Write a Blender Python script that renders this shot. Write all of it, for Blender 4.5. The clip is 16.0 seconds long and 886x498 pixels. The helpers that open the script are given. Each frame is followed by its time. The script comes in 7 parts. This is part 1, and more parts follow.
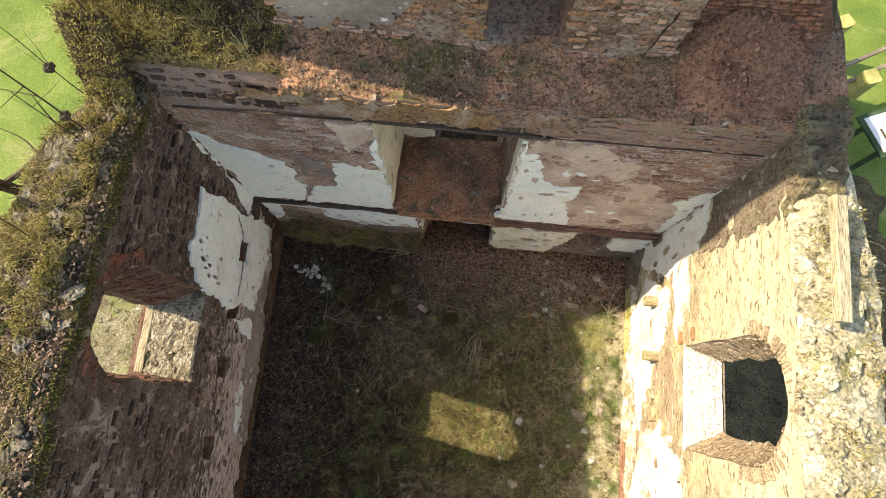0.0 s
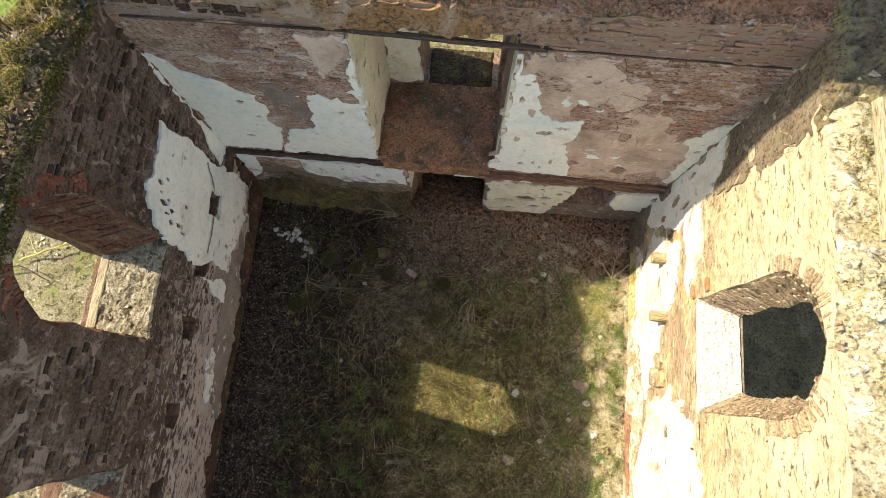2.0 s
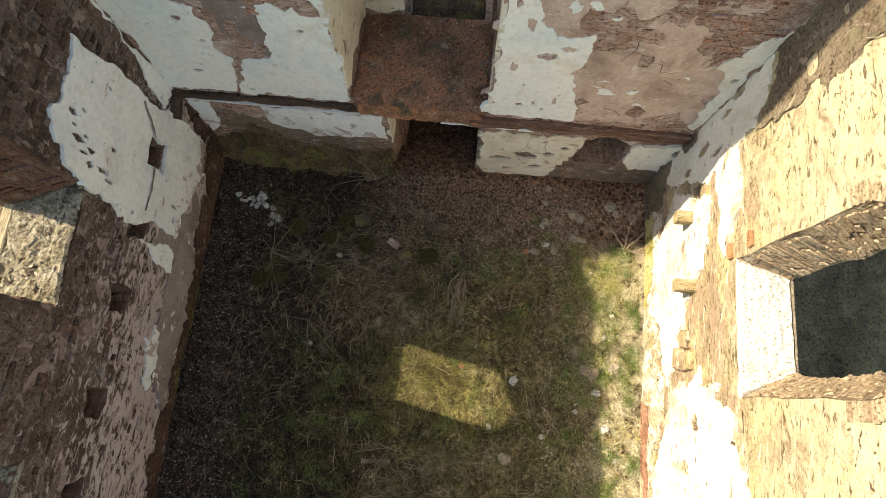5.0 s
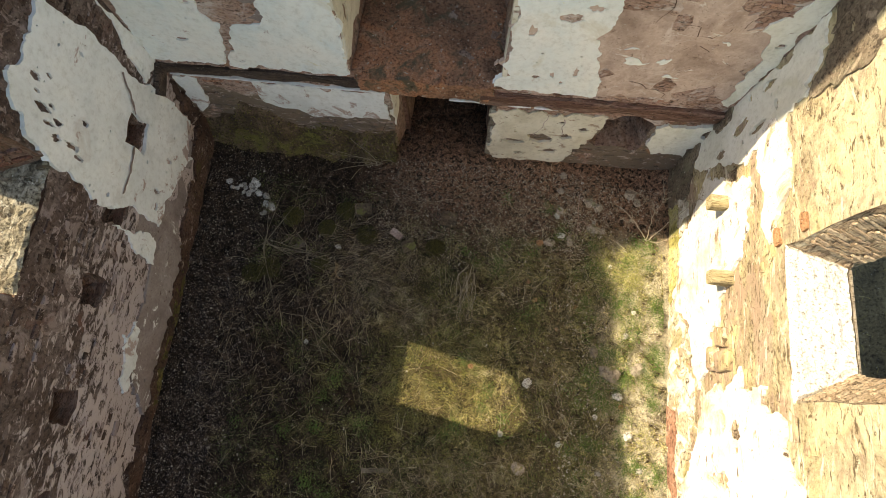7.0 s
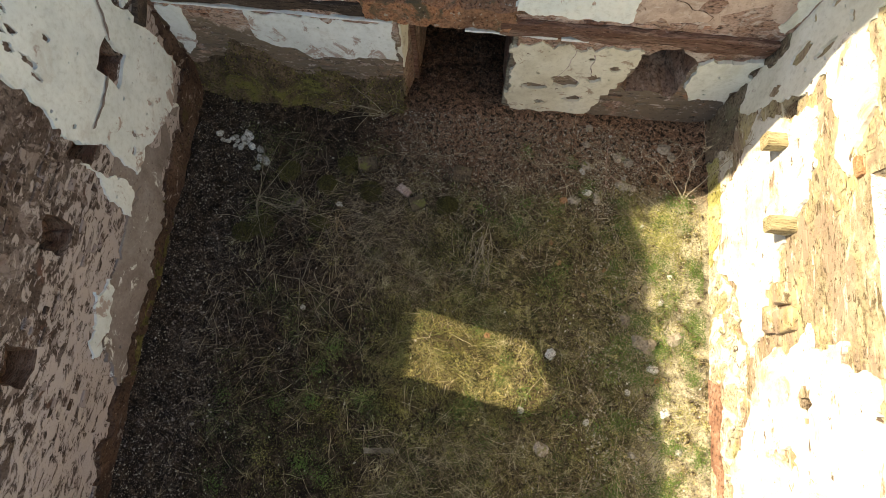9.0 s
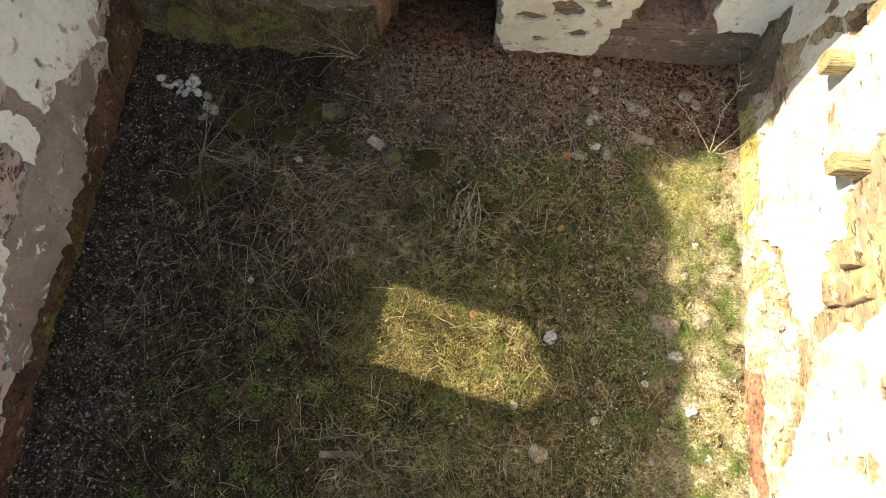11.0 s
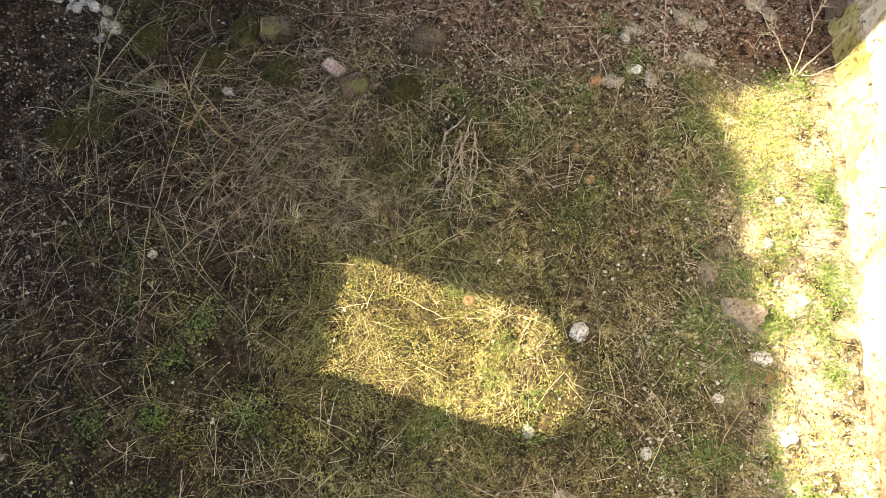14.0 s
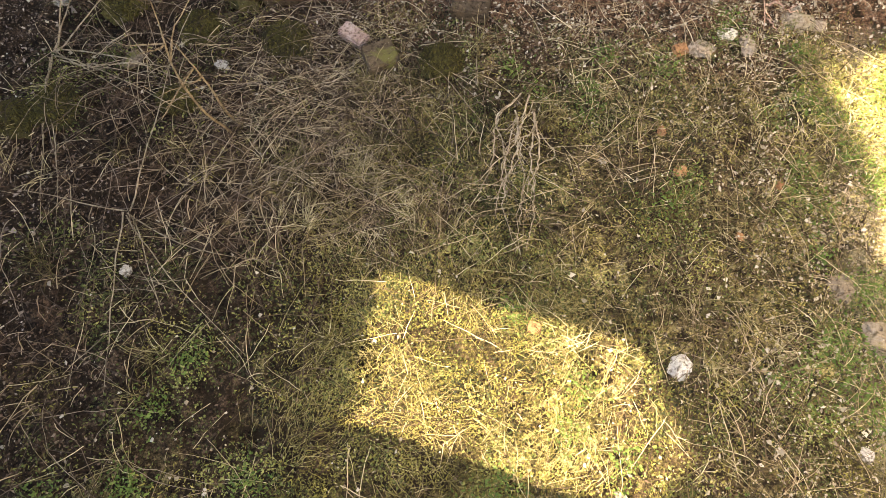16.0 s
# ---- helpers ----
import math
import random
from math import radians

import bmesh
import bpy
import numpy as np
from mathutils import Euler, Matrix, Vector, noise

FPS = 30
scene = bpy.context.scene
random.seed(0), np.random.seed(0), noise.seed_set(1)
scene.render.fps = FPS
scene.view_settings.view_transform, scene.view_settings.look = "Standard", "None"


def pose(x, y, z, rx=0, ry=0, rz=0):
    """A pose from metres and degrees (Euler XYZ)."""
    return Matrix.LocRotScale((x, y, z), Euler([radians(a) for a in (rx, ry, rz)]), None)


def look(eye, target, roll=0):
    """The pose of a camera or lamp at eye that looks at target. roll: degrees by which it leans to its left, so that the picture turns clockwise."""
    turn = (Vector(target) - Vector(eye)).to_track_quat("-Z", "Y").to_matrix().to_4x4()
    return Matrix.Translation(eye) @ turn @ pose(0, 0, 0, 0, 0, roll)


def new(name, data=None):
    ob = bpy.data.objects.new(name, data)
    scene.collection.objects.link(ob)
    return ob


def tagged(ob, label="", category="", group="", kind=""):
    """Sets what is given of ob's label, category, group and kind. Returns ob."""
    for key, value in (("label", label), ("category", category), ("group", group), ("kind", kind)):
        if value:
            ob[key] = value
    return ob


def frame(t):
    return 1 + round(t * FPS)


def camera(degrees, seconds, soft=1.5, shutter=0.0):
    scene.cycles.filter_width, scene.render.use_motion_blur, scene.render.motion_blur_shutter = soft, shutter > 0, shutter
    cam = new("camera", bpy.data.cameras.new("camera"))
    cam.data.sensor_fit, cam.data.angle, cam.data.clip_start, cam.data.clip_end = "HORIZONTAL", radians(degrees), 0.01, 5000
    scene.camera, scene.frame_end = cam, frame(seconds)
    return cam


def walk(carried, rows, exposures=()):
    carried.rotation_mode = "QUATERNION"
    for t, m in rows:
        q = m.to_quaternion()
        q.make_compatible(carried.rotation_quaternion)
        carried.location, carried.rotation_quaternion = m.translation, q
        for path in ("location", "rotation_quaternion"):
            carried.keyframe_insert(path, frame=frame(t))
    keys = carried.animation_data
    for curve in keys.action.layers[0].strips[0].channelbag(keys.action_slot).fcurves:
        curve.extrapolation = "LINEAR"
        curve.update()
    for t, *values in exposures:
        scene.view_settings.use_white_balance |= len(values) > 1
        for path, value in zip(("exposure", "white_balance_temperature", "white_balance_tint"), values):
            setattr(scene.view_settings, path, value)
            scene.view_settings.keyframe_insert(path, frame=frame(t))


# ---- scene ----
cam = camera(82.2, 16.0, soft=0.45)
PATH = [
    (0, 4.234, -3.342, 11.651, 15.26, 0.37, 5.64),
    (0.5, 4.276, -3.473, 11.389, 15.29, 0.36, 5.63),
    (1, 4.354, -3.631, 11.095, 15.34, 0.33, 5.60),
    (1.5, 4.394, -3.787, 10.843, 15.40, 0.31, 5.58),
    (2, 4.471, -3.952, 10.618, 15.45, 0.29, 5.59),
    (2.5, 4.563, -4.043, 10.365, 15.49, 0.28, 5.61),
    (3, 4.620, -4.100, 10.100, 15.54, 0.29, 5.61),
    (3.5, 4.660, -4.156, 9.850, 15.60, 0.31, 5.62),
    (4, 4.716, -4.210, 9.551, 15.65, 0.34, 5.61),
    (4.2, 4.739, -4.229, 9.425, 15.68, 0.34, 5.62),
    (6.3, 4.740, -4.122, 8.646, 15.92, 0.30, 5.73),
    (6.5, 4.698, -4.135, 8.572, 15.95, 0.30, 5.73),
    (7, 4.613, -4.200, 8.308, 16.06, 0.28, 5.77),
    (7.5, 4.536, -4.286, 8.038, 16.15, 0.32, 5.81),
    (8, 4.485, -4.407, 7.782, 16.23, 0.36, 5.86),
    (8.5, 4.463, -4.526, 7.551, 16.30, 0.41, 5.95),
    (9, 4.494, -4.627, 7.283, 16.34, 0.48, 6.04),
    (9.2, 4.510, -4.664, 7.172, 16.36, 0.51, 6.07),
    (11.3, 4.803, -4.702, 5.744, 16.59, 0.71, 6.29),
    (11.5, 4.802, -4.679, 5.639, 16.61, 0.72, 6.29),
    (12, 4.775, -4.665, 5.329, 16.62, 0.75, 6.30),
    (12.5, 4.791, -4.658, 5.030, 16.63, 0.75, 6.29),
    (13, 4.828, -4.645, 4.712, 16.68, 0.78, 6.17),
    (13.5, 4.866, -4.590, 4.435, 16.72, 0.80, 6.00),
    (14, 4.897, -4.527, 4.108, 16.76, 0.80, 5.79),
    (14.5, 4.862, -4.433, 3.819, 16.77, 0.73, 5.60),
    (15, 4.739, -4.347, 3.537, 16.81, 0.69, 5.35),
    (15.5, 4.602, -4.291, 3.310, 16.79, 0.58, 5.22),
    (16, 4.456, -4.223, 3.242, 16.75, 0.49, 5.24),
]
walk(cam, [(t, pose(x, y, z, rx, ry, rz)) for t, x, y, z, rx, ry, rz in PATH],
     exposures=[(0, 1.30, 8100, 9), (4, 1.30, 8200, 8), (7, 1.36, 8350, 8), (9, 1.55, 8300, 6), (12, 2.02, 8700, 8), (12.5, 2.28, 8800, 9), (14.5, 2.75, 8600, 10), (16, 3.0, 9400, 14)])

# ---- daylight ----
TO_SUN = Vector((-1.0, 0.19, 0.83)).normalized()
world = bpy.data.worlds.new("sky")
scene.world = world
world.use_nodes = True
wn = world.node_tree.nodes
sky = wn.new("ShaderNodeTexSky")
sky.sky_type = "NISHITA"
sky.sun_disc = False
sky.sun_elevation = math.asin(TO_SUN.z)
sky.sun_rotation = math.atan2(TO_SUN.x, TO_SUN.y)
world.node_tree.links.new(sky.outputs["Color"], wn["Background"].inputs["Color"])
wn["Background"].inputs["Strength"].default_value = 0.15
sun = new("sun", bpy.data.lights.new("sun", "SUN"))
sun.data.energy = 3.8
sun.data.angle = radians(0.5)
sun.data.color = (1.0, 0.93, 0.80)
sun.matrix_world = look(TO_SUN * 60, (0, 0, 0))


# ---- materials ----
def ramp(nt, stops):
    node = nt.nodes.new("ShaderNodeValToRGB")
    el = node.color_ramp.elements
    while len(el) < len(stops):
        el.new(0.5)
    for e, (p, c) in zip(el, stops):
        e.position, e.color = p, (*c, 1.0)
    return node


def noise_node(nt, pos, scale, detail=6.0, rough=0.6, warp=0.0):
    node = nt.nodes.new("ShaderNodeTexNoise")
    node.inputs["Scale"].default_value = scale
    node.inputs["Detail"].default_value = detail
    node.inputs["Roughness"].default_value = rough
    node.inputs["Distortion"].default_value = warp
    nt.links.new(pos, node.inputs["Vector"])
    return node.outputs["Fac"]


def mixed(nt, fac, a, b, kind="MIX"):
    node = nt.nodes.new("ShaderNodeMix")
    node.data_type, node.blend_type = "RGBA", kind
    for value, socket in ((fac, node.inputs["Factor"]), (a, node.inputs["A"]), (b, node.inputs["B"])):
        if isinstance(value, bpy.types.NodeSocket):
            nt.links.new(value, socket)
        elif isinstance(value, (int, float)):
            socket.default_value = value
        else:
            socket.default_value = (*value, 1.0)
    return node.outputs["Result"]


def band(nt, value, low, high):
    node = nt.nodes.new("ShaderNodeMapRange")
    node.inputs["From Min"].default_value, node.inputs["From Max"].default_value = low, high
    nt.links.new(value, node.inputs["Value"])
    return node.outputs["Result"]


def surface(name, tones, scale=1.5, grain=18.0, grain_tones=((0.3, (0.55, 0.52, 0.5)), (0.7, (1, 1, 1))), rough=0.9, bump=0.4,
            relief=0.02, pieces="", stain=None, spots=None, stretch=None, warp=0.4, local=False, flecks=(), own_share=0.62):
    """A weathered surface: broad tones, fine grain, stains and spots, relief."""
    m = bpy.data.materials.new(name)
    m.use_nodes = True
    nt = m.node_tree
    bsdf = nt.nodes["Principled BSDF"]
    bsdf.inputs["Roughness"].default_value = rough
    bsdf.inputs["Specular IOR Level"].default_value = 0.25
    if local:
        pos = nt.nodes.new("ShaderNodeTexCoord").outputs["Object"]
    else:
        pos = nt.nodes.new("ShaderNodeNewGeometry").outputs["Position"]
    if stretch:
        mul = nt.nodes.new("ShaderNodeMapping")
        mul.inputs["Scale"].default_value = stretch
        nt.links.new(pos, mul.inputs["Vector"])
        pos = mul.outputs["Vector"]
    broad = noise_node(nt, pos, scale, 8, 0.62, warp)
    if pieces:
        if pieces == "object":
            own = nt.nodes.new("ShaderNodeObjectInfo").outputs["Random"]
        else:
            own = nt.nodes.new("ShaderNodeNewGeometry").outputs["Random Per Island"]
        add = nt.nodes.new("ShaderNodeMath")
        add.operation = "MULTIPLY_ADD"
        add.inputs[1].default_value = own_share
        nt.links.new(own, add.inputs[0])
        half = nt.nodes.new("ShaderNodeMath")
        half.operation = "MULTIPLY"
        half.inputs[1].default_value = 1 - own_share
        nt.links.new(broad if own_share > 0.6 else band(nt, broad, 0.36, 0.64), half.inputs[0])
        nt.links.new(half.outputs[0], add.inputs[2])
        key = add.outputs[0]
    else:
        key = broad
    tone = ramp(nt, tones)
    nt.links.new(key, tone.inputs["Fac"])
    colour = tone.outputs["Color"]
    fine = noise_node(nt, pos, grain, 8, 0.7)
    shade = ramp(nt, grain_tones)
    nt.links.new(fine, shade.inputs["Fac"])
    colour = mixed(nt, 1.0, colour, shade.outputs["Color"], "MULTIPLY")
    if stain:
        tint, s, lo, hi = stain
        colour = mixed(nt, band(nt, noise_node(nt, pos, s, 7, 0.68, 0.8), lo, hi), colour, tint)
    if spots:
        tint, s, lo, hi = spots
        colour = mixed(nt, band(nt, noise_node(nt, pos, s, 3, 0.6), lo, hi), colour, tint)
    height = fine
    if bump >= 0.3:
        pits = band(nt, noise_node(nt, pos, grain * 2.3, 5, 0.75, 0.3), 0.60, 0.68)
        colour = mixed(nt, pits, colour, mixed(nt, 1.0, colour, (0.30, 0.27, 0.25), "MULTIPLY"))
        specks = band(nt, noise_node(nt, pos, grain * 1.7, 4, 0.7, 0.2), 0.63, 0.70)
        colour = mixed(nt, specks, colour, mixed(nt, 0.45, colour, (0.72, 0.68, 0.60)))
    for tint, s, lo, hi, pull, rise, *where in flecks:
        scaled = nt.nodes.new("ShaderNodeMapping")
        scaled.inputs["Scale"].default_value = pull
        scaled.inputs["Location"].default_value = (s, lo * 9, hi)
        nt.links.new(pos, scaled.inputs["Vector"])
        field = noise_node(nt, scaled.outputs["Vector"], s * 1.25, 10, 0.72, 0.7)
        if where:
            split = nt.nodes.new("ShaderNodeSeparateXYZ")
            nt.links.new(pos, split.inputs[0])
            more = nt.nodes.new("ShaderNodeMath")
            more.operation = "MULTIPLY_ADD"
            more.inputs[1].default_value = where[2]
            nt.links.new(band(nt, split.outputs["Z"], where[0], where[1]), more.inputs[0])
            nt.links.new(field, more.inputs[2])
            field = more.outputs[0]
        mask = band(nt, field, lo - 0.012, max(hi, lo + 0.03))
        colour = mixed(nt, mask, colour, tint)
        lift = nt.nodes.new("ShaderNodeMath")
        lift.operation = "MULTIPLY_ADD"
        lift.inputs[1].default_value = rise
        nt.links.new(mask, lift.inputs[0])
        nt.links.new(height, lift.inputs[2])
        height = lift.outputs[0]
    nt.links.new(colour, bsdf.inputs["Base Color"])
    bumper = nt.nodes.new("ShaderNodeBump")
    bumper.inputs["Strength"].default_value = bump
    bumper.inputs["Distance"].default_value = relief
    nt.links.new(height, bumper.inputs["Height"])
    nt.links.new(bumper.outputs["Normal"], bsdf.inputs["Normal"])
    return m


GRIT = ((0.36, (0.20, 0.18, 0.17)), (0.46, (0.72, 0.70, 0.68)), (0.58, (1, 1, 1)))
M = {}
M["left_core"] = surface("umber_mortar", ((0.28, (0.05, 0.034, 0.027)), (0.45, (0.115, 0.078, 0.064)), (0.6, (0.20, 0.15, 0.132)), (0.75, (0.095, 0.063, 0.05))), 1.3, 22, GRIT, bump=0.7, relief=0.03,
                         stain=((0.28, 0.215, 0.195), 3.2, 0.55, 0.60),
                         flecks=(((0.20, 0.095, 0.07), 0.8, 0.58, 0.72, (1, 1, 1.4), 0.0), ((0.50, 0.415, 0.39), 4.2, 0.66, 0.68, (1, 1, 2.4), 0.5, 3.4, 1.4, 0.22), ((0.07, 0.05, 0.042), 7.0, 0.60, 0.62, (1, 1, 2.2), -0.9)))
M["back_core"] = surface("mauve_mortar", ((0.28, (0.19, 0.105, 0.077)), (0.45, (0.38, 0.24, 0.19)), (0.6, (0.53, 0.385, 0.325)), (0.75, (0.34, 0.18, 0.115))), 1.1, 20, GRIT, bump=0.6, relief=0.03,
                         stain=((0.56, 0.48, 0.44), 2.4, 0.53, 0.62), stretch=(1, 1, 1.6),
                         flecks=(((0.27, 0.185, 0.145), 2.0, 0.60, 0.70, (1, 1, 1.2), 0.0, 8.6, 8.95, 0.34), ((0.19, 0.145, 0.11), 1.6, 0.60, 0.68, (1, 1, 1), 0.0, 2.7, 2.0, 0.24), ((0.36, 0.20, 0.12), 0.9, 0.56, 0.7, (1, 1, 1), 0.0), ((0.46, 0.38, 0.34), 5.0, 0.58, 0.62, (1, 1, 1.8), 0.5), ((0.07, 0.05, 0.04), 6.0, 0.59, 0.61, (1, 1, 2.4), -0.9)))
M["right_core"] = surface("ochre_mortar", ((0.28, (0.24, 0.175, 0.11)), (0.45, (0.33, 0.26, 0.165)), (0.62, (0.43, 0.36, 0.225)), (0.78, (0.30, 0.215, 0.14))), 1.2, 22, GRIT, bump=0.6, relief=0.03,
                          stain=((0.42, 0.345, 0.22), 1.2, 0.52, 0.70),
                          flecks=(((0.56, 0.47, 0.26), 0.8, 0.50, 0.66, (1, 1, 1), 0.0), ((0.33, 0.24, 0.175), 1.5, 0.56, 0.64, (1, 0.6, 2.2), 0.0, 3.6, 2.4, 0.09), ((0.64, 0.58, 0.45), 3.0, 0.57, 0.62, (1, 0.5, 2.4), 0.3), ((0.56, 0.50, 0.35), 2.2, 0.54, 0.82, (1, 1, 2.2), 0.4, 2.2, 4.8, 0.26), ((0.29, 0.21, 0.15), 2.2, 0.57, 0.68, (1, 0.9, 1.6), -0.3), ((0.14, 0.10, 0.06), 6.0, 0.575, 0.60, (1, 0.8, 2.6), -0.9)))
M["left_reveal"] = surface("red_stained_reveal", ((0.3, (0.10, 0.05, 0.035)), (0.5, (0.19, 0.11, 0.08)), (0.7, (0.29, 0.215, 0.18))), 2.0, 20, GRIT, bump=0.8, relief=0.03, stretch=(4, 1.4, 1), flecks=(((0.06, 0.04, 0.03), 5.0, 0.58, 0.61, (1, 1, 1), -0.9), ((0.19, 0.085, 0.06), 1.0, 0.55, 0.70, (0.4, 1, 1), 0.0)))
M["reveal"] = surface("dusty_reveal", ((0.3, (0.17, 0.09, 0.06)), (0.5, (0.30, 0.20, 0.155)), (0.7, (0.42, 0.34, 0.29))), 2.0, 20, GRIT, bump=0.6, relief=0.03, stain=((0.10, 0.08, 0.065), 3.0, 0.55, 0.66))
# Ochre reveal made paler: bounced sunlight is put into its tones.
M["right_reveal"] = surface("bounce_pale_ochre_reveal", ((0.3, (0.30, 0.21, 0.15)), (0.5, (0.45, 0.35, 0.25)), (0.7, (0.58, 0.50, 0.38))), 2.0, 20, GRIT, bump=0.9, relief=0.04, stretch=(4.5, 1.5, 1), flecks=(((0.66, 0.59, 0.46), 3.0, 0.56, 0.62, (1, 1, 1), 0.4), ((0.12, 0.08, 0.055), 3.2, 0.57, 0.60, (1.4, 1, 1), -0.9)))
M["top_soil"] = surface("top_soil", ((0.3, (0.03, 0.023, 0.017)), (0.5, (0.085, 0.062, 0.04)), (0.62, (0.12, 0.105, 0.04)), (0.75, (0.20, 0.155, 0.115))), 2.6, 24, GRIT, bump=1.0, relief=0.05,
                        spots=((0.5, 0.46, 0.42), 14.0, 0.67, 0.72))
M["pale_rubble"] = surface("pale_rubble", ((0.3, (0.33, 0.295, 0.19)), (0.5, (0.51, 0.465, 0.33)), (0.7, (0.68, 0.635, 0.50))), 2.4, 16, GRIT, bump=0.9, relief=0.04, stain=((0.30, 0.29, 0.14), 1.8, 0.53, 0.66), flecks=(((0.74, 0.71, 0.64), 1.6, 0.60, 0.68, (1, 1, 1), 0.3), ((0.20, 0.17, 0.11), 7.0, 0.63, 0.68, (1, 1, 1), -0.5)))
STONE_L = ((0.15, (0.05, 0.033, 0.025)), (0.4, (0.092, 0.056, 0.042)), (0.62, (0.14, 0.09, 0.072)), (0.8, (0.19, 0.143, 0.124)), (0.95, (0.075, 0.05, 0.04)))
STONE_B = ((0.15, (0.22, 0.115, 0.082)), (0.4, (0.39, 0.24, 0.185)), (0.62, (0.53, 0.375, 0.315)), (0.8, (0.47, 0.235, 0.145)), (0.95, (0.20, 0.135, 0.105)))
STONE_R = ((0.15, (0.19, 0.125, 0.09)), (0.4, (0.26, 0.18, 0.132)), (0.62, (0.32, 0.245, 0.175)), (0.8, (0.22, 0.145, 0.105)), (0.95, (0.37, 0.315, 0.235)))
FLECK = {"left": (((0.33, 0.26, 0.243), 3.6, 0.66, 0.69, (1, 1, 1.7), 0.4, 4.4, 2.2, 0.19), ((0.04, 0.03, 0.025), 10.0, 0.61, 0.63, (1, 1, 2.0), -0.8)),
         "back": (((0.30, 0.175, 0.13), 2.0, 0.60, 0.70, (1, 1, 1.2), 0.0, 5.4, 5.6, 0.30), ((0.19, 0.145, 0.11), 1.6, 0.60, 0.68, (1, 1, 1), 0.0, 1.7, 1.25, 0.24), ((0.46, 0.37, 0.33), 5.0, 0.58, 0.62, (1, 1, 1.8), 0.4), ((0.07, 0.05, 0.04), 8.0, 0.60, 0.62, (1, 1, 2.2), -0.8)),
         "right": (((0.58, 0.48, 0.24), 0.8, 0.47, 0.62, (1, 1, 1), 0.0), ((0.33, 0.24, 0.175), 1.5, 0.56, 0.64, (1, 0.6, 2.2), 0.0, 3.6, 2.4, 0.09), ((0.64, 0.58, 0.45), 3.0, 0.57, 0.62, (1, 0.5, 2.4), 0.3), ((0.58, 0.51, 0.34), 2.2, 0.54, 0.82, (1, 1, 2.2), 0.4, 2.2, 4.8, 0.26), ((0.29, 0.21, 0.15), 2.2, 0.57, 0.68, (1, 0.9, 1.6), -0.3), ((0.66, 0.62, 0.47), 1.3, 0.57, 0.78, (1, 1, 1.5), 0.2, 4.5, 5.7, 0.20), ((0.14, 0.10, 0.06), 7.0, 0.59, 0.615, (1, 0.8, 2.2), -0.9), ((0.12, 0.085, 0.06), 3.4, 0.665, 0.685, (1, 0.6, 2.4), -0.9, 3.4, 4.6, 0.05))}
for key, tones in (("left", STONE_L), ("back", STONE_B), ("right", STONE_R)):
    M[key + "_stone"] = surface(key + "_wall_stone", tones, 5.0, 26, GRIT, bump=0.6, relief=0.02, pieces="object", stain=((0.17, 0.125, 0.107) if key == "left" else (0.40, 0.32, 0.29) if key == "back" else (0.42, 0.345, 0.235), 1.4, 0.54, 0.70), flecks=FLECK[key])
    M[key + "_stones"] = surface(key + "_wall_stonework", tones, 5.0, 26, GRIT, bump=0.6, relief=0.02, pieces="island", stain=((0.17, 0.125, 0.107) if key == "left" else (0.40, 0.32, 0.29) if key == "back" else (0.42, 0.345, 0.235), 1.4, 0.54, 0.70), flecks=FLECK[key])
STONE_U = ((0.1, (0.30, 0.15, 0.10)), (0.35, (0.47, 0.255, 0.18)), (0.6, (0.58, 0.39, 0.315)), (0.8, (0.60, 0.30, 0.15)), (0.95, (0.38, 0.25, 0.205)))
STONE_RED = ((0.1, (0.21, 0.085, 0.058)), (0.4, (0.37, 0.155, 0.10)), (0.7, (0.42, 0.215, 0.145)), (0.95, (0.27, 0.145, 0.105)))
M["red_stone"] = surface("far_wall_brick", STONE_RED, 5.0, 26, GRIT, bump=0.6, relief=0.02, pieces="object")
M["red_stones"] = surface("far_wall_brickwork", STONE_RED, 5.0, 26, GRIT, bump=0.6, relief=0.02, pieces="island")
M["red_core"] = surface("dark_red_mortar", ((0.28, (0.10, 0.055, 0.042)), (0.45, (0.19, 0.10, 0.075)), (0.62, (0.27, 0.16, 0.12)), (0.78, (0.17, 0.085, 0.06))), 1.3, 20, GRIT, bump=0.7, relief=0.03)
M["upper_stone"] = surface("upper_wall_brick", STONE_U, 5.0, 26, GRIT, bump=0.6, relief=0.02, pieces="object")
M["upper_stones"] = surface("upper_wall_brickwork", STONE_U, 5.0, 26, GRIT, bump=0.6, relief=0.02, pieces="island")
M["upper_core"] = surface("brown_red_mortar", ((0.28, (0.13, 0.08, 0.06)), (0.45, (0.27, 0.17, 0.125)), (0.62, (0.39, 0.29, 0.24)), (0.78, (0.24, 0.125, 0.085))), 1.3, 20, GRIT, bump=0.7, relief=0.03, flecks=(((0.42, 0.33, 0.28), 5.0, 0.56, 0.59, (1, 1, 1.8), 0.4), ((0.05, 0.035, 0.03), 6.0, 0.59, 0.61, (1, 1, 2.2), -0.8)))
SOFT = ((0.32, (0.80, 0.79, 0.77)), (0.46, (0.95, 0.945, 0.94)), (0.58, (1, 1, 1)))
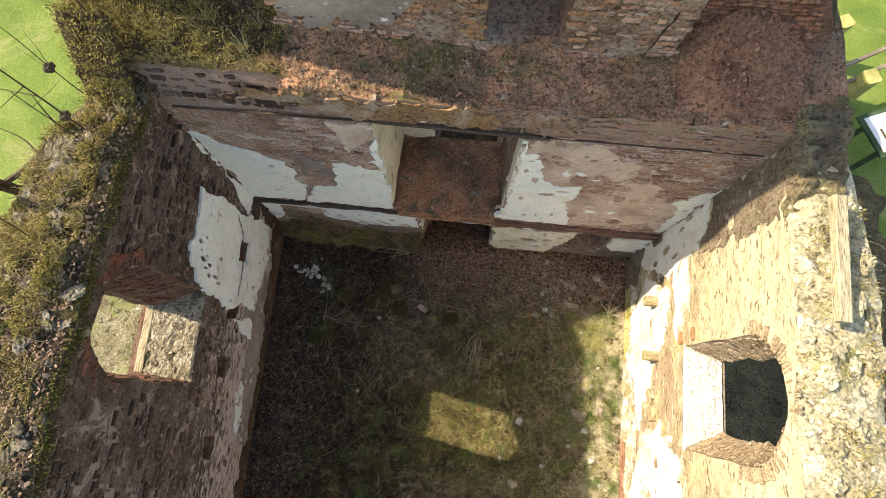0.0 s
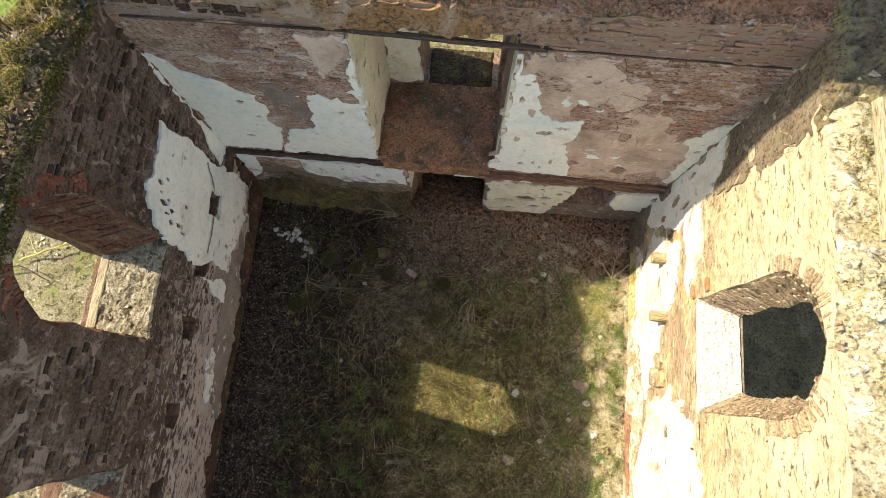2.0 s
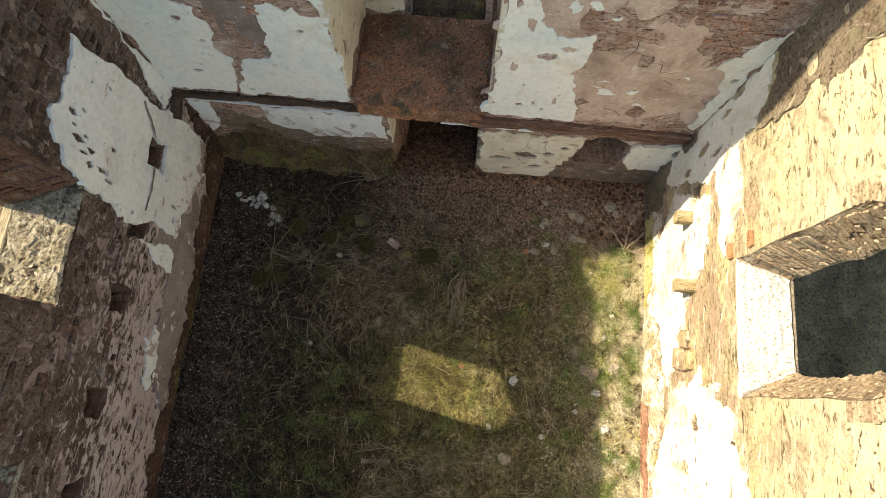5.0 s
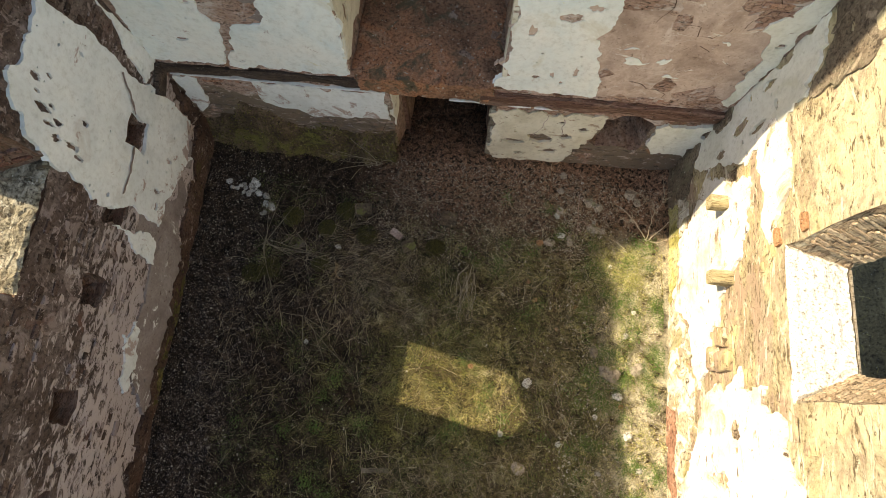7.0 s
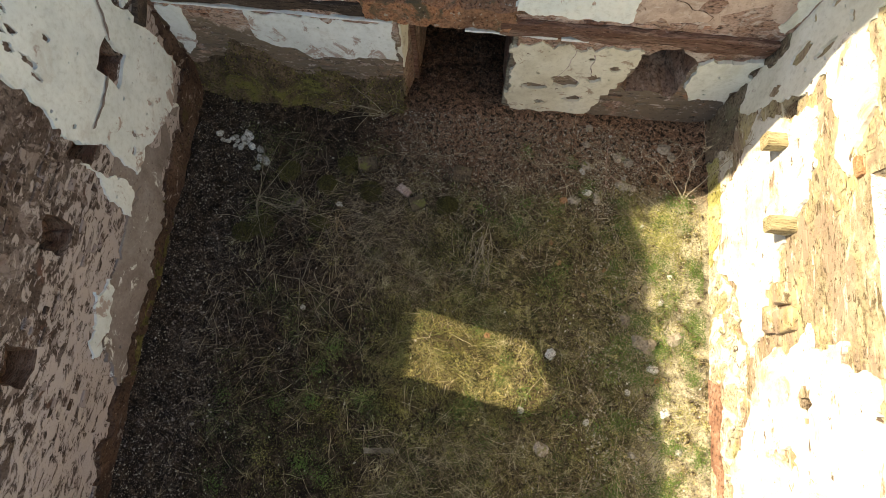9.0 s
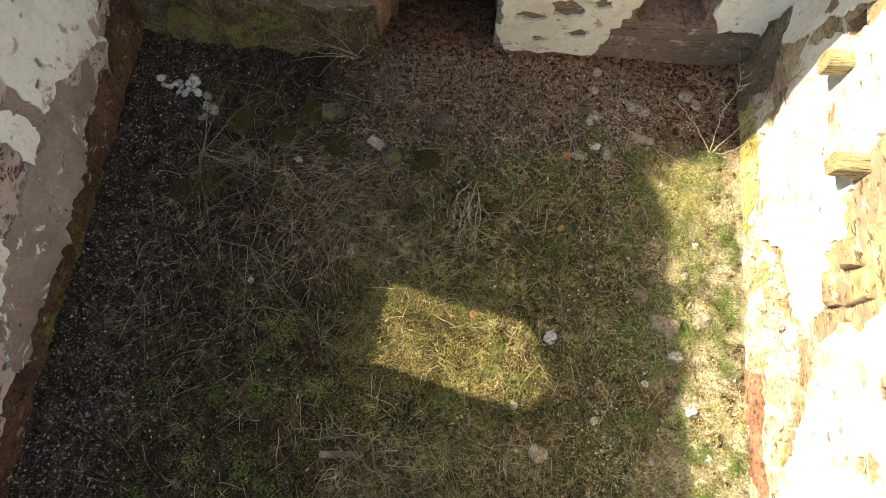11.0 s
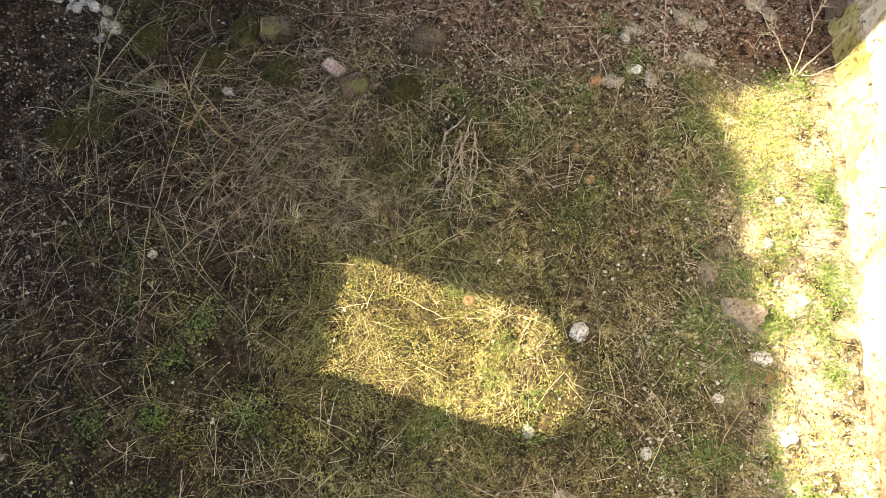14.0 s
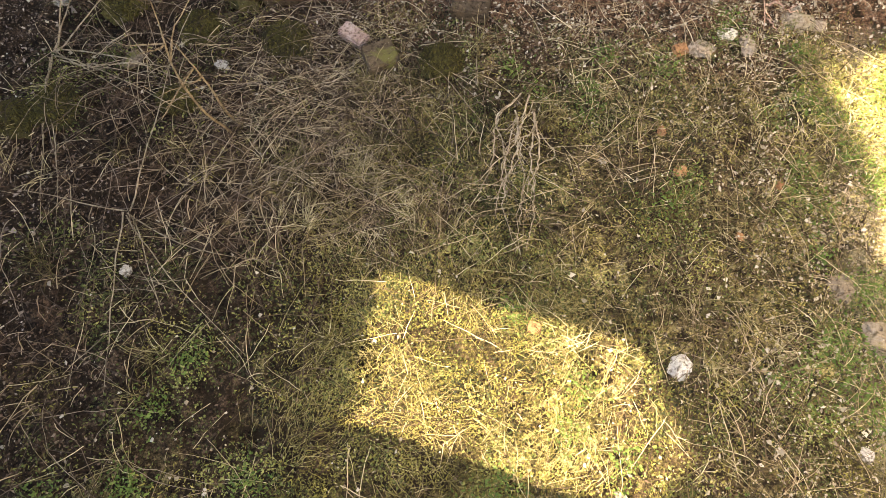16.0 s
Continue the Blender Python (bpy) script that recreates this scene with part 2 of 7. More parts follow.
M["blue_plaster"] = surface("pale_blue_limewash", ((0.3, (0.64, 0.72, 0.73)), (0.5, (0.78, 0.80, 0.77)), (0.7, (0.84, 0.82, 0.77))), 1.1, 14, SOFT, rough=0.8, bump=0.15, relief=0.01,
                            stain=((0.62, 0.58, 0.47), 1.6, 0.58, 0.75), flecks=(((0.66, 0.60, 0.34), 2.0, 0.66, 0.72, (1, 1, 1), 0.0), ((0.46, 0.38, 0.345), 1.8, 0.66, 0.68, (1, 1, 1.4), -0.6), ((0.20, 0.16, 0.14), 4.0, 0.71, 0.73, (1, 1, 0.8), -0.8)))
M["white_plaster"] = surface("grey_white_limewash", ((0.3, (0.61, 0.635, 0.625)), (0.5, (0.76, 0.78, 0.77)), (0.7, (0.83, 0.84, 0.82))), 1.3, 14, SOFT, rough=0.8, bump=0.25, relief=0.012,
                             stain=((0.54, 0.50, 0.45), 1.4, 0.58, 0.76), flecks=(((0.42, 0.33, 0.295), 1.9, 0.65, 0.67, (1, 1, 0.9), -0.6, 1.9, 1.0, 0.12), ((0.17, 0.13, 0.11), 3.2, 0.68, 0.70, (1, 1.6, 0.8), -0.8)))
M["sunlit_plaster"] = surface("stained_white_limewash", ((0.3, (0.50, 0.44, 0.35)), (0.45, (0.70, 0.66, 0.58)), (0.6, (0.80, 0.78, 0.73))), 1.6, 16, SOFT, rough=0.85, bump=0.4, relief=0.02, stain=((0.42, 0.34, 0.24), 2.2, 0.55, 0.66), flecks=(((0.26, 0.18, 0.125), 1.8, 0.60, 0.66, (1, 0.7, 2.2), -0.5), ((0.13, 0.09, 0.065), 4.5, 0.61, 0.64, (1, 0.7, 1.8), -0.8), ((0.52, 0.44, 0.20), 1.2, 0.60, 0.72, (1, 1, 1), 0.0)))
M["sill_lime"] = surface("dusty_lime_sill", ((0.3, (0.58, 0.56, 0.50)), (0.5, (0.72, 0.70, 0.65)), (0.7, (0.80, 0.79, 0.75))), 4.0, 34, GRIT, rough=0.9, bump=0.4, relief=0.015)
M["cream_plaster"] = surface("cream_plaster", ((0.3, (0.54, 0.49, 0.38)), (0.5, (0.66, 0.62, 0.51)), (0.7, (0.72, 0.69, 0.60))), 1.4, 16, SOFT, rough=0.85, bump=0.25, relief=0.012,
                             stain=((0.36, 0.31, 0.24), 2.4, 0.58, 0.70), flecks=(((0.34, 0.25, 0.19), 2.6, 0.60, 0.61, (1, 1, 1.6), -0.6), ((0.15, 0.11, 0.09), 6.0, 0.64, 0.655, (1, 1, 1.2), -0.8)))
M["corner_plaster"] = surface("grey_cream_limewash", ((0.3, (0.62, 0.60, 0.51)), (0.5, (0.76, 0.745, 0.66)), (0.7, (0.83, 0.82, 0.76))), 1.4, 16, SOFT, rough=0.85, bump=0.25, relief=0.012, stain=((0.60, 0.58, 0.46), 1.8, 0.56, 0.70), flecks=(((0.30, 0.22, 0.16), 3.0, 0.66, 0.68, (1, 1, 1.6), -0.6),))
M["pink_plaster"] = surface("bare_pink_render", ((0.34, (0.36, 0.26, 0.21)), (0.45, (0.51, 0.385, 0.32)), (0.56, (0.62, 0.49, 0.42)), (0.68, (0.44, 0.32, 0.26))), 1.2, 18, ((0.3, (0.75, 0.73, 0.72)), (0.65, (1, 1, 1))), bump=0.35, relief=0.012,
                            stain=((0.66, 0.57, 0.52), 2.5, 0.58, 0.70), flecks=(((0.70, 0.66, 0.61), 2.6, 0.63, 0.645, (1, 1, 2.0), 0.4), ((0.22, 0.15, 0.12), 4.0, 0.63, 0.65, (1, 1, 1.8), -0.7)))
M["foot_rot"] = surface("red_brown_rotten_foot", ((0.3, (0.05, 0.03, 0.022)), (0.5, (0.11, 0.062, 0.043)), (0.7, (0.20, 0.125, 0.09))), 2.0, 24, GRIT, bump=0.9, relief=0.04, stain=((0.13, 0.12, 0.03), 1.6, 0.60, 0.70), flecks=(((0.42, 0.34, 0.29), 3.0, 0.60, 0.62, (1, 1, 1.6), 0.4),))
M["mauve_render"] = surface("grey_mauve_render", ((0.34, (0.19, 0.148, 0.134)), (0.5, (0.28, 0.23, 0.212)), (0.66, (0.36, 0.31, 0.29))), 1.2, 18, ((0.3, (0.75, 0.73, 0.72)), (0.65, (1, 1, 1))), bump=0.35, relief=0.012, flecks=(((0.72, 0.71, 0.68), 2.6, 0.61, 0.62, (1, 1, 1.3), 0.4), ((0.13, 0.09, 0.075), 5.0, 0.62, 0.635, (1, 1, 1.6), -0.8)))
M["bank"] = surface("damp_mossy_bank", ((0.3, (0.05, 0.037, 0.024)), (0.5, (0.15, 0.105, 0.07)), (0.62, (0.24, 0.17, 0.11)), (0.75, (0.17, 0.15, 0.055))), 3.0, 26, GRIT, bump=1.0, relief=0.05, stain=((0.20, 0.185, 0.055), 1.8, 0.52, 0.64), flecks=(((0.34, 0.27, 0.19), 9.0, 0.62, 0.65, (1, 1, 1), 0.4),))
M["mossy_render"] = surface("mossy_render", ((0.3, (0.07, 0.052, 0.036)), (0.5, (0.15, 0.115, 0.07)), (0.62, (0.20, 0.17, 0.06)), (0.75, (0.30, 0.24, 0.18))), 2.4, 22, GRIT, bump=0.8, relief=0.03)
M["foot_render"] = surface("stained_foot_render", ((0.3, (0.36, 0.25, 0.18)), (0.45, (0.50, 0.42, 0.30)), (0.6, (0.58, 0.52, 0.39)), (0.75, (0.44, 0.32, 0.23))), 1.6, 20, GRIT, bump=0.6, relief=0.03, stain=((0.36, 0.33, 0.11), 1.4, 0.54, 0.66), flecks=(((0.70, 0.66, 0.57), 3.0, 0.50, 0.54, (1, 1, 0.8), 0.4), ((0.34, 0.19, 0.125), 1.8, 0.60, 0.66, (1, 1, 0.7), -0.3), ((0.12, 0.08, 0.055), 8.0, 0.60, 0.62, (1, 1, 1), -0.8)))
M["red_stain"] = surface("red_stained_stone", ((0.34, (0.13, 0.045, 0.032)), (0.5, (0.24, 0.085, 0.058)), (0.64, (0.33, 0.15, 0.11))), 2.6, 20, GRIT, bump=0.8, relief=0.03, flecks=(((0.09, 0.06, 0.05), 2.0, 0.54, 0.60, (1, 1, 1.8), -0.4),))
M["red_foot"] = surface("red_stained_render", ((0.34, (0.24, 0.12, 0.08)), (0.5, (0.38, 0.205, 0.14)), (0.64, (0.50, 0.33, 0.245))), 3.0, 20, GRIT, bump=0.6, relief=0.03)
M["yellow_foot"] = surface("lichened_render", ((0.34, (0.34, 0.31, 0.10)), (0.5, (0.48, 0.44, 0.18)), (0.64, (0.60, 0.55, 0.34))), 2.4, 20, GRIT, bump=0.6, relief=0.03)
M["timber"] = surface("weathered_red_timber", ((0.3, (0.09, 0.045, 0.033)), (0.5, (0.17, 0.092, 0.068)), (0.7, (0.29, 0.20, 0.16))), 3.0, 30, GRIT, bump=0.6, relief=0.015, stretch=(0.25, 2.2, 2.2))
M["dark_timber"] = surface("dark_rotten_timber", ((0.3, (0.045, 0.032, 0.025)), (0.5, (0.085, 0.06, 0.047)), (0.7, (0.15, 0.11, 0.088))), 3.0, 30, GRIT, bump=0.7, relief=0.015, stretch=(0.3, 2.2, 2.2))
M["grey_timber"] = surface("grey_old_timber", ((0.3, (0.17, 0.14, 0.11)), (0.5, (0.28, 0.24, 0.19)), (0.7, (0.40, 0.36, 0.28))), 3.0, 30, GRIT, bump=0.6, relief=0.015, stretch=(0.3, 2.2, 2.2))
M["pale_timber"] = surface("sun_bleached_timber", ((0.3, (0.30, 0.26, 0.18)), (0.5, (0.42, 0.375, 0.26)), (0.7, (0.54, 0.49, 0.36))), 4.0, 20, GRIT, bump=0.5, relief=0.012, stretch=(3, 0.35, 3))
M["stub_timber"] = surface("sawn_bleached_timber", ((0.3, (0.27, 0.21, 0.11)), (0.5, (0.40, 0.33, 0.19)), (0.7, (0.54, 0.47, 0.31))), 4.0, 26, GRIT, bump=0.6, relief=0.012, stretch=(0.3, 3, 3))
M["sill_rubble"] = surface("crumbled_grey_sill", ((0.3, (0.22, 0.19, 0.13)), (0.5, (0.38, 0.345, 0.26)), (0.7, (0.58, 0.54, 0.45))), 4.5, 26, GRIT, bump=1.0, relief=0.04, flecks=(((0.12, 0.095, 0.065), 4.0, 0.56, 0.60, (1, 1, 1), -0.8), ((0.70, 0.67, 0.58), 5.0, 0.60, 0.63, (1, 1, 1), 0.5)))
M["red_earth"] = surface("red_brick_dust", ((0.34, (0.20, 0.11, 0.07)), (0.48, (0.40, 0.215, 0.135)), (0.57, (0.55, 0.26, 0.145)), (0.7, (0.46, 0.315, 0.24))), 1.2, 26, GRIT, bump=1.0, relief=0.05, stain=((0.14, 0.11, 0.07), 2.6, 0.54, 0.64), spots=((0.50, 0.42, 0.34), 16, 0.64, 0.68))
M["ledge_soil"] = surface("ledge_earth_and_rubble", ((0.3, (0.16, 0.105, 0.07)), (0.45, (0.37, 0.23, 0.15)), (0.56, (0.58, 0.31, 0.19)), (0.7, (0.58, 0.42, 0.31))), 1.1, 24, GRIT, bump=1.0, relief=0.05,
                          flecks=(((0.13, 0.125, 0.05), 1.3, 0.53, 0.62, (0.6, 1, 1), 0.2), ((0.60, 0.50, 0.43), 6.0, 0.61, 0.64, (0.7, 1, 1), 0.6), ((0.05, 0.04, 0.03), 5.0, 0.61, 0.65, (0.7, 1, 1), -0.8)))
M["ochre_render"] = surface("ochre_brown_render", ((0.3, (0.20, 0.11, 0.06)), (0.5, (0.31, 0.18, 0.095)), (0.7, (0.38, 0.27, 0.19))), 2.2, 22, GRIT, bump=0.7, relief=0.03, stain=((0.34, 0.26, 0.21), 1.2, 0.50, 0.60), flecks=(((0.12, 0.085, 0.06), 5.0, 0.58, 0.61, (1, 1, 2), -0.8),))
# Serves the damp lower corner and the painted shade of the upper one.
M["dark_render"] = surface("damp_and_shade_umber_render", ((0.3, (0.13, 0.098, 0.068)), (0.5, (0.21, 0.165, 0.12)), (0.7, (0.30, 0.25, 0.19))), 2.0, 22, GRIT, bump=0.8, relief=0.03, stain=((0.20, 0.19, 0.12), 2.2, 0.54, 0.66), flecks=(((0.42, 0.345, 0.26), 3.0, 0.57, 0.64, (1, 1, 1), 0.4), ((0.10, 0.075, 0.055), 7.0, 0.60, 0.64, (1, 1, 2.0), -0.9)))
M["brick"] = surface("orange_brick", ((0.1, (0.30, 0.16, 0.09)), (0.5, (0.42, 0.23, 0.12)), (0.8, (0.36, 0.18, 0.11)), (0.95, (0.42, 0.30, 0.20))), 6.0, 30, GRIT, bump=0.5, relief=0.01, pieces="object")
M["pale_brick"] = surface("dusty_arch_brick", ((0.1, (0.32, 0.24, 0.165)), (0.5, (0.43, 0.36, 0.255)), (0.85, (0.40, 0.30, 0.19)), (0.97, (0.46, 0.29, 0.14))), 6.0, 30, GRIT, bump=0.5, relief=0.01, pieces="object")
M["dark_brick"] = surface("dark_arch_brick", ((0.1, (0.10, 0.055, 0.042)), (0.5, (0.18, 0.08, 0.058)), (0.8, (0.17, 0.11, 0.09)), (0.95, (0.24, 0.11, 0.08))), 6.0, 30, GRIT, bump=0.5, relief=0.01, pieces="object")


# ---- shapes ----
def mesh_of(name, verts, faces, material, smooth=False):
    me = bpy.data.meshes.new(name)
    me.from_pydata([tuple(v) for v in verts], [], [tuple(f) for f in faces])
    me.materials.append(material)
    if smooth:
        me.polygons.foreach_set("use_smooth", [True] * len(me.polygons))
    me.update()
    return me


def part(name, bm, material, parent, label=""):
    """Links a bmesh, or a ready mesh, as one mesh object under a thing or a part."""
    if isinstance(bm, bmesh.types.BMesh):
        me = bpy.data.meshes.new(name)
        bm.to_mesh(me)
        bm.free()
        me.materials.append(material)
    else:
        me = bm
    ob = new(name, me)
    ob.parent = parent
    return tagged(ob, label)


def wob(x, y, z, size=1.0):
    return noise.noise(Vector((x / size, y / size, z / size)))


def inside(poly, p):
    x, y = p
    hit = False
    for (ax, ay), (bx, by) in zip(poly, poly[1:] + poly[:1]):
        if (ay > y) != (by > y) and x < (bx - ax) * (y - ay) / (by - ay) + ax:
            hit = not hit
    return hit


def arch(u0, u1, z0, spring, rise, n=12, step=0.16, rough=0.0, seed=0.0):
    """An opening's outline, from its lower first corner up, over the arch and down: the same count of points for one n."""
    pts = []
    k = 7
    for i in range(k):
        pts.append((u0, z0 + (spring - z0) * i / k))
    for i in range(n + 1):
        a = math.pi * (1 - i / n)
        pts.append(((u0 + u1) / 2 + (u1 - u0) / 2 * math.cos(a), spring + rise * math.sin(a)))
    for i in range(1, k + 1):
        pts.append((u1, spring + (z0 - spring) * i / k))
    for i in range(1, k):
        pts.append((u1 + (u0 - u1) * i / k, z0))
    if rough:
        pts = [(u + rough * wob(u * 5 + seed, z * 5, 3.1), z + rough * wob(u * 5, z * 5 + seed, 7.7)) for u, z in pts]
    return pts


def box_ring(u0, u1, z0, z1, n=4):
    pts = []
    for a, b in (((u0, z0), (u0, z1)), ((u0, z1), (u1, z1)), ((u1, z1), (u1, z0)), ((u1, z0), (u0, z0))):
        pts += [(a[0] + (b[0] - a[0]) * i / n, a[1] + (b[1] - a[1]) * i / n) for i in range(n)]
    return pts


def worn_ring(u, z, w, h, seed, n=4):
    """A squarish hole with worn, uneven sides."""
    return [(p + 0.07 * wob(p * 3 + seed, q * 3, 1.5, 0.35), q + 0.07 * wob(p * 3, q * 3 + seed, 6.5, 0.35)) for p, q in box_ring(u - w, u + w, z - h, z + h, n)]


class Frame:
    """A wall's own axes: u along it, z up, d from its inner face into the wall."""

    def __init__(self, origin, along, outward):
        self.o, self.u, self.n = Vector(origin), Vector(along).normalized(), Vector(outward).normalized()

    def at(self, u, z, d=0.0):
        return self.o + self.u * u + self.n * d + Vector((0, 0, z))


def sheet(fr, edge, holes, spacing, put):
    """Triangles that fill an outline with holes; put(u, z) gives each corner's place."""
    from mathutils.geometry import delaunay_2d_cdt
    pts, edges = [], []
    for ring in [edge] + holes:
        k = len(pts)
        pts += [Vector(p) for p in ring]
        edges += [(k + i, k + (i + 1) % len(ring)) for i in range(len(ring))]
    us, zs = [p[0] for p in edge], [p[1] for p in edge]
    rng = random.Random(5)
    u = min(us) + spacing
    while u < max(us) - spacing * 0.6:
        z = min(zs) + spacing
        while z < max(zs) - spacing * 0.6:
            p = (u + rng.uniform(-0.3, 0.3) * spacing, z + rng.uniform(-0.3, 0.3) * spacing)
            if inside(edge, p) and not any(inside(h, p) for h in holes):
                pts.append(Vector(p))
            z += spacing
        u += spacing
    vs, _, fs, *_ = delaunay_2d_cdt(pts, edges, [], 0, 1e-5)
    keep = []
    for f in fs:
        c = sum((vs[i] for i in f), Vector((0, 0))) / len(f)
        if inside(edge, tuple(c)) and not any(inside(h, tuple(c)) for h in holes):
            keep.append(f)
    return [put(v[0], v[1]) for v in vs], keep


def wall(name, fr, u0, u1, low, top, thick, openings, mats, label, rough=0.035, spacing=0.16, top_bump=0.12, cap_mat=None, batter=None):
    """A rough masonry wall. openings: lists of rings (outline, depth) from the inner face outwards; ("cap",) last closes a blind niche."""
    face_mat, reveal_mat, top_mat = mats
    depth = thick if callable(thick) else (lambda u: thick)

    def front(u, z):
        w = (batter(u, z) if batter else 0) + rough * (wob(u, z, fr.o.x + fr.o.y, 0.9) + 0.6 * wob(u, z, 4.4, 0.28))
        return fr.at(u, z, w)

    def back(u, z):
        return fr.at(u, z, depth(u) + 0.03 * wob(u, z, 9.0, 0.8))
    n = max(4, round((u1 - u0) / 0.16))
    us = [u0 + (u1 - u0) * i / n for i in range(n + 1)]
    edge = [(u, low) for u in us] + [(u, top(u)) for u in reversed(us)]
    blind = [o for o in openings if o[-1] == "cap"]
    holes = [o[0][0] for o in openings]
    outs = [[p for p in o[-1][0]] for o in openings if o[-1] != "cap"]
    body = new(name, None)
    tagged(body, label, "wall", kind="structure")
    v, f = sheet(fr, edge, holes, spacing, front)
    part("inner_face", mesh_of(name + "_face", v, f, face_mat), None, body)
    v, f = sheet(fr, edge, outs, 0.45, back)
    part("outer_face", mesh_of(name + "_outer", v, f, face_mat), None, body)
    rows = 7
    v, f = [], []
    for j in range(rows + 1):
        s = j / rows
        for u in us:
            p = front(u, top(u)) if j == 0 else back(u, top(u)) if j == rows else fr.at(u, top(u), depth(u) * s)
            if 0 < j < rows:
                p.z += top_bump * (0.9 * wob(u, s * depth(u), 2.0, 0.35) + 0.5 * wob(u, s, 6.0, 0.12)) + top_bump * 0.8 * math.sin(math.pi * s)
            v.append(p)
    w = len(us)
    f = [(j * w + i, j * w + i + 1, (j + 1) * w + i + 1, (j + 1) * w + i) for j in range(rows) for i in range(w - 1)]
    part("wall_top", mesh_of(name + "_top", v, f, top_mat), None, body)
    for end in (0, -1):
        zs = [low + (top(us[end]) - low) * i / 12 for i in range(13)]
        v = [fr.at(us[end], z, d) for z in zs for d in (0, depth(us[end]))]
        part("wall_end", mesh_of(name + "_end", v, [(2 * i, 2 * i + 1, 2 * i + 3, 2 * i + 2) for i in range(12)], face_mat), None, body)
    for o in openings:
        rings = [r for r in o if r != "cap"]
        v, f = [], []
        k = len(rings[0][0])
        for a in range(len(rings) - 1):
            (ra, da), (rb, db) = rings[a], rings[a + 1]
            steps = max(1, round(abs(db - da) / 0.15))
            for s in range(steps + (a == len(rings) - 2)):
                q = s / steps
                for (ua, za), (ub, zb) in zip(ra, rb):
                    u, z, d = ua + (ub - ua) * q, za + (zb - za) * q, da + (db - da) * q
                    if a == 0 and s == 0:
                        v.append(front(u, z))
                    elif a == len(rings) - 2 and s == steps and o[-1] != "cap":
                        v.append(back(u, z))
                    else:
                        r = 0.03
                        v.append(fr.at(u + r * wob(u * 4, z * 4, d * 4), z + r * wob(u * 4, z * 4, d * 4 + 9), d))
        n_r = len(v) // k
        f = [(j * k + i, j * k + (i + 1) % k, (j + 1) * k + (i + 1) % k, (j + 1) * k + i) for j in range(n_r - 1) for i in range(k)]
        if o[-1] == "cap":
            f.append(tuple(range((n_r - 1) * k, n_r * k)))
        part("reveal", mesh_of(name + "_reveal", v, f, cap_mat if (o[-1] == "cap" and cap_mat) else reveal_mat), None, body)
    return body


PLASTER = {}


def flake(parent, fr, outline, material, thick=0.022, ragged=0.06, name="plaster", label="", gaps=(), losses=3):
    """A sheet of old plaster left on a wall, with a ragged broken edge and its own thickness."""
    PLASTER.setdefault(parent.name, []).append(outline)
    edge = []
    for (ax, ay), (bx, by) in zip(outline, outline[1:] + outline[:1]):
        k = max(1, round(math.hypot(bx - ax, by - ay) / 0.035))
        for i in range(k):
            u, z = ax + (bx - ax) * i / k, ay + (by - ay) * i / k
            edge.append((u + ragged * (1.3 * wob(u, z, 1.3, 0.24) + 0.7 * wob(u, z, 2.3, 0.09) + 0.35 * wob(u, z, 3.3, 0.035)), z + ragged * (1.3 * wob(u, z, 5.3, 0.24) + 0.7 * wob(u, z, 8.3, 0.09) + 0.35 * wob(u, z, 9.3, 0.035))))

    def put(u, z):
        return fr.at(u, z, -thick + 0.012 * wob(u, z, 0.4, 0.5))
    gaps = [list(g) for g in gaps]
    rnd = random.Random(len(outline) * 7 + round(outline[0][0] * 100))
    us, zs = [q[0] for q in outline], [q[1] for q in outline]
    for _ in range(round(losses * (max(us) - min(us)) * (max(zs) - min(zs)))):
        c, r = (rnd.uniform(min(us), max(us)), rnd.uniform(min(zs), max(zs))), 0.008 + 0.045 * rnd.random() ** 3
        near = min(math.dist(c, q) for q in edge)
        if near > 0.4 and rnd.random() < 0.6:
            continue
        ring = [(c[0] + r * 1.5 * (1 + 0.8 * wob(i * 1.9, c[0], c[1])) * math.cos(6.2832 * i / 11), c[1] + r * (1 + 0.8 * wob(i * 1.9, c[1], c[0])) * math.sin(6.2832 * i / 11)) for i in range(11)]
        if inside(edge, c) and near > r * 3.2 and all(min(math.dist(c, q) for q in g) > r * 3.2 and not inside(g, c) for g in gaps):
            gaps.append(ring)
    v, f = sheet(fr, edge, gaps, 0.2, put)
    for ring in [edge] + gaps:
        k, n = len(v), len(ring)
        v += [put(u, z) for u, z in ring] + [fr.at(u, z, 0.05) for u, z in ring]
        f += [(k + i, k + (i + 1) % n, k + n + (i + 1) % n, k + n + i) for i in range(n)]
    return part(name, mesh_of(name, v, f, material), None, parent, label)


def bite(u, z, r, seed=0.0, n=14):
    """A ragged round gap in plaster."""
    return [(u + r * 0.75 * (1 + 0.9 * wob(i * 1.7, seed, 0.5)) * math.cos(6.2832 * i / n), z + r * 1.4 * (1 + 0.9 * wob(i * 1.7, seed, 0.5)) * math.sin(6.2832 * i / n)) for i in range(n)]


def oval(u, z, a, b, seed=0.0, n=18):
    """A long ragged gap in plaster."""
    return [(u + a * (1 + 0.7 * wob(i * 1.3, seed, 0.5)) * math.cos(6.2832 * i / n), z + b * (1 + 0.7 * wob(i * 1.3, seed, 4.5)) * math.sin(6.2832 * i / n)) for i in range(n)]


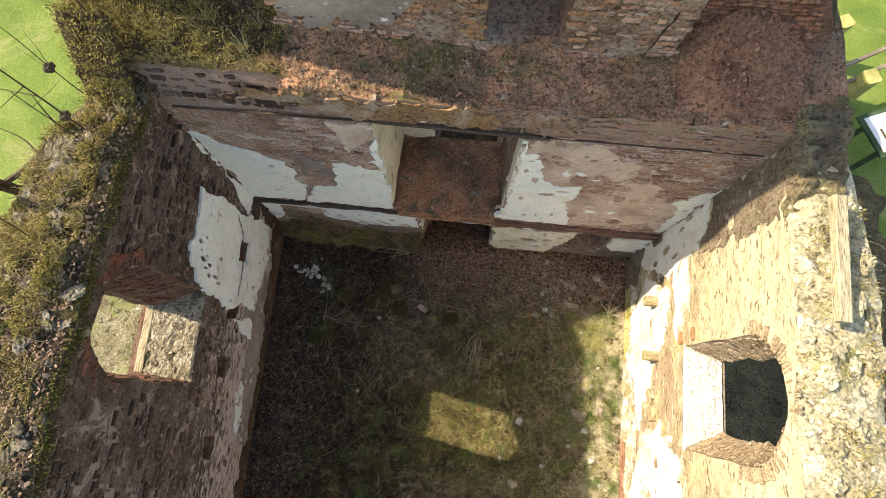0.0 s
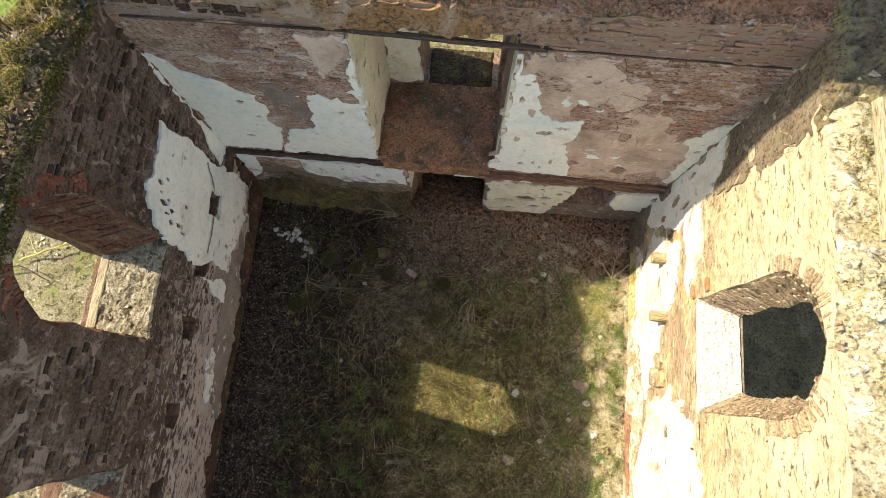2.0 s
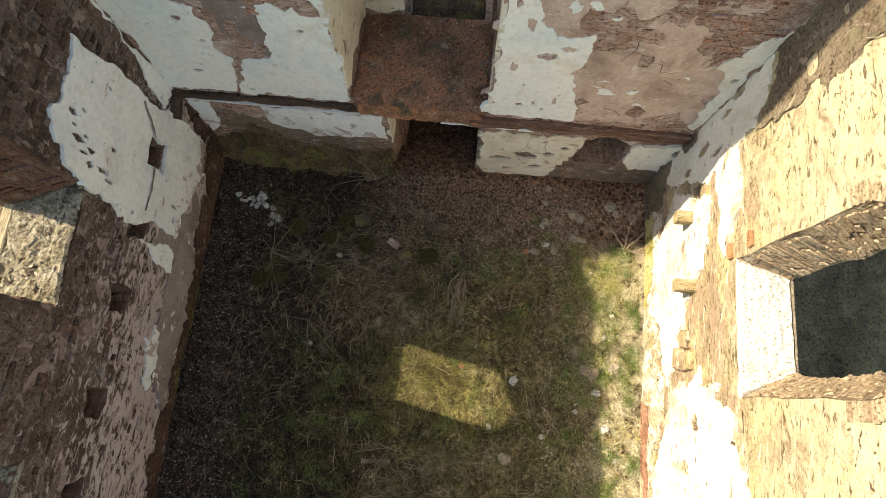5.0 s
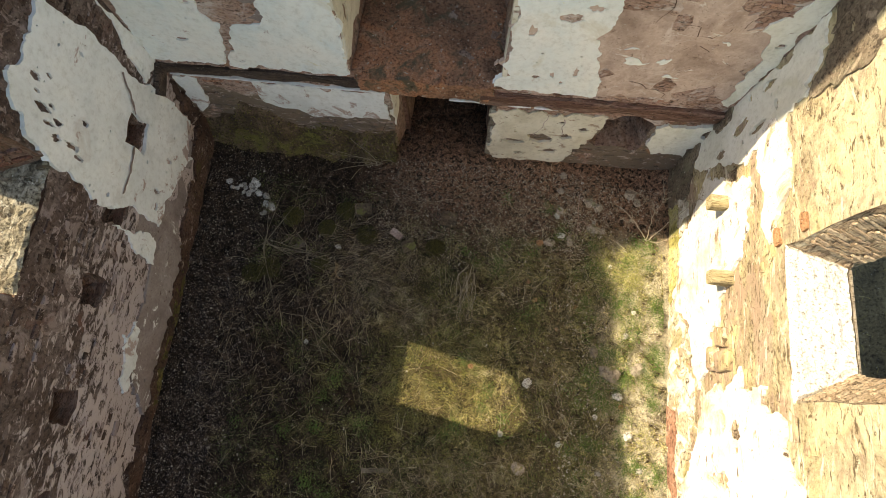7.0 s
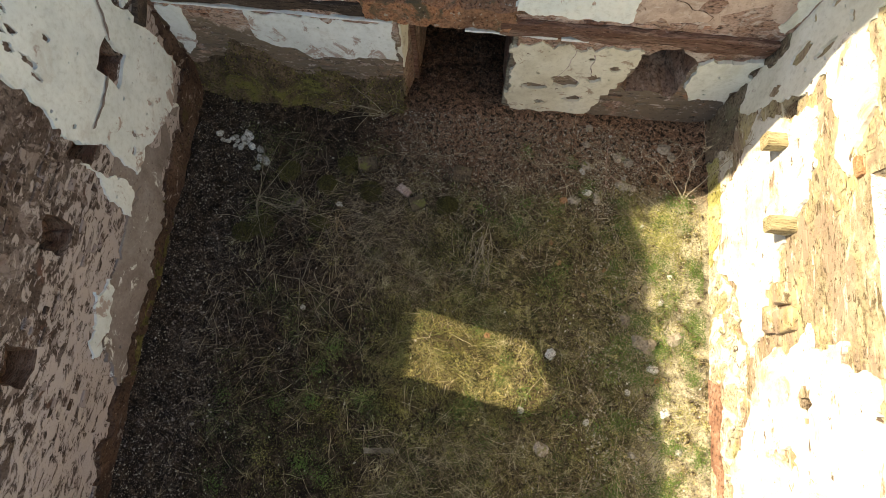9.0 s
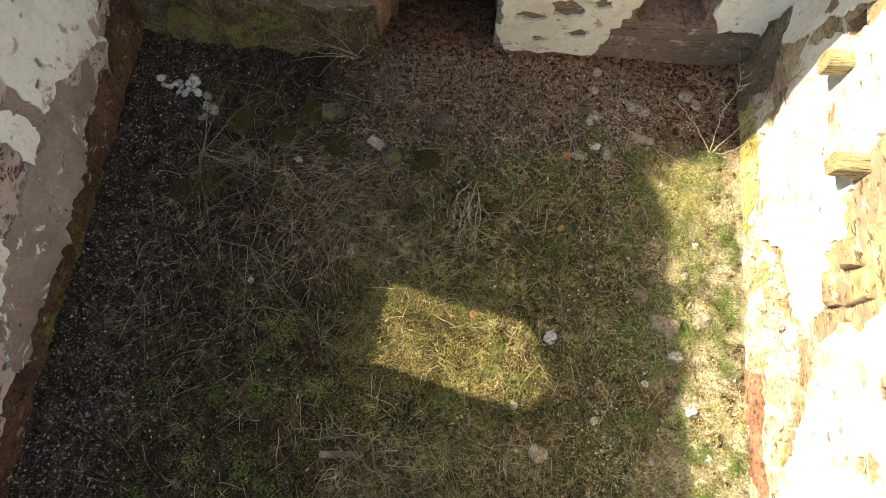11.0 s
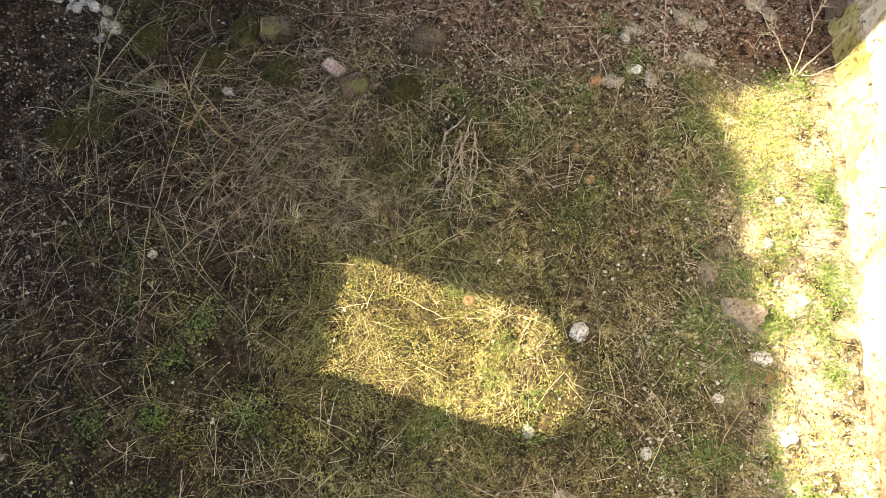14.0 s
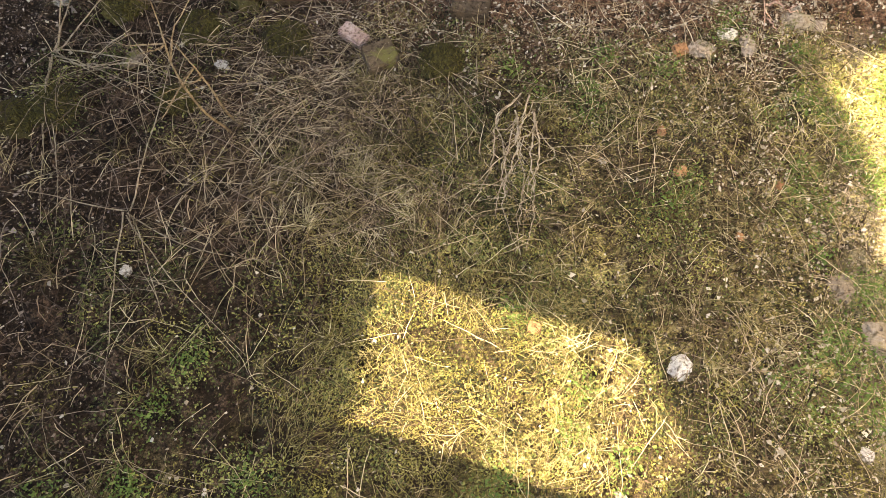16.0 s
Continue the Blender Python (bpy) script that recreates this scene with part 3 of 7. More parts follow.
def crack(parent, fr, pts, width, material, lift):
    """A thin open crack or scratch across plaster."""
    line = []
    for (ax, ay), (bx, by) in zip(pts, pts[1:]):
        k = max(2, round(math.hypot(bx - ax, by - ay) / 0.05))
        line += [(ax + (bx - ax) * i / k, ay + (by - ay) * i / k) for i in range(k)]
    v, f = [], []
    for i, (u, z) in enumerate(line):
        u, z = u + 0.03 * wob(u, z, 2.2, 0.12), z + 0.03 * wob(u, z, 6.2, 0.12)
        w = width * (0.6 + 0.5 * wob(u, z, 8.8, 0.1)) + 0.002
        v += [fr.at(u - w / 2, z - w / 2, -lift), fr.at(u + w / 2, z + w / 2, -lift - 0.002)]
    f = [(2 * i, 2 * i + 1, 2 * i + 3, 2 * i + 2) for i in range(len(line) - 1)]
    part("crack", mesh_of("crack", v, f, material), None, parent)


def stone_mesh(name, material, seed, inset=0.8):
    """A worn block, one wide and one high, that stands proud towards -y."""
    rng = random.Random(seed)
    ring = [(-0.5, -0.42), (-0.4, -0.5), (0.4, -0.5), (0.5, -0.42), (0.5, 0.42), (0.4, 0.5), (-0.4, 0.5), (-0.5, 0.42)]
    ring = [(x * rng.uniform(0.74, 1.0), z * rng.uniform(0.72, 1.0)) for x, z in ring]
    v = [(x, 0.6, z) for x, z in ring] + [(x, -0.25, z) for x, z in ring] + [(x * inset + rng.uniform(-0.04, 0.04), -0.5 + rng.uniform(-0.15, 0.2), z * (inset - 0.04) + rng.uniform(-0.05, 0.05)) for x, z in ring]
    v.append((0, -0.55, 0))
    f = [(j * 8 + i, j * 8 + (i + 1) % 8, (j + 1) * 8 + (i + 1) % 8, (j + 1) * 8 + i) for j in range(2) for i in range(8)]
    f += [(16 + i, 16 + (i + 1) % 8, 24) for i in range(8)]
    return mesh_of(name, v, f, material)


def courses(body, fr, u0, u1, z0, z1, key, skip, near, size=(0.17, 0.34), density=0.9, proud=0.03, seed=1, top=None):
    """Courses of stones on a wall's face: those within near as parts, the rest as one joined part."""
    rng = random.Random(seed)
    kinds = [stone_mesh("stone", M[key + "_stone"], seed * 40 + i) for i in range(10)]
    turn = Matrix((fr.u, fr.n, (0, 0, 1))).transposed().to_4x4()
    rest_v, rest_f, count = [], [], 0
    z = z0
    while z < z1:
        h = rng.uniform(0.6, 1.15) * size[0]
        u = u0 + rng.uniform(-0.2, 0)
        while u < u1:
            w = rng.uniform(0.55, 1.35) * size[1]
            cu, cz = u + w / 2, z + h / 2 + rng.uniform(-0.015, 0.015) + 0.05 * wob(u, z, 0.0, 1.5)
            u += w
            if top and cz + h * 0.7 > min(top(cu - w / 2), top(cu + w / 2)):
                continue
            if cu > u1 or rng.random() > density or skip(cu, cz, w, h):
                continue
            m = Matrix.Translation(fr.at(cu, cz, 0.0 + rng.uniform(-0.012, 0.012))) @ turn @ Matrix.Rotation(rng.uniform(-0.06, 0.06), 4, "Y") @ Matrix.Diagonal((w - 0.022, proud * rng.uniform(0.8, 1.8), h - 0.02, 1))
            me = rng.choice(kinds)
            if near(cu, cz) and count < 300:
                ob = new("stone", me)
                ob.parent, ob.matrix_local, count = body, m, count + 1
            else:
                k = len(rest_v)
                rest_v += [m @ p.co for p in me.vertices]
                rest_f += [tuple(k + i for i in p.vertices) for p in me.polygons]
        z += h
    if rest_v:
        tagged(part("stonework", mesh_of("stonework", rest_v, rest_f, M[key + "_stones"]), None, body), kind="stuff")


def ring_bricks(body, fr, pts, material, depth0, height=0.24, thick=0.07, proud=0.03, seed=3, miss=0.08):
    """Bricks on end along an arch."""
    rng = random.Random(seed)
    me = stone_mesh("brick", material, seed)
    turn = Matrix((fr.u, fr.n, (0, 0, 1))).transposed().to_4x4()
    for (ua, za), (ub, zb) in zip(pts, pts[1:]):
        run = math.hypot(ub - ua, zb - za)
        k = max(1, round(run / (thick + 0.012)))
        for i in range(k):
            q = (i + 0.5) / k
            u, z = ua + (ub - ua) * q, za + (zb - za) * q
            if rng.random() < miss:
                continue
            a = math.atan2(zb - za, ub - ua)
            nu, nz = -math.sin(a), math.cos(a)
            hh = height * rng.uniform(0.85, 1.1)
            m = Matrix.Translation(fr.at(u + nu * hh * 0.5, z + nz * hh * 0.5, depth0)) @ turn @ Matrix.Rotation(-a, 4, "Y") @ Matrix.Diagonal((thick * rng.uniform(0.85, 1.0), proud * rng.uniform(0.9, 1.6), hh, 1))
            ob = new("brick", me)
            ob.parent, ob.matrix_local = body, m


# ---- the walls ----
LEFT = Frame((-0.03, 0, 0), (0.03, -1, 0), (-1, -0.03, 0))       # u runs from the back wall forwards
BACK = Frame((0, 0, 0), (1, 0, 0), (0, 1, 0))
RIGHT = Frame((8.2, 0, 0), (-0.03, -1, 0), (1, -0.03, 0))
UPPER = Frame((0, 0.75, 0), (1, 0, 0), (0, 1, 0))
FRONT = Frame((-1.2, -9.6, 0), (1, 0, 0), (0, -1, 0))
DEEP = 10.6


def left_top(u):
    return 6.06 - 0.28 * math.exp(-((u - 0.35) / 0.65) ** 2) + 0.12 * wob(u, 0, 0, 1.1) + 0.08 * wob(u, 3, 0, 0.3)


def back_top(u):
    return 6.08 + 0.12 * wob(u, 8, 0, 0.9) + 0.06 * wob(u, 5, 0, 0.25)


def right_top(u):
    return 5.85 + 0.14 * wob(u, 14, 0, 0.9) + 0.07 * wob(u, 6, 0, 0.25)


def upper_top(u):
    return min(11.8, 6.35 + 1.25 * max(0.0, 8.6 - u)) + 0.35 * wob(u, 2, 0, 1.2) * min(1.0, max(0.0, 8.9 - u))


win_l = [(arch(2.16, 3.68, 3.16, 4.95, 0.80, rough=0.07), 0), (arch(2.47, 3.62, 3.12, 5.1, 0.40, rough=0.04), 0.80), (arch(2.46, 3.66, 3.06, 5.36, 0.40, rough=0.06), 1.1)]
win_l2 = [(arch(5.40, 6.90, 3.06, 4.85, 0.72, rough=0.05), 0), (arch(5.58, 6.78, 3.08, 4.95, 0.38, rough=0.04), 0.80), (arch(5.58, 6.78, 3.02, 5.2, 0.40), 1.1)]
pockets = [[(worn_ring(u, 2.04, 0.20, 0.19, u), 0), (worn_ring(u, 2.05, 0.16, 0.16, u), 0.26), "cap"] for u in (1.18, 2.30, 3.40, 4.78, 5.95)]
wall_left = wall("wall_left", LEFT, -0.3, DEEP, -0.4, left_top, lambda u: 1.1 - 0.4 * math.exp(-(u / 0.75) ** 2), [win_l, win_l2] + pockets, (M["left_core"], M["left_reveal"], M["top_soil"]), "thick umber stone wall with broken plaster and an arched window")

niche = [(box_ring(2.86, 4.97, 2.14, 5.66, 8), 0), (box_ring(2.90, 4.97, 2.2, 5.66, 8), 1.5), (box_ring(3.52, 4.90, 2.2, 5.2, 8), 1.54), (box_ring(3.56, 4.90, 2.2, 5.2, 8), 2.35)]
door = [(box_ring(3.35, 4.96, -0.3, 1.78, 8), 0), (box_ring(3.52, 4.88, -0.3, 1.72, 8), 0.7), (box_ring(3.52, 4.88, -0.3, 1.7, 8), 1.7), "cap"]
alcove = [(arch(6.60, 7.36, 0.70, 1.28, 0.38, rough=0.16), 0), (arch(6.66, 7.26, 0.74, 1.28, 0.34, rough=0.08), 0.35), (arch(6.70, 7.20, 0.80, 1.26, 0.3), 0.75), "cap"]
wall_back = wall("wall_back", BACK, -0.8, 8.85, -0.4, back_top, 2.35, [niche, door, alcove], (M["back_core"], M["reveal"], M["ledge_soil"]), "thick two-storey wall with peeling plaster, a deep upper doorway and a low door", top_bump=0.05, batter=lambda u, z: 0.25 / (1 + math.exp((u - 2.2) * 5)) * min(1.0, max(0.0, (z - 5.5) / 0.55)))

hatch = [(box_ring(4.28, 5.22, 6.35, 8.3, 6), 0), (box_ring(4.36, 5.14, 6.55, 8.2, 6), 0.7), (box_ring(4.36, 5.14, 6.55, 8.2, 6), 1.6)]
wall_upper = wall("wall_upper", UPPER, 1.8, 6.55, 5.7, upper_top, 1.6, [hatch], (M["upper_core"], M["reveal"], M["top_soil"]), "upper storey wall set back above a soil-covered ledge")

UPPER_FAR = Frame((0, 1.05, 0), (1, 0, 0), (0, 1, 0))
wall_upper_far = wall("wall_upper_far", UPPER_FAR, 6.55, 8.3, 5.7, upper_top, 1.3, [], (M["red_core"], M["reveal"], M["top_soil"]), "red-brown far part of the upper storey wall, set further back", spacing=0.3)

# Unseen tall wall, added so that its shadow edge falls on the sunlit wall.
SHADOW_END = Frame((0, 0.98, 0), (1, 0, 0), (0, 1, 0))
wall_upper_end = wall("wall_upper_end", SHADOW_END, -1.1, 1.8, 5.7, lambda u: 11.2 + 0.5 * wob(u, 7, 0, 1.2), 1.37, [], (M["upper_core"], M["reveal"], M["top_soil"]), "unseen tall wall end added to cast a shadow on the sunlit wall", spacing=0.3)

win_r = [(arch(2.28, 3.92, 3.0, 4.85, 0.78, rough=0.04), 0), (arch(2.46, 3.62, 3.05, 4.44, 0.38, rough=0.12, seed=4.0), 0.58), (arch(2.42, 3.68, 2.5, 4.5, 0.42, rough=0.08), 0.65), (arch(2.30, 3.80, 2.0, 4.7, 0.5, rough=0.05), 0.95)]
hole_r = [[(box_ring(u - 0.1, u + 0.1, 1.86, 2.08), 0), (box_ring(u - 0.08, u + 0.08, 1.88, 2.06), 0.22), "cap"] for u in (0.98, 4.35)]
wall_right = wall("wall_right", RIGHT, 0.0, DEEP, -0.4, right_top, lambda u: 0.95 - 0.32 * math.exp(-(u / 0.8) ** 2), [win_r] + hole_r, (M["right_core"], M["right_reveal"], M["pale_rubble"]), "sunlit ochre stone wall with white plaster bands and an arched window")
# Unseen closing wall, kept low to let skylight on to the back wall.
wall_front = wall("wall_front", FRONT, 0, 10.6, -0.4, lambda u: 1.9 + 0.3 * wob(u, 4, 4, 1.0), 0.95, [], (M["left_core"], M["reveal"], M["top_soil"]), "unseen low stone wall added to close the room", spacing=0.4)
# Unseen wall, added to throw the grass on the right into shadow.
SIDE = Frame((8.1, 2.4, 0), (0, 1, 0), (1, 0, 0))
wall_side = wall("wall_side", SIDE, 0, 3.6, -0.4, lambda u: 4.9 + 0.3 * wob(u, 9, 4, 1.0), 0.7, [], (M["left_core"], M["reveal"], M["top_soil"]), "unseen stone wall added behind the ruin to shade the grass", spacing=0.4)

# ---- plaster that is left on the walls ----
flake(wall_back, BACK, [(0.02, 4.8), (0.34, 4.42), (0.68, 4.26), (1.06, 3.98), (1.32, 3.9), (1.3, 3.5), (1.14, 3.18), (1.29, 2.95), (1.05, 2.1), (0.02, 2.1)], M["blue_plaster"], label="pale blue limewashed plaster")
flake(wall_back, BACK, [(2.05, 4.03), (2.2, 4.09), (2.38, 3.93), (2.57, 4.09), (2.75, 4.32), (2.72, 4.69), (2.9, 5.0), (2.86, 4.2), (2.84, 3.0), (2.84, 2.1), (1.12, 2.1), (1.43, 2.93), (1.9, 3.05)], M["blue_plaster"], label="pale blue limewashed plaster")
flake(wall_back, BACK, [(5.0, 5.4), (5.06, 4.92), (5.28, 4.95), (5.42, 4.15), (5.7, 3.91), (6.14, 4.01), (6.1, 3.59), (5.98, 3.25), (6.3, 2.1), (4.75, 2.1), (5.0, 2.46)], M["blue_plaster"], label="pale blue limewashed plaster", gaps=[bite(5.32, 4.1, 0.07, 1.0), bite(5.15, 4.4, 0.05, 2.0), bite(5.6, 2.5, 0.04, 3.0), bite(5.9, 2.6, 0.05, 4.0), bite(5.75, 2.35, 0.03, 5.0), oval(5.62, 3.55, 0.12, 0.07, 6.0), oval(5.85, 3.72, 0.10, 0.05, 7.0), oval(5.22, 3.3, 0.05, 0.09, 8.0)])
rc = random.Random(12)
for u, z, a in ((5.9, 4.9, 0.3), (6.3, 4.5, 2.0), (6.7, 4.2, 1.2), (6.9, 3.6, 0.2), (7.2, 3.1, 1.7), (6.4, 3.5, 0.6), (6.15, 5.1, 1.0), (7.5, 3.6, 2.2), (6.6, 2.5, 0.1), (2.5, 4.9, 1.4)):
    pts = [(u, z)]
    for _ in range(rc.randint(3, 6)):
        a += rc.gauss(0, 0.7)
        pts.append((pts[-1][0] + 0.16 * math.cos(a), pts[-1][1] + 0.13 * math.sin(a)))
    crack(wall_back, BACK, pts, 0.009, M["foot_rot"], 0.014)
flake(wall_back, BACK, [(2.3, 5.35), (2.85, 5.4), (2.86, 5.05), (2.6, 4.75), (2.35, 4.5)], M["pink_plaster"], 0.02, label="bare pinkish render")
flake(wall_back, BACK, [(1.36, 4.2), (1.62, 4.35), (1.95, 4.1), (2.02, 3.6), (1.9, 3.1), (1.45, 3.0), (1.35, 3.5)], M["mauve_render"], 0.012, 0.14, label="bare grey-mauve render")
flake(wall_back, BACK, [(5.02, 5.45), (5.7, 5.42), (6.3, 5.3), (6.62, 4.85), (6.9, 4.4), (7.25, 4.28), (7.5, 3.9), (7.9, 3.4), (8.1, 2.1), (5.02, 2.1)], M["pink_plaster"], 0.008, 0.16, label="bare pinkish render")
for u, z, a, b, k in ((6.55, 2.9, 0.13, 0.04, 1.0), (6.85, 2.95, 0.10, 0.035, 2.0), (6.45, 3.1, 0.06, 0.03, 3.0), (6.0, 4.45, 0.07, 0.05, 4.0), (6.25, 4.3, 0.05, 0.035, 5.0), (7.1, 2.6, 0.06, 0.03, 6.0), (5.75, 4.4, 0.06, 0.07, 7.0), (7.45, 3.3, 0.05, 0.04, 8.0)):
    flake(wall_back, BACK, oval(u, z, a, b, k), M["blue_plaster"], 0.016, 0.07, losses=0)
flake(wall_back, BACK, [(2.3, 6.0), (2.9, 6.05), (4.0, 6.02), (4.5, 6.03), (4.45, 5.66), (4.2, 5.62), (3.0, 5.6), (2.2, 5.7)], M["ochre_render"], 0.03, 0.14, label="ochre-brown stained render over the doorway")
flake(wall_back, BACK, [(4.4, 6.03), (5.0, 6.04), (5.6, 6.02), (5.75, 5.85), (5.6, 5.6), (4.9, 5.62), (4.3, 5.64)], M["reveal"], 0.025, 0.16, label="pale pinkish render over the doorway")
flake(wall_back, BACK, [(1.2, 5.95), (2.4, 5.97), (2.3, 5.7), (1.3, 5.62)], M["ochre_render"], -0.05, 0.1)
flake(wall_back, BACK, [(7.75, 3.7), (8.15, 4.3), (8.15, 2.1), (7.95, 2.2), (8.0, 2.9)], M["corner_plaster"], label="cream plaster in the corner")
flake(wall_back, BACK, [(5.0, 1.6), (6.62, 1.55), (6.55, 0.8), (6.3, 0.3), (6.2, -0.1), (5.0, -0.1)], M["cream_plaster"], 0.03, 0.12, label="cracked cream plaster", gaps=[oval(5.72, 0.82, 0.20, 0.12, 1.0), oval(5.32, 0.66, 0.19, 0.08, 2.0), oval(6.12, 0.95, 0.10, 0.09, 3.0), oval(5.95, 0.42, 0.15, 0.07, 4.0), oval(5.45, 0.28, 0.08, 0.05, 5.0)], losses=12)
crack(wall_back, BACK, [(5.75, 1.55), (5.7, 1.2), (5.62, 0.9)], 0.02, M["left_core"], 0.05)
crack(wall_back, BACK, [(6.0, 1.5), (6.05, 1.0)], 0.016, M["left_core"], 0.05)
flake(wall_back, BACK, [(1.3, 1.72), (3.3, 1.7), (3.25, 1.0), (2.1, 0.88), (1.28, 1.2)], M["white_plaster"], label="white plaster strip under the beam")
flake(wall_back, BACK, [(0.05, 1.75), (0.42, 1.72), (0.36, 1.0), (0.05, 0.7)], M["white_plaster"], label="white plaster in the corner")
flake(wall_back, BACK, [(7.40, 1.46), (7.65, 1.52), (8.15, 1.58), (8.17, 0.66), (7.9, 0.72), (7.58, 0.62), (7.42, 0.95)], M["corner_plaster"], 0.05, 0.08, label="cream plaster beside the alcove", losses=8)
flake(wall_left, LEFT, [(0.02, 4.7), (0.1, 4.2), (0.02, 3.3), (0.45, 2.1), (0.03, 2.0)], M["white_plaster"], label="grey-white plaster in the corner")
flake(wall_left, LEFT, [(0.64, 4.05), (0.59, 3.68), (0.49, 3.2), (0.53, 2.3), (0.35, 1.6), (0.4, 0.9), (0.9, 0.7), (1.6, 0.95), (2.2, 1.1), (2.11, 1.72), (2.34, 2.38), (2.2, 2.66), (2.22, 3.3), (2.05, 3.7), (1.6, 4.02), (1.08, 3.96)], M["white_plaster"], 0.04, label="large sheet of grey-white plaster", gaps=[worn_ring(1.18, 2.04, 0.23, 0.22, 1.18), bite(1.75, 3.3, 0.05, 2.0), bite(1.62, 3.45, 0.035, 3.0), bite(1.9, 3.05, 0.06, 4.0), bite(1.55, 2.95, 0.045, 5.0), bite(1.35, 3.6, 0.03, 6.0), bite(0.85, 3.3, 0.03, 7.0), bite(1.2, 1.2, 0.05, 8.0), bite(1.75, 1.3, 0.06, 9.0), oval(1.70, 3.55, 0.05, 0.10, 10.0), oval(1.82, 3.42, 0.03, 0.08, 11.0), oval(1.45, 3.75, 0.04, 0.07, 12.0), oval(1.58, 3.68, 0.02, 0.05, 13.0), oval(1.92, 3.28, 0.04, 0.07, 14.0), oval(1.98, 2.9, 0.03, 0.09, 15.0)], losses=9)
crack(wall_left, LEFT, [(0.62, 2.62), (0.85, 2.3), (1.02, 2.15)], 0.05, M["mauve_render"], 0.052)
crack(wall_left, LEFT, [(1.38, 2.05), (1.7, 2.0), (2.12, 2.03)], 0.055, M["mauve_render"], 0.052)
flake(wall_left, LEFT, [(1.45, 1.55), (2.15, 1.7), (2.75, 1.35), (2.77, 0.8), (2.4, 0.5), (1.2, 0.48), (0.5, 0.6), (0.6, 1.1)], M["mauve_render"], 0.012, 0.12, label="bare grey-mauve render under the plaster")
flake(wall_left, LEFT, [(2.0, 5.2), (2.2, 5.6), (2.55, 5.9), (3.0, 5.95), (3.0, 5.84), (2.6, 5.76), (2.4, 5.6), (2.18, 5.3), (2.1, 5.05)], M["red_stain"], 0.012, 0.09, label="red-stained stone over the window arch")
flake(wall_left, LEFT, [(3.25, 5.88), (3.65, 5.66), (3.9, 5.2), (3.78, 5.1), (3.6, 5.52), (3.25, 5.76)], M["red_stain"], 0.012, 0.09, label="red-stained stone beside the window arch")
flake(wall_left, LEFT, [(2.5, 1.95), (2.42, 1.5), (2.42, 1.05), (2.8, 0.95), (2.7, 1.4)], M["white_plaster"], 0.035, 0.08, label="scrap of white plaster")
flake(wall_left, LEFT, [(3.67, 1.16), (3.66, 1.0), (4.1, 0.9), (4.5, 0.86), (4.6, 1.02), (4.1, 1.12)], M["white_plaster"], 0.035, 0.11, label="scrap of white plaster")
flake(wall_left, LEFT, [(2.35, 0.95), (2.9, 1.0), (3.7, 1.0), (4.4, 0.85), (4.7, 0.6), (4.9, 0.3), (2.2, 0.2), (2.2, 0.6)], M["mauve_render"], 0.025, 0.1, label="bare grey-mauve render at the foot")
M["moss_foot"] = surface("mossy_foot_of_wall", ((0.34, (0.06, 0.05, 0.017)), (0.5, (0.125, 0.11, 0.032)), (0.64, (0.21, 0.18, 0.065))), 3.0, 24, GRIT, bump=0.8, relief=0.03, flecks=(((0.07, 0.04, 0.03), 4.0, 0.55, 0.60, (1, 1, 1), -0.4),))
flake(wall_left, LEFT, [(2.5, 0.14), (3.0, 0.22), (3.6, 0.18), (4.3, 0.24), (4.8, 0.16), (4.8, -0.1), (2.5, -0.1)], M["moss_foot"], 0.05, 0.07, label="green moss along the foot of the shaded wall")
flake(wall_right, RIGHT, [(0.03, 3.9), (0.45, 3.7), (0.68, 3.4), (1.05, 2.85), (0.9, 2.3), (0.6, 1.3), (0.3, 0.6), (0.03, 0.8)], M["corner_plaster"], 0.022, 0.10, label="cream plaster in the corner", gaps=[oval(0.40, 2.25, 0.09, 0.16, 1.0), oval(0.62, 2.62, 0.05, 0.18, 2.0), oval(0.55, 1.75, 0.07, 0.12, 3.0), oval(0.2, 2.9, 0.06, 0.12, 4.0)], losses=16)
flake(wall_right, RIGHT, [(0.72, 2.63), (0.69, 2.96), (0.9, 3.17), (1.36, 3.21), (1.68, 3.19), (1.84, 2.98), (2.0, 2.84), (2.16, 2.75), (1.92, 2.64), (1.56, 2.73), (1.12, 2.62)], M["sunlit_plaster"], 0.04, 0.05, label="bright white plaster scrap")
flake(wall_right, RIGHT, [(1.16, 2.06), (1.18, 2.47), (1.69, 2.33), (2.08, 2.24), (2.22, 1.94), (2.69, 1.74), (2.99, 1.62), (3.0, 1.4), (3.5, 1.32), (3.82, 1.03), (3.36, 0.89), (2.81, 0.8), (2.54, 0.4), (1.53, 0.42), (1.12, 1.01), (0.72, 1.38), (0.87, 1.77)], M["sunlit_plaster"], 0.04, 0.10, label="bright white plaster band")
flake(wall_right, RIGHT, [(3.94, 1.11), (3.73, 1.67), (3.57, 2.12), (3.83, 2.11), (3.74, 2.52), (3.96, 2.59), (4.22, 2.84), (4.53, 2.88), (4.84, 3.08), (5.8, 3.2), (7.4, 3.1), (7.4, 0.7), (5.28, 0.57), (4.36, 0.97)], M["sunlit_plaster"], 0.04, 0.10, label="bright white plaster band", gaps=[oval(4.28, 1.96, 0.22, 0.11, 3.0), oval(4.85, 1.68, 0.13, 0.13, 5.0), oval(5.6, 2.2, 0.3, 0.15, 7.0)])
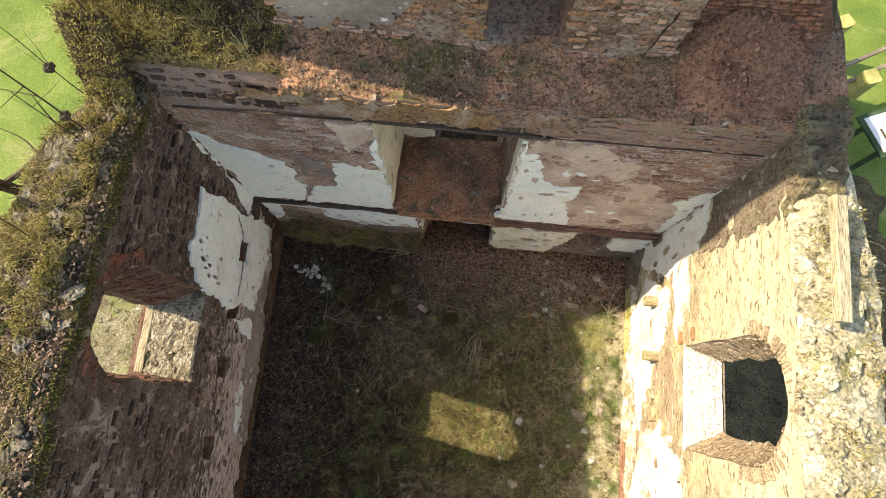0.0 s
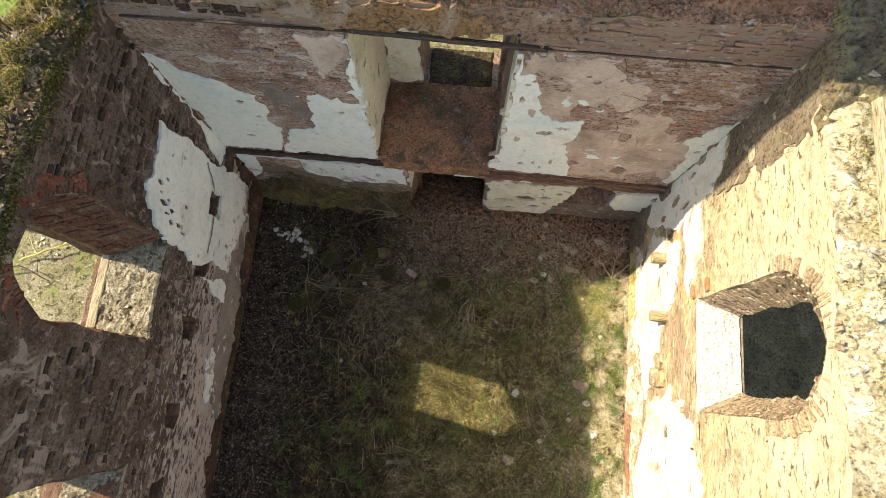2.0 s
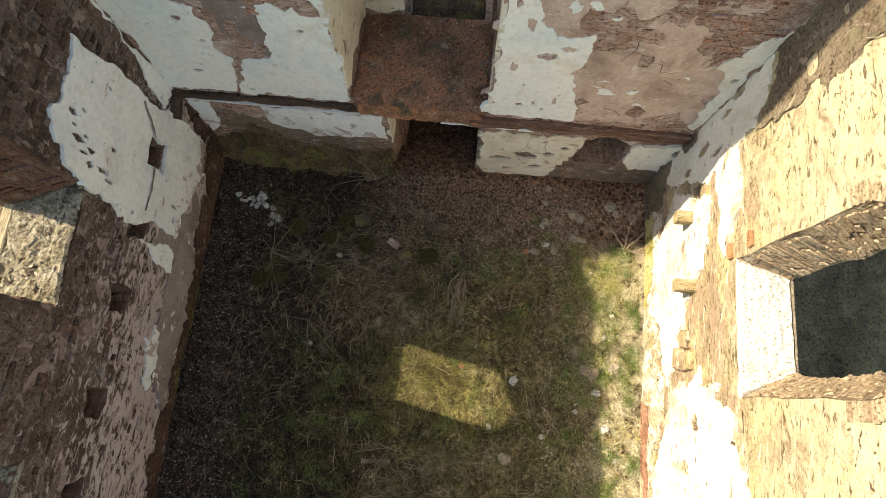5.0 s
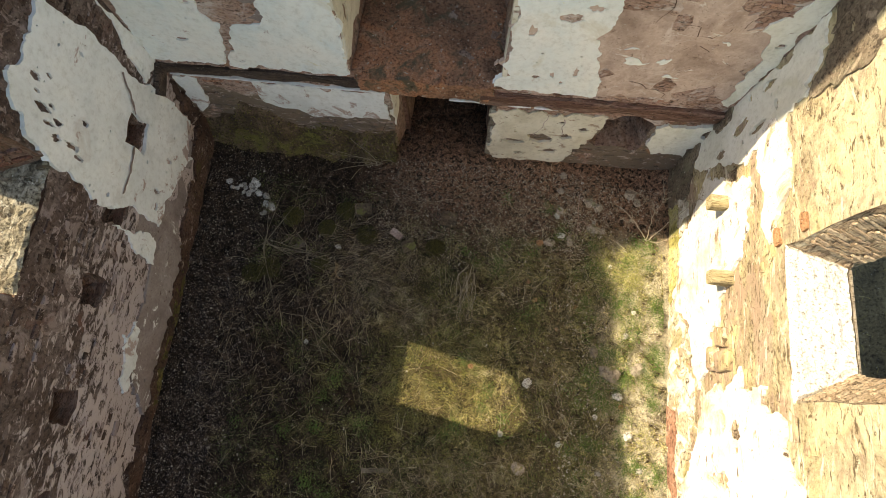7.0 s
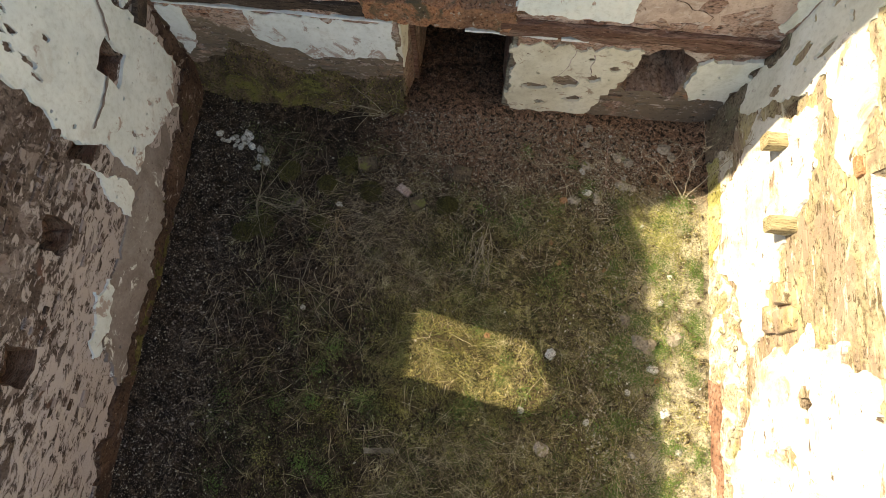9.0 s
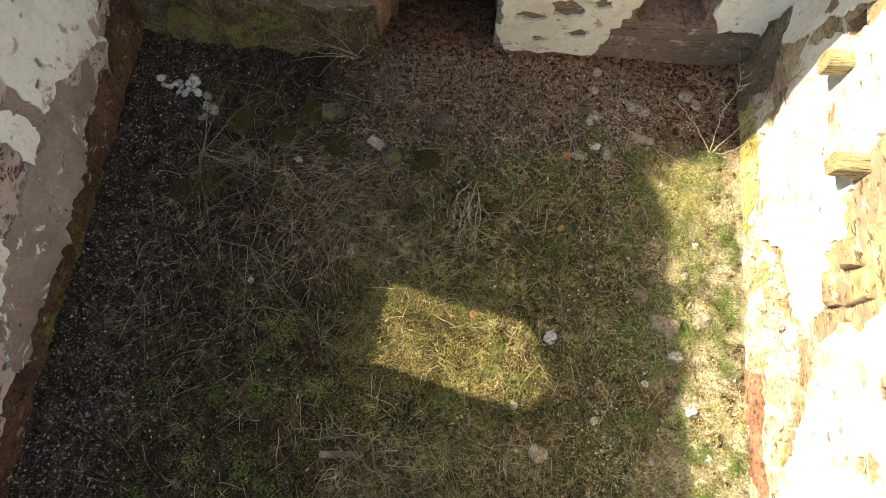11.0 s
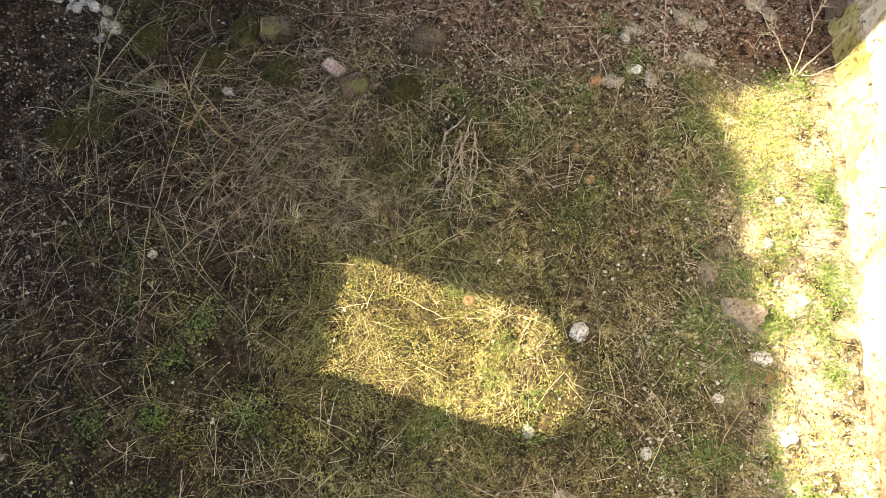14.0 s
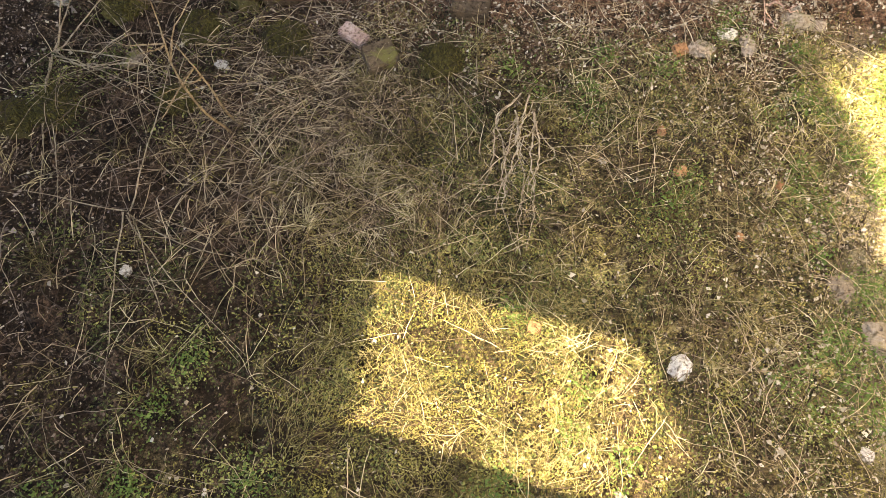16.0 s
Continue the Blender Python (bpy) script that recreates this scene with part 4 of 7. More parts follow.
flake(wall_right, RIGHT, [(0.02, 1.25), (0.3, 1.1), (0.5, 0.9), (0.8, 0.5), (0.8, -0.1), (0.02, -0.1)], M["dark_render"], 0.05, 0.1, label="damp umber render in the lower corner")
flake(wall_right, RIGHT, [(0.02, 2.15), (0.14, 2.08), (0.22, 1.85), (0.14, 1.62), (0.02, 1.55)], M["dark_render"], 0.05, 0.08)
# Dark sheet kept inside the shadow edge: the corner's shade as colour.
flake(wall_right, RIGHT, [(0.02, 5.86), (0.95, 5.82), (0.85, 5.2), (0.9, 4.6), (0.8, 4.1), (0.72, 3.5), (0.5, 3.7), (0.3, 3.9), (0.02, 4.0)], M["dark_render"], 0.008, 0.12, label="upper wall corner darkened, its shade put into the colour")
flake(wall_right, RIGHT, [(0.7, 0.6), (1.0, 0.73), (1.48, 0.38), (2.53, 0.34), (2.95, 0.71), (3.65, 0.87), (4.01, 0.97), (5.29, 0.5), (7.0, 0.5), (7.0, -0.1), (0.6, -0.1)], M["foot_render"], 0.022, 0.07, label="stained yellow and red render at the foot")

flake(wall_right, RIGHT, [(4.1, 0.33), (4.5, 0.36), (4.9, 0.3), (5.5, 0.42), (5.6, 0.2), (4.9, 0.1), (4.5, 0.02), (4.1, 0.02)], M["red_foot"], 0.035, 0.06, label="red-brown stained render at the foot")
flake(wall_right, RIGHT, [(0.85, 0.35), (1.5, 0.42), (2.1, 0.3), (2.4, 0.1), (2.2, -0.05), (0.8, -0.05)], M["yellow_foot"], 0.035, 0.09, label="render yellow with lichen at the foot")

# ---- ground ----
def ground_z(x, y):
    z = 0.06 * wob(x, y, 0.5, 1.7) + 0.035 * wob(x, y, 3.5, 0.5) + 0.05 * wob(x, y, 7.5, 0.17)
    edge = min(x + 0.05, 8.2 - x)
    if y > -9.5 and edge < 0.7:
        z += 0.07 * (1 - max(edge, 0) / 0.7)
    return z


def ground_mat():
    m = bpy.data.materials.new("earth_moss_and_litter")
    m.use_nodes = True
    nt = m.node_tree
    bsdf = nt.nodes["Principled BSDF"]
    bsdf.inputs["Roughness"].default_value = 0.95
    bsdf.inputs["Specular IOR Level"].default_value = 0.15
    pos = nt.nodes.new("ShaderNodeNewGeometry").outputs["Position"]
    soil = ramp(nt, ((0.38, (0.011, 0.007, 0.0055)), (0.5, (0.033, 0.022, 0.016)), (0.64, (0.12, 0.084, 0.062))))
    nt.links.new(noise_node(nt, pos, 7.0, 9, 0.7, 0.3), soil.inputs["Fac"])
    moss = ramp(nt, ((0.40, (0.03, 0.024, 0.012)), (0.5, (0.22, 0.185, 0.085)), (0.60, (0.66, 0.58, 0.30))))
    nt.links.new(noise_node(nt, pos, 11.0, 9, 0.7, 0.3), moss.inputs["Fac"])
    split = nt.nodes.new("ShaderNodeSeparateXYZ")
    nt.links.new(pos, split.inputs[0])
    side = band(nt, split.outputs["X"], 1.6, 5.6)
    patch = noise_node(nt, pos, 1.3, 7, 0.66, 0.5)
    both = nt.nodes.new("ShaderNodeMath")
    both.operation = "MULTIPLY_ADD"
    both.inputs[1].default_value = 0.34
    nt.links.new(side, both.inputs[0])
    nt.links.new(patch, both.inputs[2])
    bare = band(nt, split.outputs["Y"], -1.9, -0.9)
    less = nt.nodes.new("ShaderNodeMath")
    less.operation = "MULTIPLY_ADD"
    less.inputs[1].default_value = -0.3
    nt.links.new(bare, less.inputs[0])
    nt.links.new(both.outputs[0], less.inputs[2])
    russet = mixed(nt, band(nt, noise_node(nt, pos, 0.9, 6, 0.6, 0.6), 0.46, 0.60), moss.outputs["Color"], (0.13, 0.092, 0.06))
    russet = mixed(nt, band(nt, noise_node(nt, pos, 1.7, 6, 0.65, 0.6), 0.58, 0.66), russet, (0.10, 0.112, 0.04))
    colour = mixed(nt, band(nt, less.outputs[0], 0.68, 0.86), soil.outputs["Color"], russet)
    dust = nt.nodes.new("ShaderNodeMath")
    dust.operation = "MULTIPLY"
    open_strip = nt.nodes.new("ShaderNodeMath")
    open_strip.operation = "MULTIPLY"
    nt.links.new(band(nt, split.outputs["X"], 6.75, 7.35), open_strip.inputs[0])
    nt.links.new(band(nt, split.outputs["Y"], -1.15, -1.6), open_strip.inputs[1])
    nt.links.new(open_strip.outputs[0], dust.inputs[0])
    nt.links.new(band(nt, noise_node(nt, pos, 4.0, 8, 0.7, 0.4), 0.40, 0.62), dust.inputs[1])
    red = nt.nodes.new("ShaderNodeMath")
    red.operation = "MULTIPLY"
    nt.links.new(band(nt, split.outputs["Y"], -1.9, -0.6), red.inputs[0])
    nt.links.new(band(nt, split.outputs["X"], 2.6, 4.2), red.inputs[1])
    rubble = ramp(nt, ((0.38, (0.10, 0.053, 0.035)), (0.5, (0.27, 0.15, 0.10)), (0.62, (0.50, 0.33, 0.245))))
    nt.links.new(noise_node(nt, pos, 17.0, 8, 0.75, 0.3), rubble.inputs["Fac"])
    colour = mixed(nt, red.outputs[0], colour, rubble.outputs["Color"])
    # Redder earth inside the low door, with the recess's shade put into its colour.
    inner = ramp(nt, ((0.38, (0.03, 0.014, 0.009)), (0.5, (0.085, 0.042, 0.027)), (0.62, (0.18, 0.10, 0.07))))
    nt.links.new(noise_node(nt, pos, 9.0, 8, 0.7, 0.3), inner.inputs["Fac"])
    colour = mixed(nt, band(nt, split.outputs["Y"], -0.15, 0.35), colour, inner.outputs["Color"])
    gravel = nt.nodes.new("ShaderNodeMath")
    gravel.operation = "MULTIPLY"
    nt.links.new(band(nt, split.outputs["Y"], -2.2, -1.0), gravel.inputs[0])
    nt.links.new(band(nt, split.outputs["X"], 2.8, 5.0), gravel.inputs[1])
    stony = nt.nodes.new("ShaderNodeMath")
    stony.operation = "MULTIPLY"
    nt.links.new(gravel.outputs[0], stony.inputs[0])
    nt.links.new(band(nt, noise_node(nt, pos, 21.0, 8, 0.7, 0.2), 0.42, 0.66), stony.inputs[1])
    colour = mixed(nt, stony.outputs[0], colour, (0.20, 0.13, 0.09))
    grit = band(nt, noise_node(nt, pos, 34.0, 4, 0.6), 0.66, 0.72)
    colour = mixed(nt, grit, colour, (0.42, 0.38, 0.33))
    crumbs = ramp(nt, ((0.38, (0.18, 0.17, 0.16)), (0.5, (0.9, 0.88, 0.85)), (0.62, (2.1, 2.0, 1.85))))
    fine = noise_node(nt, pos, 62.0, 10, 0.78)
    nt.links.new(fine, crumbs.inputs["Fac"])
    colour = mixed(nt, 1.0, colour, crumbs.outputs["Color"], "MULTIPLY")
    gaps = band(nt, noise_node(nt, pos, 15.0, 8, 0.75, 0.5), 0.51, 0.56)
    colour = mixed(nt, gaps, colour, (0.027, 0.019, 0.012))
    colour = mixed(nt, dust.outputs[0], colour, mixed(nt, 0.6, (0.58, 0.53, 0.39), mixed(nt, 1.0, (0.58, 0.53, 0.39), crumbs.outputs["Color"], "MULTIPLY")))
    nt.links.new(colour, bsdf.inputs["Base Color"])
    bumper = nt.nodes.new("ShaderNodeBump")
    bumper.inputs["Strength"].default_value, bumper.inputs["Distance"].default_value = 1.0, 0.03
    nt.links.new(fine, bumper.inputs["Height"])
    nt.links.new(bumper.outputs["Normal"], bsdf.inputs["Normal"])
    return m


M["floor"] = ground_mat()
nx, ny = 220, 290
v = [(-0.35 + 8.9 * i / nx, 2.1 - 12.0 * j / ny, 0) for j in range(ny + 1) for i in range(nx + 1)]
v = [(x, y, ground_z(x, y)) for x, y, _ in v]
w = nx + 1
f = [(j * w + i, (j + 1) * w + i, (j + 1) * w + i + 1, j * w + i + 1) for j in range(ny) for i in range(nx)]
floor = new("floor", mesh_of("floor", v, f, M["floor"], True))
tagged(floor, "earth floor overgrown with moss, weeds and dead stems", "floor", kind="structure")

M["lawn"] = surface("lawn", ((0.3, (0.10, 0.165, 0.03)), (0.5, (0.16, 0.24, 0.045)), (0.7, (0.23, 0.30, 0.08))), 0.6, 14, ((0.25, (0.6, 0.6, 0.55)), (0.65, (1, 1, 1))), bump=0.8, relief=0.05, stain=((0.27, 0.28, 0.11), 0.35, 0.54, 0.68))
axis = [-900, -400, -160, -70, -40, -25] + [-18 + 0.6 * i for i in range(76)] + [32, 45, 80, 170, 400, 900]
v, f = [], []
for y in axis:
    for x in axis:
        far = max(abs(x - 4), abs(y + 3))
        v.append((x, y, -0.25 + (0.12 * wob(x, y, 1.0, 3.0) if far < 60 else 0)))
w = len(axis)
f = [(j * w + i, j * w + i + 1, (j + 1) * w + i + 1, (j + 1) * w + i) for j in range(w - 1) for i in range(w - 1)]
tagged(new("ground", mesh_of("ground", v, f, M["lawn"], True)), "mown green lawn with bare patches round the ruin", "ground", kind="structure")

# ---- timbers, sills and masonry pieces ----
def beam(name, a, b, wide, high, material, parent=None, label="", category="", seed=0, wear=0.012):
    """A worn squared timber from a to b, its section wide and high."""
    a, b = Vector(a), Vector(b)
    run = b - a
    ahead = run.normalized()
    side = ahead.cross(Vector((0, 0, 1)))
    side = side.normalized() if side.length > 0.05 else Vector((1, 0, 0))
    up = side.cross(ahead)
    n = max(2, round(run.length / 0.18))
    section = [(-0.5, -0.38), (-0.38, -0.5), (0.38, -0.5), (0.5, -0.38), (0.5, 0.38), (0.38, 0.5), (-0.38, 0.5), (-0.5, 0.38)]
    v = []
    for i in range(n + 1):
        for x, z in section:
            r = 1 + wear * 14 * wob(i * 0.7 + seed, x * 3, z * 3)
            v.append(a + run * (i / n) + side * (x * wide * r) + up * (z * high * r))
    f = [(i * 8 + j, i * 8 + (j + 1) % 8, (i + 1) * 8 + (j + 1) % 8, (i + 1) * 8 + j) for i in range(n) for j in range(8)]
    f += [tuple(range(7, -1, -1)), tuple(n * 8 + j for j in range(8))]
    me = mesh_of(name, v, f, material)
    if parent:
        return part(name, me, None, parent, label)
    return tagged(new(name, me), label, category)


def rock_mesh(name, material, seed, flat=0.7, detail=2, jag=0.0):
    bm = bmesh.new()
    bmesh.ops.create_icosphere(bm, subdivisions=detail, radius=0.5)
    for p in bm.verts:
        c = p.co
        r = 1 + 0.45 * wob(c.x + seed * 3.7, c.y, c.z, 0.55) + (0.15 + jag) * wob(c.x, c.y + seed, c.z, 0.2) + jag * abs(wob(c.x + seed, c.y, c.z, 0.33))
        p.co = Vector((c.x * r, c.y * r * 0.85, c.z * r * flat))
        for axis_, lim in ((0, 0.62), (1, 0.58), (2, 0.40)):
            p.co[axis_] = max(-lim, min(lim, p.co[axis_]))
    me = bpy.data.meshes.new(name)
    bm.to_mesh(me)
    bm.free()
    me.materials.append(material)
    return me


def slab(name, fr_pts, depth, material, parent, label="", rough=0.02):
    """A rough rubble surface on four corners, with its own thickness."""
    a, b, c, d = (Vector(p) for p in fr_pts)
    n, m = 26, 26
    v, f = [], []
    for j in range(m + 1):
        for i in range(n + 1):
            p = (a * (1 - i / n) + b * (i / n)) * (1 - j / m) + (d * (1 - i / n) + c * (i / n)) * (j / m)
            p.z += rough * (wob(p.x, p.y, 1.0, 0.3) + 0.8 * wob(p.x, p.y, 4.0, 0.07)) - (depth if 0 in (i, j) or i == n or j == m else 0)
            v.append(p)
    f = [(j * (n + 1) + i, j * (n + 1) + i + 1, (j + 1) * (n + 1) + i + 1, (j + 1) * (n + 1) + i) for j in range(m) for i in range(n)]
    return part(name, mesh_of(name, v, f, material), None, parent, label)


# floor of the deep upper doorway, and its plastered side
slab("sill", [BACK.at(2.8, 2.17, -0.05), BACK.at(5.0, 2.17, -0.05), BACK.at(5.0, 2.23, 1.62), BACK.at(2.85, 2.23, 1.62)], 0.06, M["red_earth"], wall_back, "red earth and brick dust on the doorway floor", 0.03)
# Passage floor beyond, in a dark tone that carries its shade.
slab("sill", [BACK.at(3.6, 2.22, 1.55), BACK.at(4.8, 2.22, 1.55), BACK.at(4.8, 2.24, 2.36), BACK.at(3.6, 2.24, 2.36)], 0.04, M["top_soil"], wall_back, "", 0.03)
SPLAY = Frame(BACK.at(2.87, 0, 0.0), (0.03, 1.5, 0), (-1.5, 0.03, 0))
flake(wall_back, SPLAY, [(0.0, 5.35), (0.55, 5.4), (1.46, 5.4), (1.46, 2.3), (1.1, 2.5), (0.7, 2.42), (0.42, 2.6), (0.12, 2.35), (0.0, 2.5)], M["cream_plaster"], 0.02, 0.05, label="cream plaster on the side of the doorway", gaps=[oval(0.3, 3.0, 0.07, 0.16, 2.0), oval(0.95, 3.4, 0.10, 0.2, 4.0)])
RETURN = Frame(BACK.at(2.88, 0, 1.50), (1, 0, 0), (0, 1, 0))
flake(wall_back, RETURN, [(0.03, 5.4), (0.62, 5.3), (0.60, 3.6), (0.63, 2.42), (0.3, 2.34), (0.03, 2.4)], M["cream_plaster"], 0.03, 0.05, label="cream plaster beside the inner opening")
JAMB = Frame(BACK.at(4.975, 0, 0.0), (0.0, 1.5, 0), (1.5, 0.0, 0))
flake(wall_back, JAMB, [(0.0, 5.4), (0.3, 5.3), (0.28, 4.0), (0.16, 2.5), (0.0, 2.3)], M["cream_plaster"], 0.02, 0.05)
flake(wall_back, BACK, [(2.9, 2.16), (4.85, 2.2), (4.85, 1.84), (2.95, 1.84)], M["red_earth"], 0.09, 0.05, name="earth_lip", label="crumbling earth edge above the low door")

DOOR_L = Frame(BACK.at(3.36, 0, 0.0), (0.12, 0.7, 0), (-0.7, 0.12, 0))
flake(wall_back, DOOR_L, [(0.02, 1.72), (0.42, 1.70), (0.34, 1.25), (0.2, 1.0), (0.02, 0.85)], M["cream_plaster"], 0.02, 0.07, label="cream plaster on the jamb of the low door")
beam("door_post", BACK.at(3.47, -0.15, 0.45), BACK.at(3.45, 1.74, 0.42), 0.09, 0.13, M["timber"], wall_back, "split red-brown door post", seed=12, wear=0.03)
beam("door_post", BACK.at(4.93, -0.15, 0.10), BACK.at(4.93, 1.72, 0.08), 0.09, 0.14, M["grey_timber"], wall_back, "split grey-brown door post", seed=13, wear=0.03)

# sills of the windows
slab("sill", [LEFT.at(2.14, 3.27, -0.02), LEFT.at(3.66, 3.19, -0.02), LEFT.at(3.58, 3.17, 0.84), LEFT.at(2.33, 3.2, 0.84)], 0.03, M["sill_rubble"], wall_left, "pale crumbled rubble sill", 0.045)
slab("sill", [LEFT.at(5.38, 3.07, -0.02), LEFT.at(6.93, 3.05, -0.02), LEFT.at(6.8, 3.12, 0.78), LEFT.at(5.55, 3.12, 0.78)], 0.05, M["sill_rubble"], wall_left, "pale crumbled rubble sill", 0.03)
slab("sill", [RIGHT.at(2.26, 3.06, -0.015), RIGHT.at(3.94, 3.05, -0.015), RIGHT.at(3.63, 3.12, 0.58), RIGHT.at(2.46, 3.12, 0.58)], 0.05, M["sill_lime"], wall_right, "white limewashed rubble sill", 0.03)
beam("sill_board", LEFT.at(2.38, 3.185, 0.87), LEFT.at(3.56, 3.155, 0.87), 0.13, 0.07, M["pale_timber"], wall_left, "weathered timber sill strip")
beam("window_frame", RIGHT.at(2.5, 3.09, 0.595), RIGHT.at(3.58, 3.09, 0.595), 0.02, 0.04, M["grey_timber"], wall_right, "grey timber at the outer sill")

rs_ = random.Random(77)
SILL_STONES = [rock_mesh("stone", M["sill_rubble"], 640 + i, 0.6, 2, 0.5) for i in range(6)]
for i in range(64):
    d = rs_.uniform(0.0, 0.22) if i < 34 else rs_.uniform(0.2, 0.78)
    u, r = rs_.uniform(2.28, 3.55), rs_.uniform(0.04, 0.13) if i < 34 else rs_.uniform(0.025, 0.07)
    ob = new("stone", rs_.choice(SILL_STONES))
    ob.parent = wall_left
    ob.matrix_local = Matrix.Translation(LEFT.at(u, 3.235 - 0.05 * (u - 2.2) / 1.4 - 0.03 * d + r * 0.05, d)) @ Matrix.Rotation(rs_.uniform(0, 6.28), 4, "Z") @ Matrix.Diagonal((r * rs_.uniform(0.9, 1.5), r, r * 0.8, 1))

# old floor beam along the back wall, its turned end, the upper rail and lintel
beam("wall_plate", (0.02, 0.0, 1.93), (3.1, 0.0, 1.95), 0.10, 0.17, M["dark_timber"], wall_back, "dark decayed floor beam let into the wall", seed=1, wear=0.04)
beam("wall_plate", (4.7, -0.02, 1.90), (8.12, -0.01, 1.86), 0.14, 0.22, M["timber"], wall_back, "red-brown decayed floor beam let into the wall", seed=2, wear=0.04)
beam("plaster_lip", (0.1, -0.03, 1.82), (3.3, -0.03, 1.78), 0.05, 0.022, M["white_plaster"], wall_back, "white broken lip of plaster", seed=3, wear=0.05)
for a, b, k in ((4.25, 4.78, 4), (4.9, 5.45, 5), (5.5, 5.85, 6)):
    beam("plaster_lip", (a, -0.04, 1.77 - 0.012 * (a - 4)), (b, -0.04, 1.77 - 0.012 * (b - 4)), 0.06, 0.03, M["white_plaster"], wall_back, "white broken lip of plaster", seed=k, wear=0.05)
beam("wall_plate", (0.03, -0.02, 1.98), (0.03, -0.42, 1.8), 0.10, 0.2, M["dark_timber"], wall_left, "dark beam end in the corner", seed=5)
beam("rail", (0.15, -0.02, 5.5), (3.0, -0.02, 5.55), 0.03, 0.026, M["dark_timber"], wall_back, "thin dark timber rail", seed=6)
beam("lintel", (2.95, -0.02, 5.57), (5.3, -0.02, 5.50), 0.06, 0.06, M["dark_timber"], wall_back, "dark timber lintel over the doorway", seed=7)
beam("rail", (5.3, -0.012, 5.5), (8.1, -0.012, 5.50), 0.022, 0.02, M["dark_timber"], wall_back, "thin timber rail", seed=8)

# joist stubs in the sunlit wall
for u, long, s in ((1.36, 0.26, 1), (2.40, 0.27, 2)):
    ob = beam("joist_stub", RIGHT.at(u, 1.9, 0.25), RIGHT.at(u, 1.88, -long), 0.17, 0.17, M["stub_timber"], None, "cut bleached joist stub in the sunlit wall", "beam", s)
    tagged(ob, group="joist stubs")

# stones set in the sunlit wall where a joist was
for i, (u, z, w, h) in enumerate(((3.14, 1.72, 0.3, 0.24), (3.44, 1.75, 0.3, 0.36), (3.4, 1.47, 0.34, 0.16))):
    ob = part("stone", stone_mesh("stone", M["right_stone"], 900 + i), None, wall_right)
    ob.matrix_local = Matrix.Translation(RIGHT.at(u, z, -0.03)) @ Matrix((RIGHT.u, RIGHT.n, (0, 0, 1))).transposed().to_4x4() @ Matrix.Diagonal((w, 0.12, h, 1))


def free(name, rings, margin=0.06, plaster=True):
    """Whether a stone at (u, z) would lie in an opening or under plaster."""
    def taken(u, z, w, h):
        for q in ((0, 0), (-w / 2 - margin, 0), (w / 2 + margin, 0), (0, h / 2 + margin), (0, -h / 2 - margin)):
            if any(inside(r, (u + q[0], z + q[1])) for r in rings):
                return True
        if plaster:
            return any(inside(p, (u, z)) for p in PLASTER.get(name, []))
        return False
    return taken


rl = [win_l[0][0], win_l2[0][0]] + [p[0][0] for p in pockets]
taken_l, taken_b = free("wall_left", rl), None
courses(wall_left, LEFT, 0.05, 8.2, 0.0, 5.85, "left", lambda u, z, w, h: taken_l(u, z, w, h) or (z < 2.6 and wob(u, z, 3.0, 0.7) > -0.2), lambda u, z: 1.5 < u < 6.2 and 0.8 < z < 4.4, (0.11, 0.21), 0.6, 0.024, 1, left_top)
rb = [niche[0][0], door[0][0], alcove[0][0]]
taken_b = free("wall_back", rb)
courses(wall_back, BACK, 0.05, 8.1, 0.1, 6.0, "back", lambda u, z, w, h: taken_b(u, z, w, h) or (z > 5.4 and (u < 3.0 or (u < 5.4 and wob(u, z, 5.0, 0.5) > -0.1))), lambda u, z: 0.5 < u < 8.0 and 3.0 < z < 6.0, (0.095, 0.30), 0.62, 0.022, 2, back_top)
for z_, d_ in ((5.55, 0.05), (5.68, 0.11), (5.81, 0.17), (5.93, 0.22)):
    courses(wall_back, Frame((0, d_, 0), (1, 0, 0), (0, 1, 0)), 0.0, 2.15, z_, z_ + 0.1, "left", lambda u, z, w, h: z > 6.0, lambda u, z: False, (0.12, 0.24), 0.95, 0.03, 30 + int(z_ * 100))
rr = [win_r[0][0]] + [p[0][0] for p in hole_r]
taken_r = free("wall_right", rr)
courses(wall_right, RIGHT, 0.05, 8.0, 0.1, 5.75, "right", lambda u, z, w, h: taken_r(u, z, w, h) or (z > 3.3 and wob(u, z, 6.0, 0.8) > -0.75), lambda u, z: 0.8 < u < 5.5 and 0.5 < z < 5.0, (0.12, 0.24), 0.62, 0.012, 3, right_top)
courses(wall_upper_far, UPPER_FAR, 6.6, 8.25, 6.0, 9.0, "red", lambda u, z, w, h: False, lambda u, z: z < 7.5, (0.075, 0.20), 0.85, 0.03, 6, upper_top)
courses(wall_upper, UPPER, 1.85, 6.5, 6.2, 9.5, "upper", free("wall_upper", [hatch[0][0]], plaster=False), lambda u, z: z < 8, (0.085, 0.22), 0.8, 0.03, 4)
flake(wall_upper, UPPER, [(1.85, 6.6), (2.7, 6.5), (3.2, 6.7), (3.5, 7.1), (3.3, 8.5), (1.85, 9.0)], M["mauve_render"], 0.05, 0.2, label="bare grey-mauve render")
crack(wall_upper, UPPER, [(6.19, 6.08), (6.22, 6.4), (6.25, 6.72), (6.34, 7.2)], 0.045, M["top_soil"], 0.05)
flake(wall_upper, UPPER, [(5.95, 6.12), (6.5, 6.05), (6.5, 6.2), (6.1, 6.26)], M["mauve_render"], 0.05, 0.05, label="grey-mauve render by a crack")

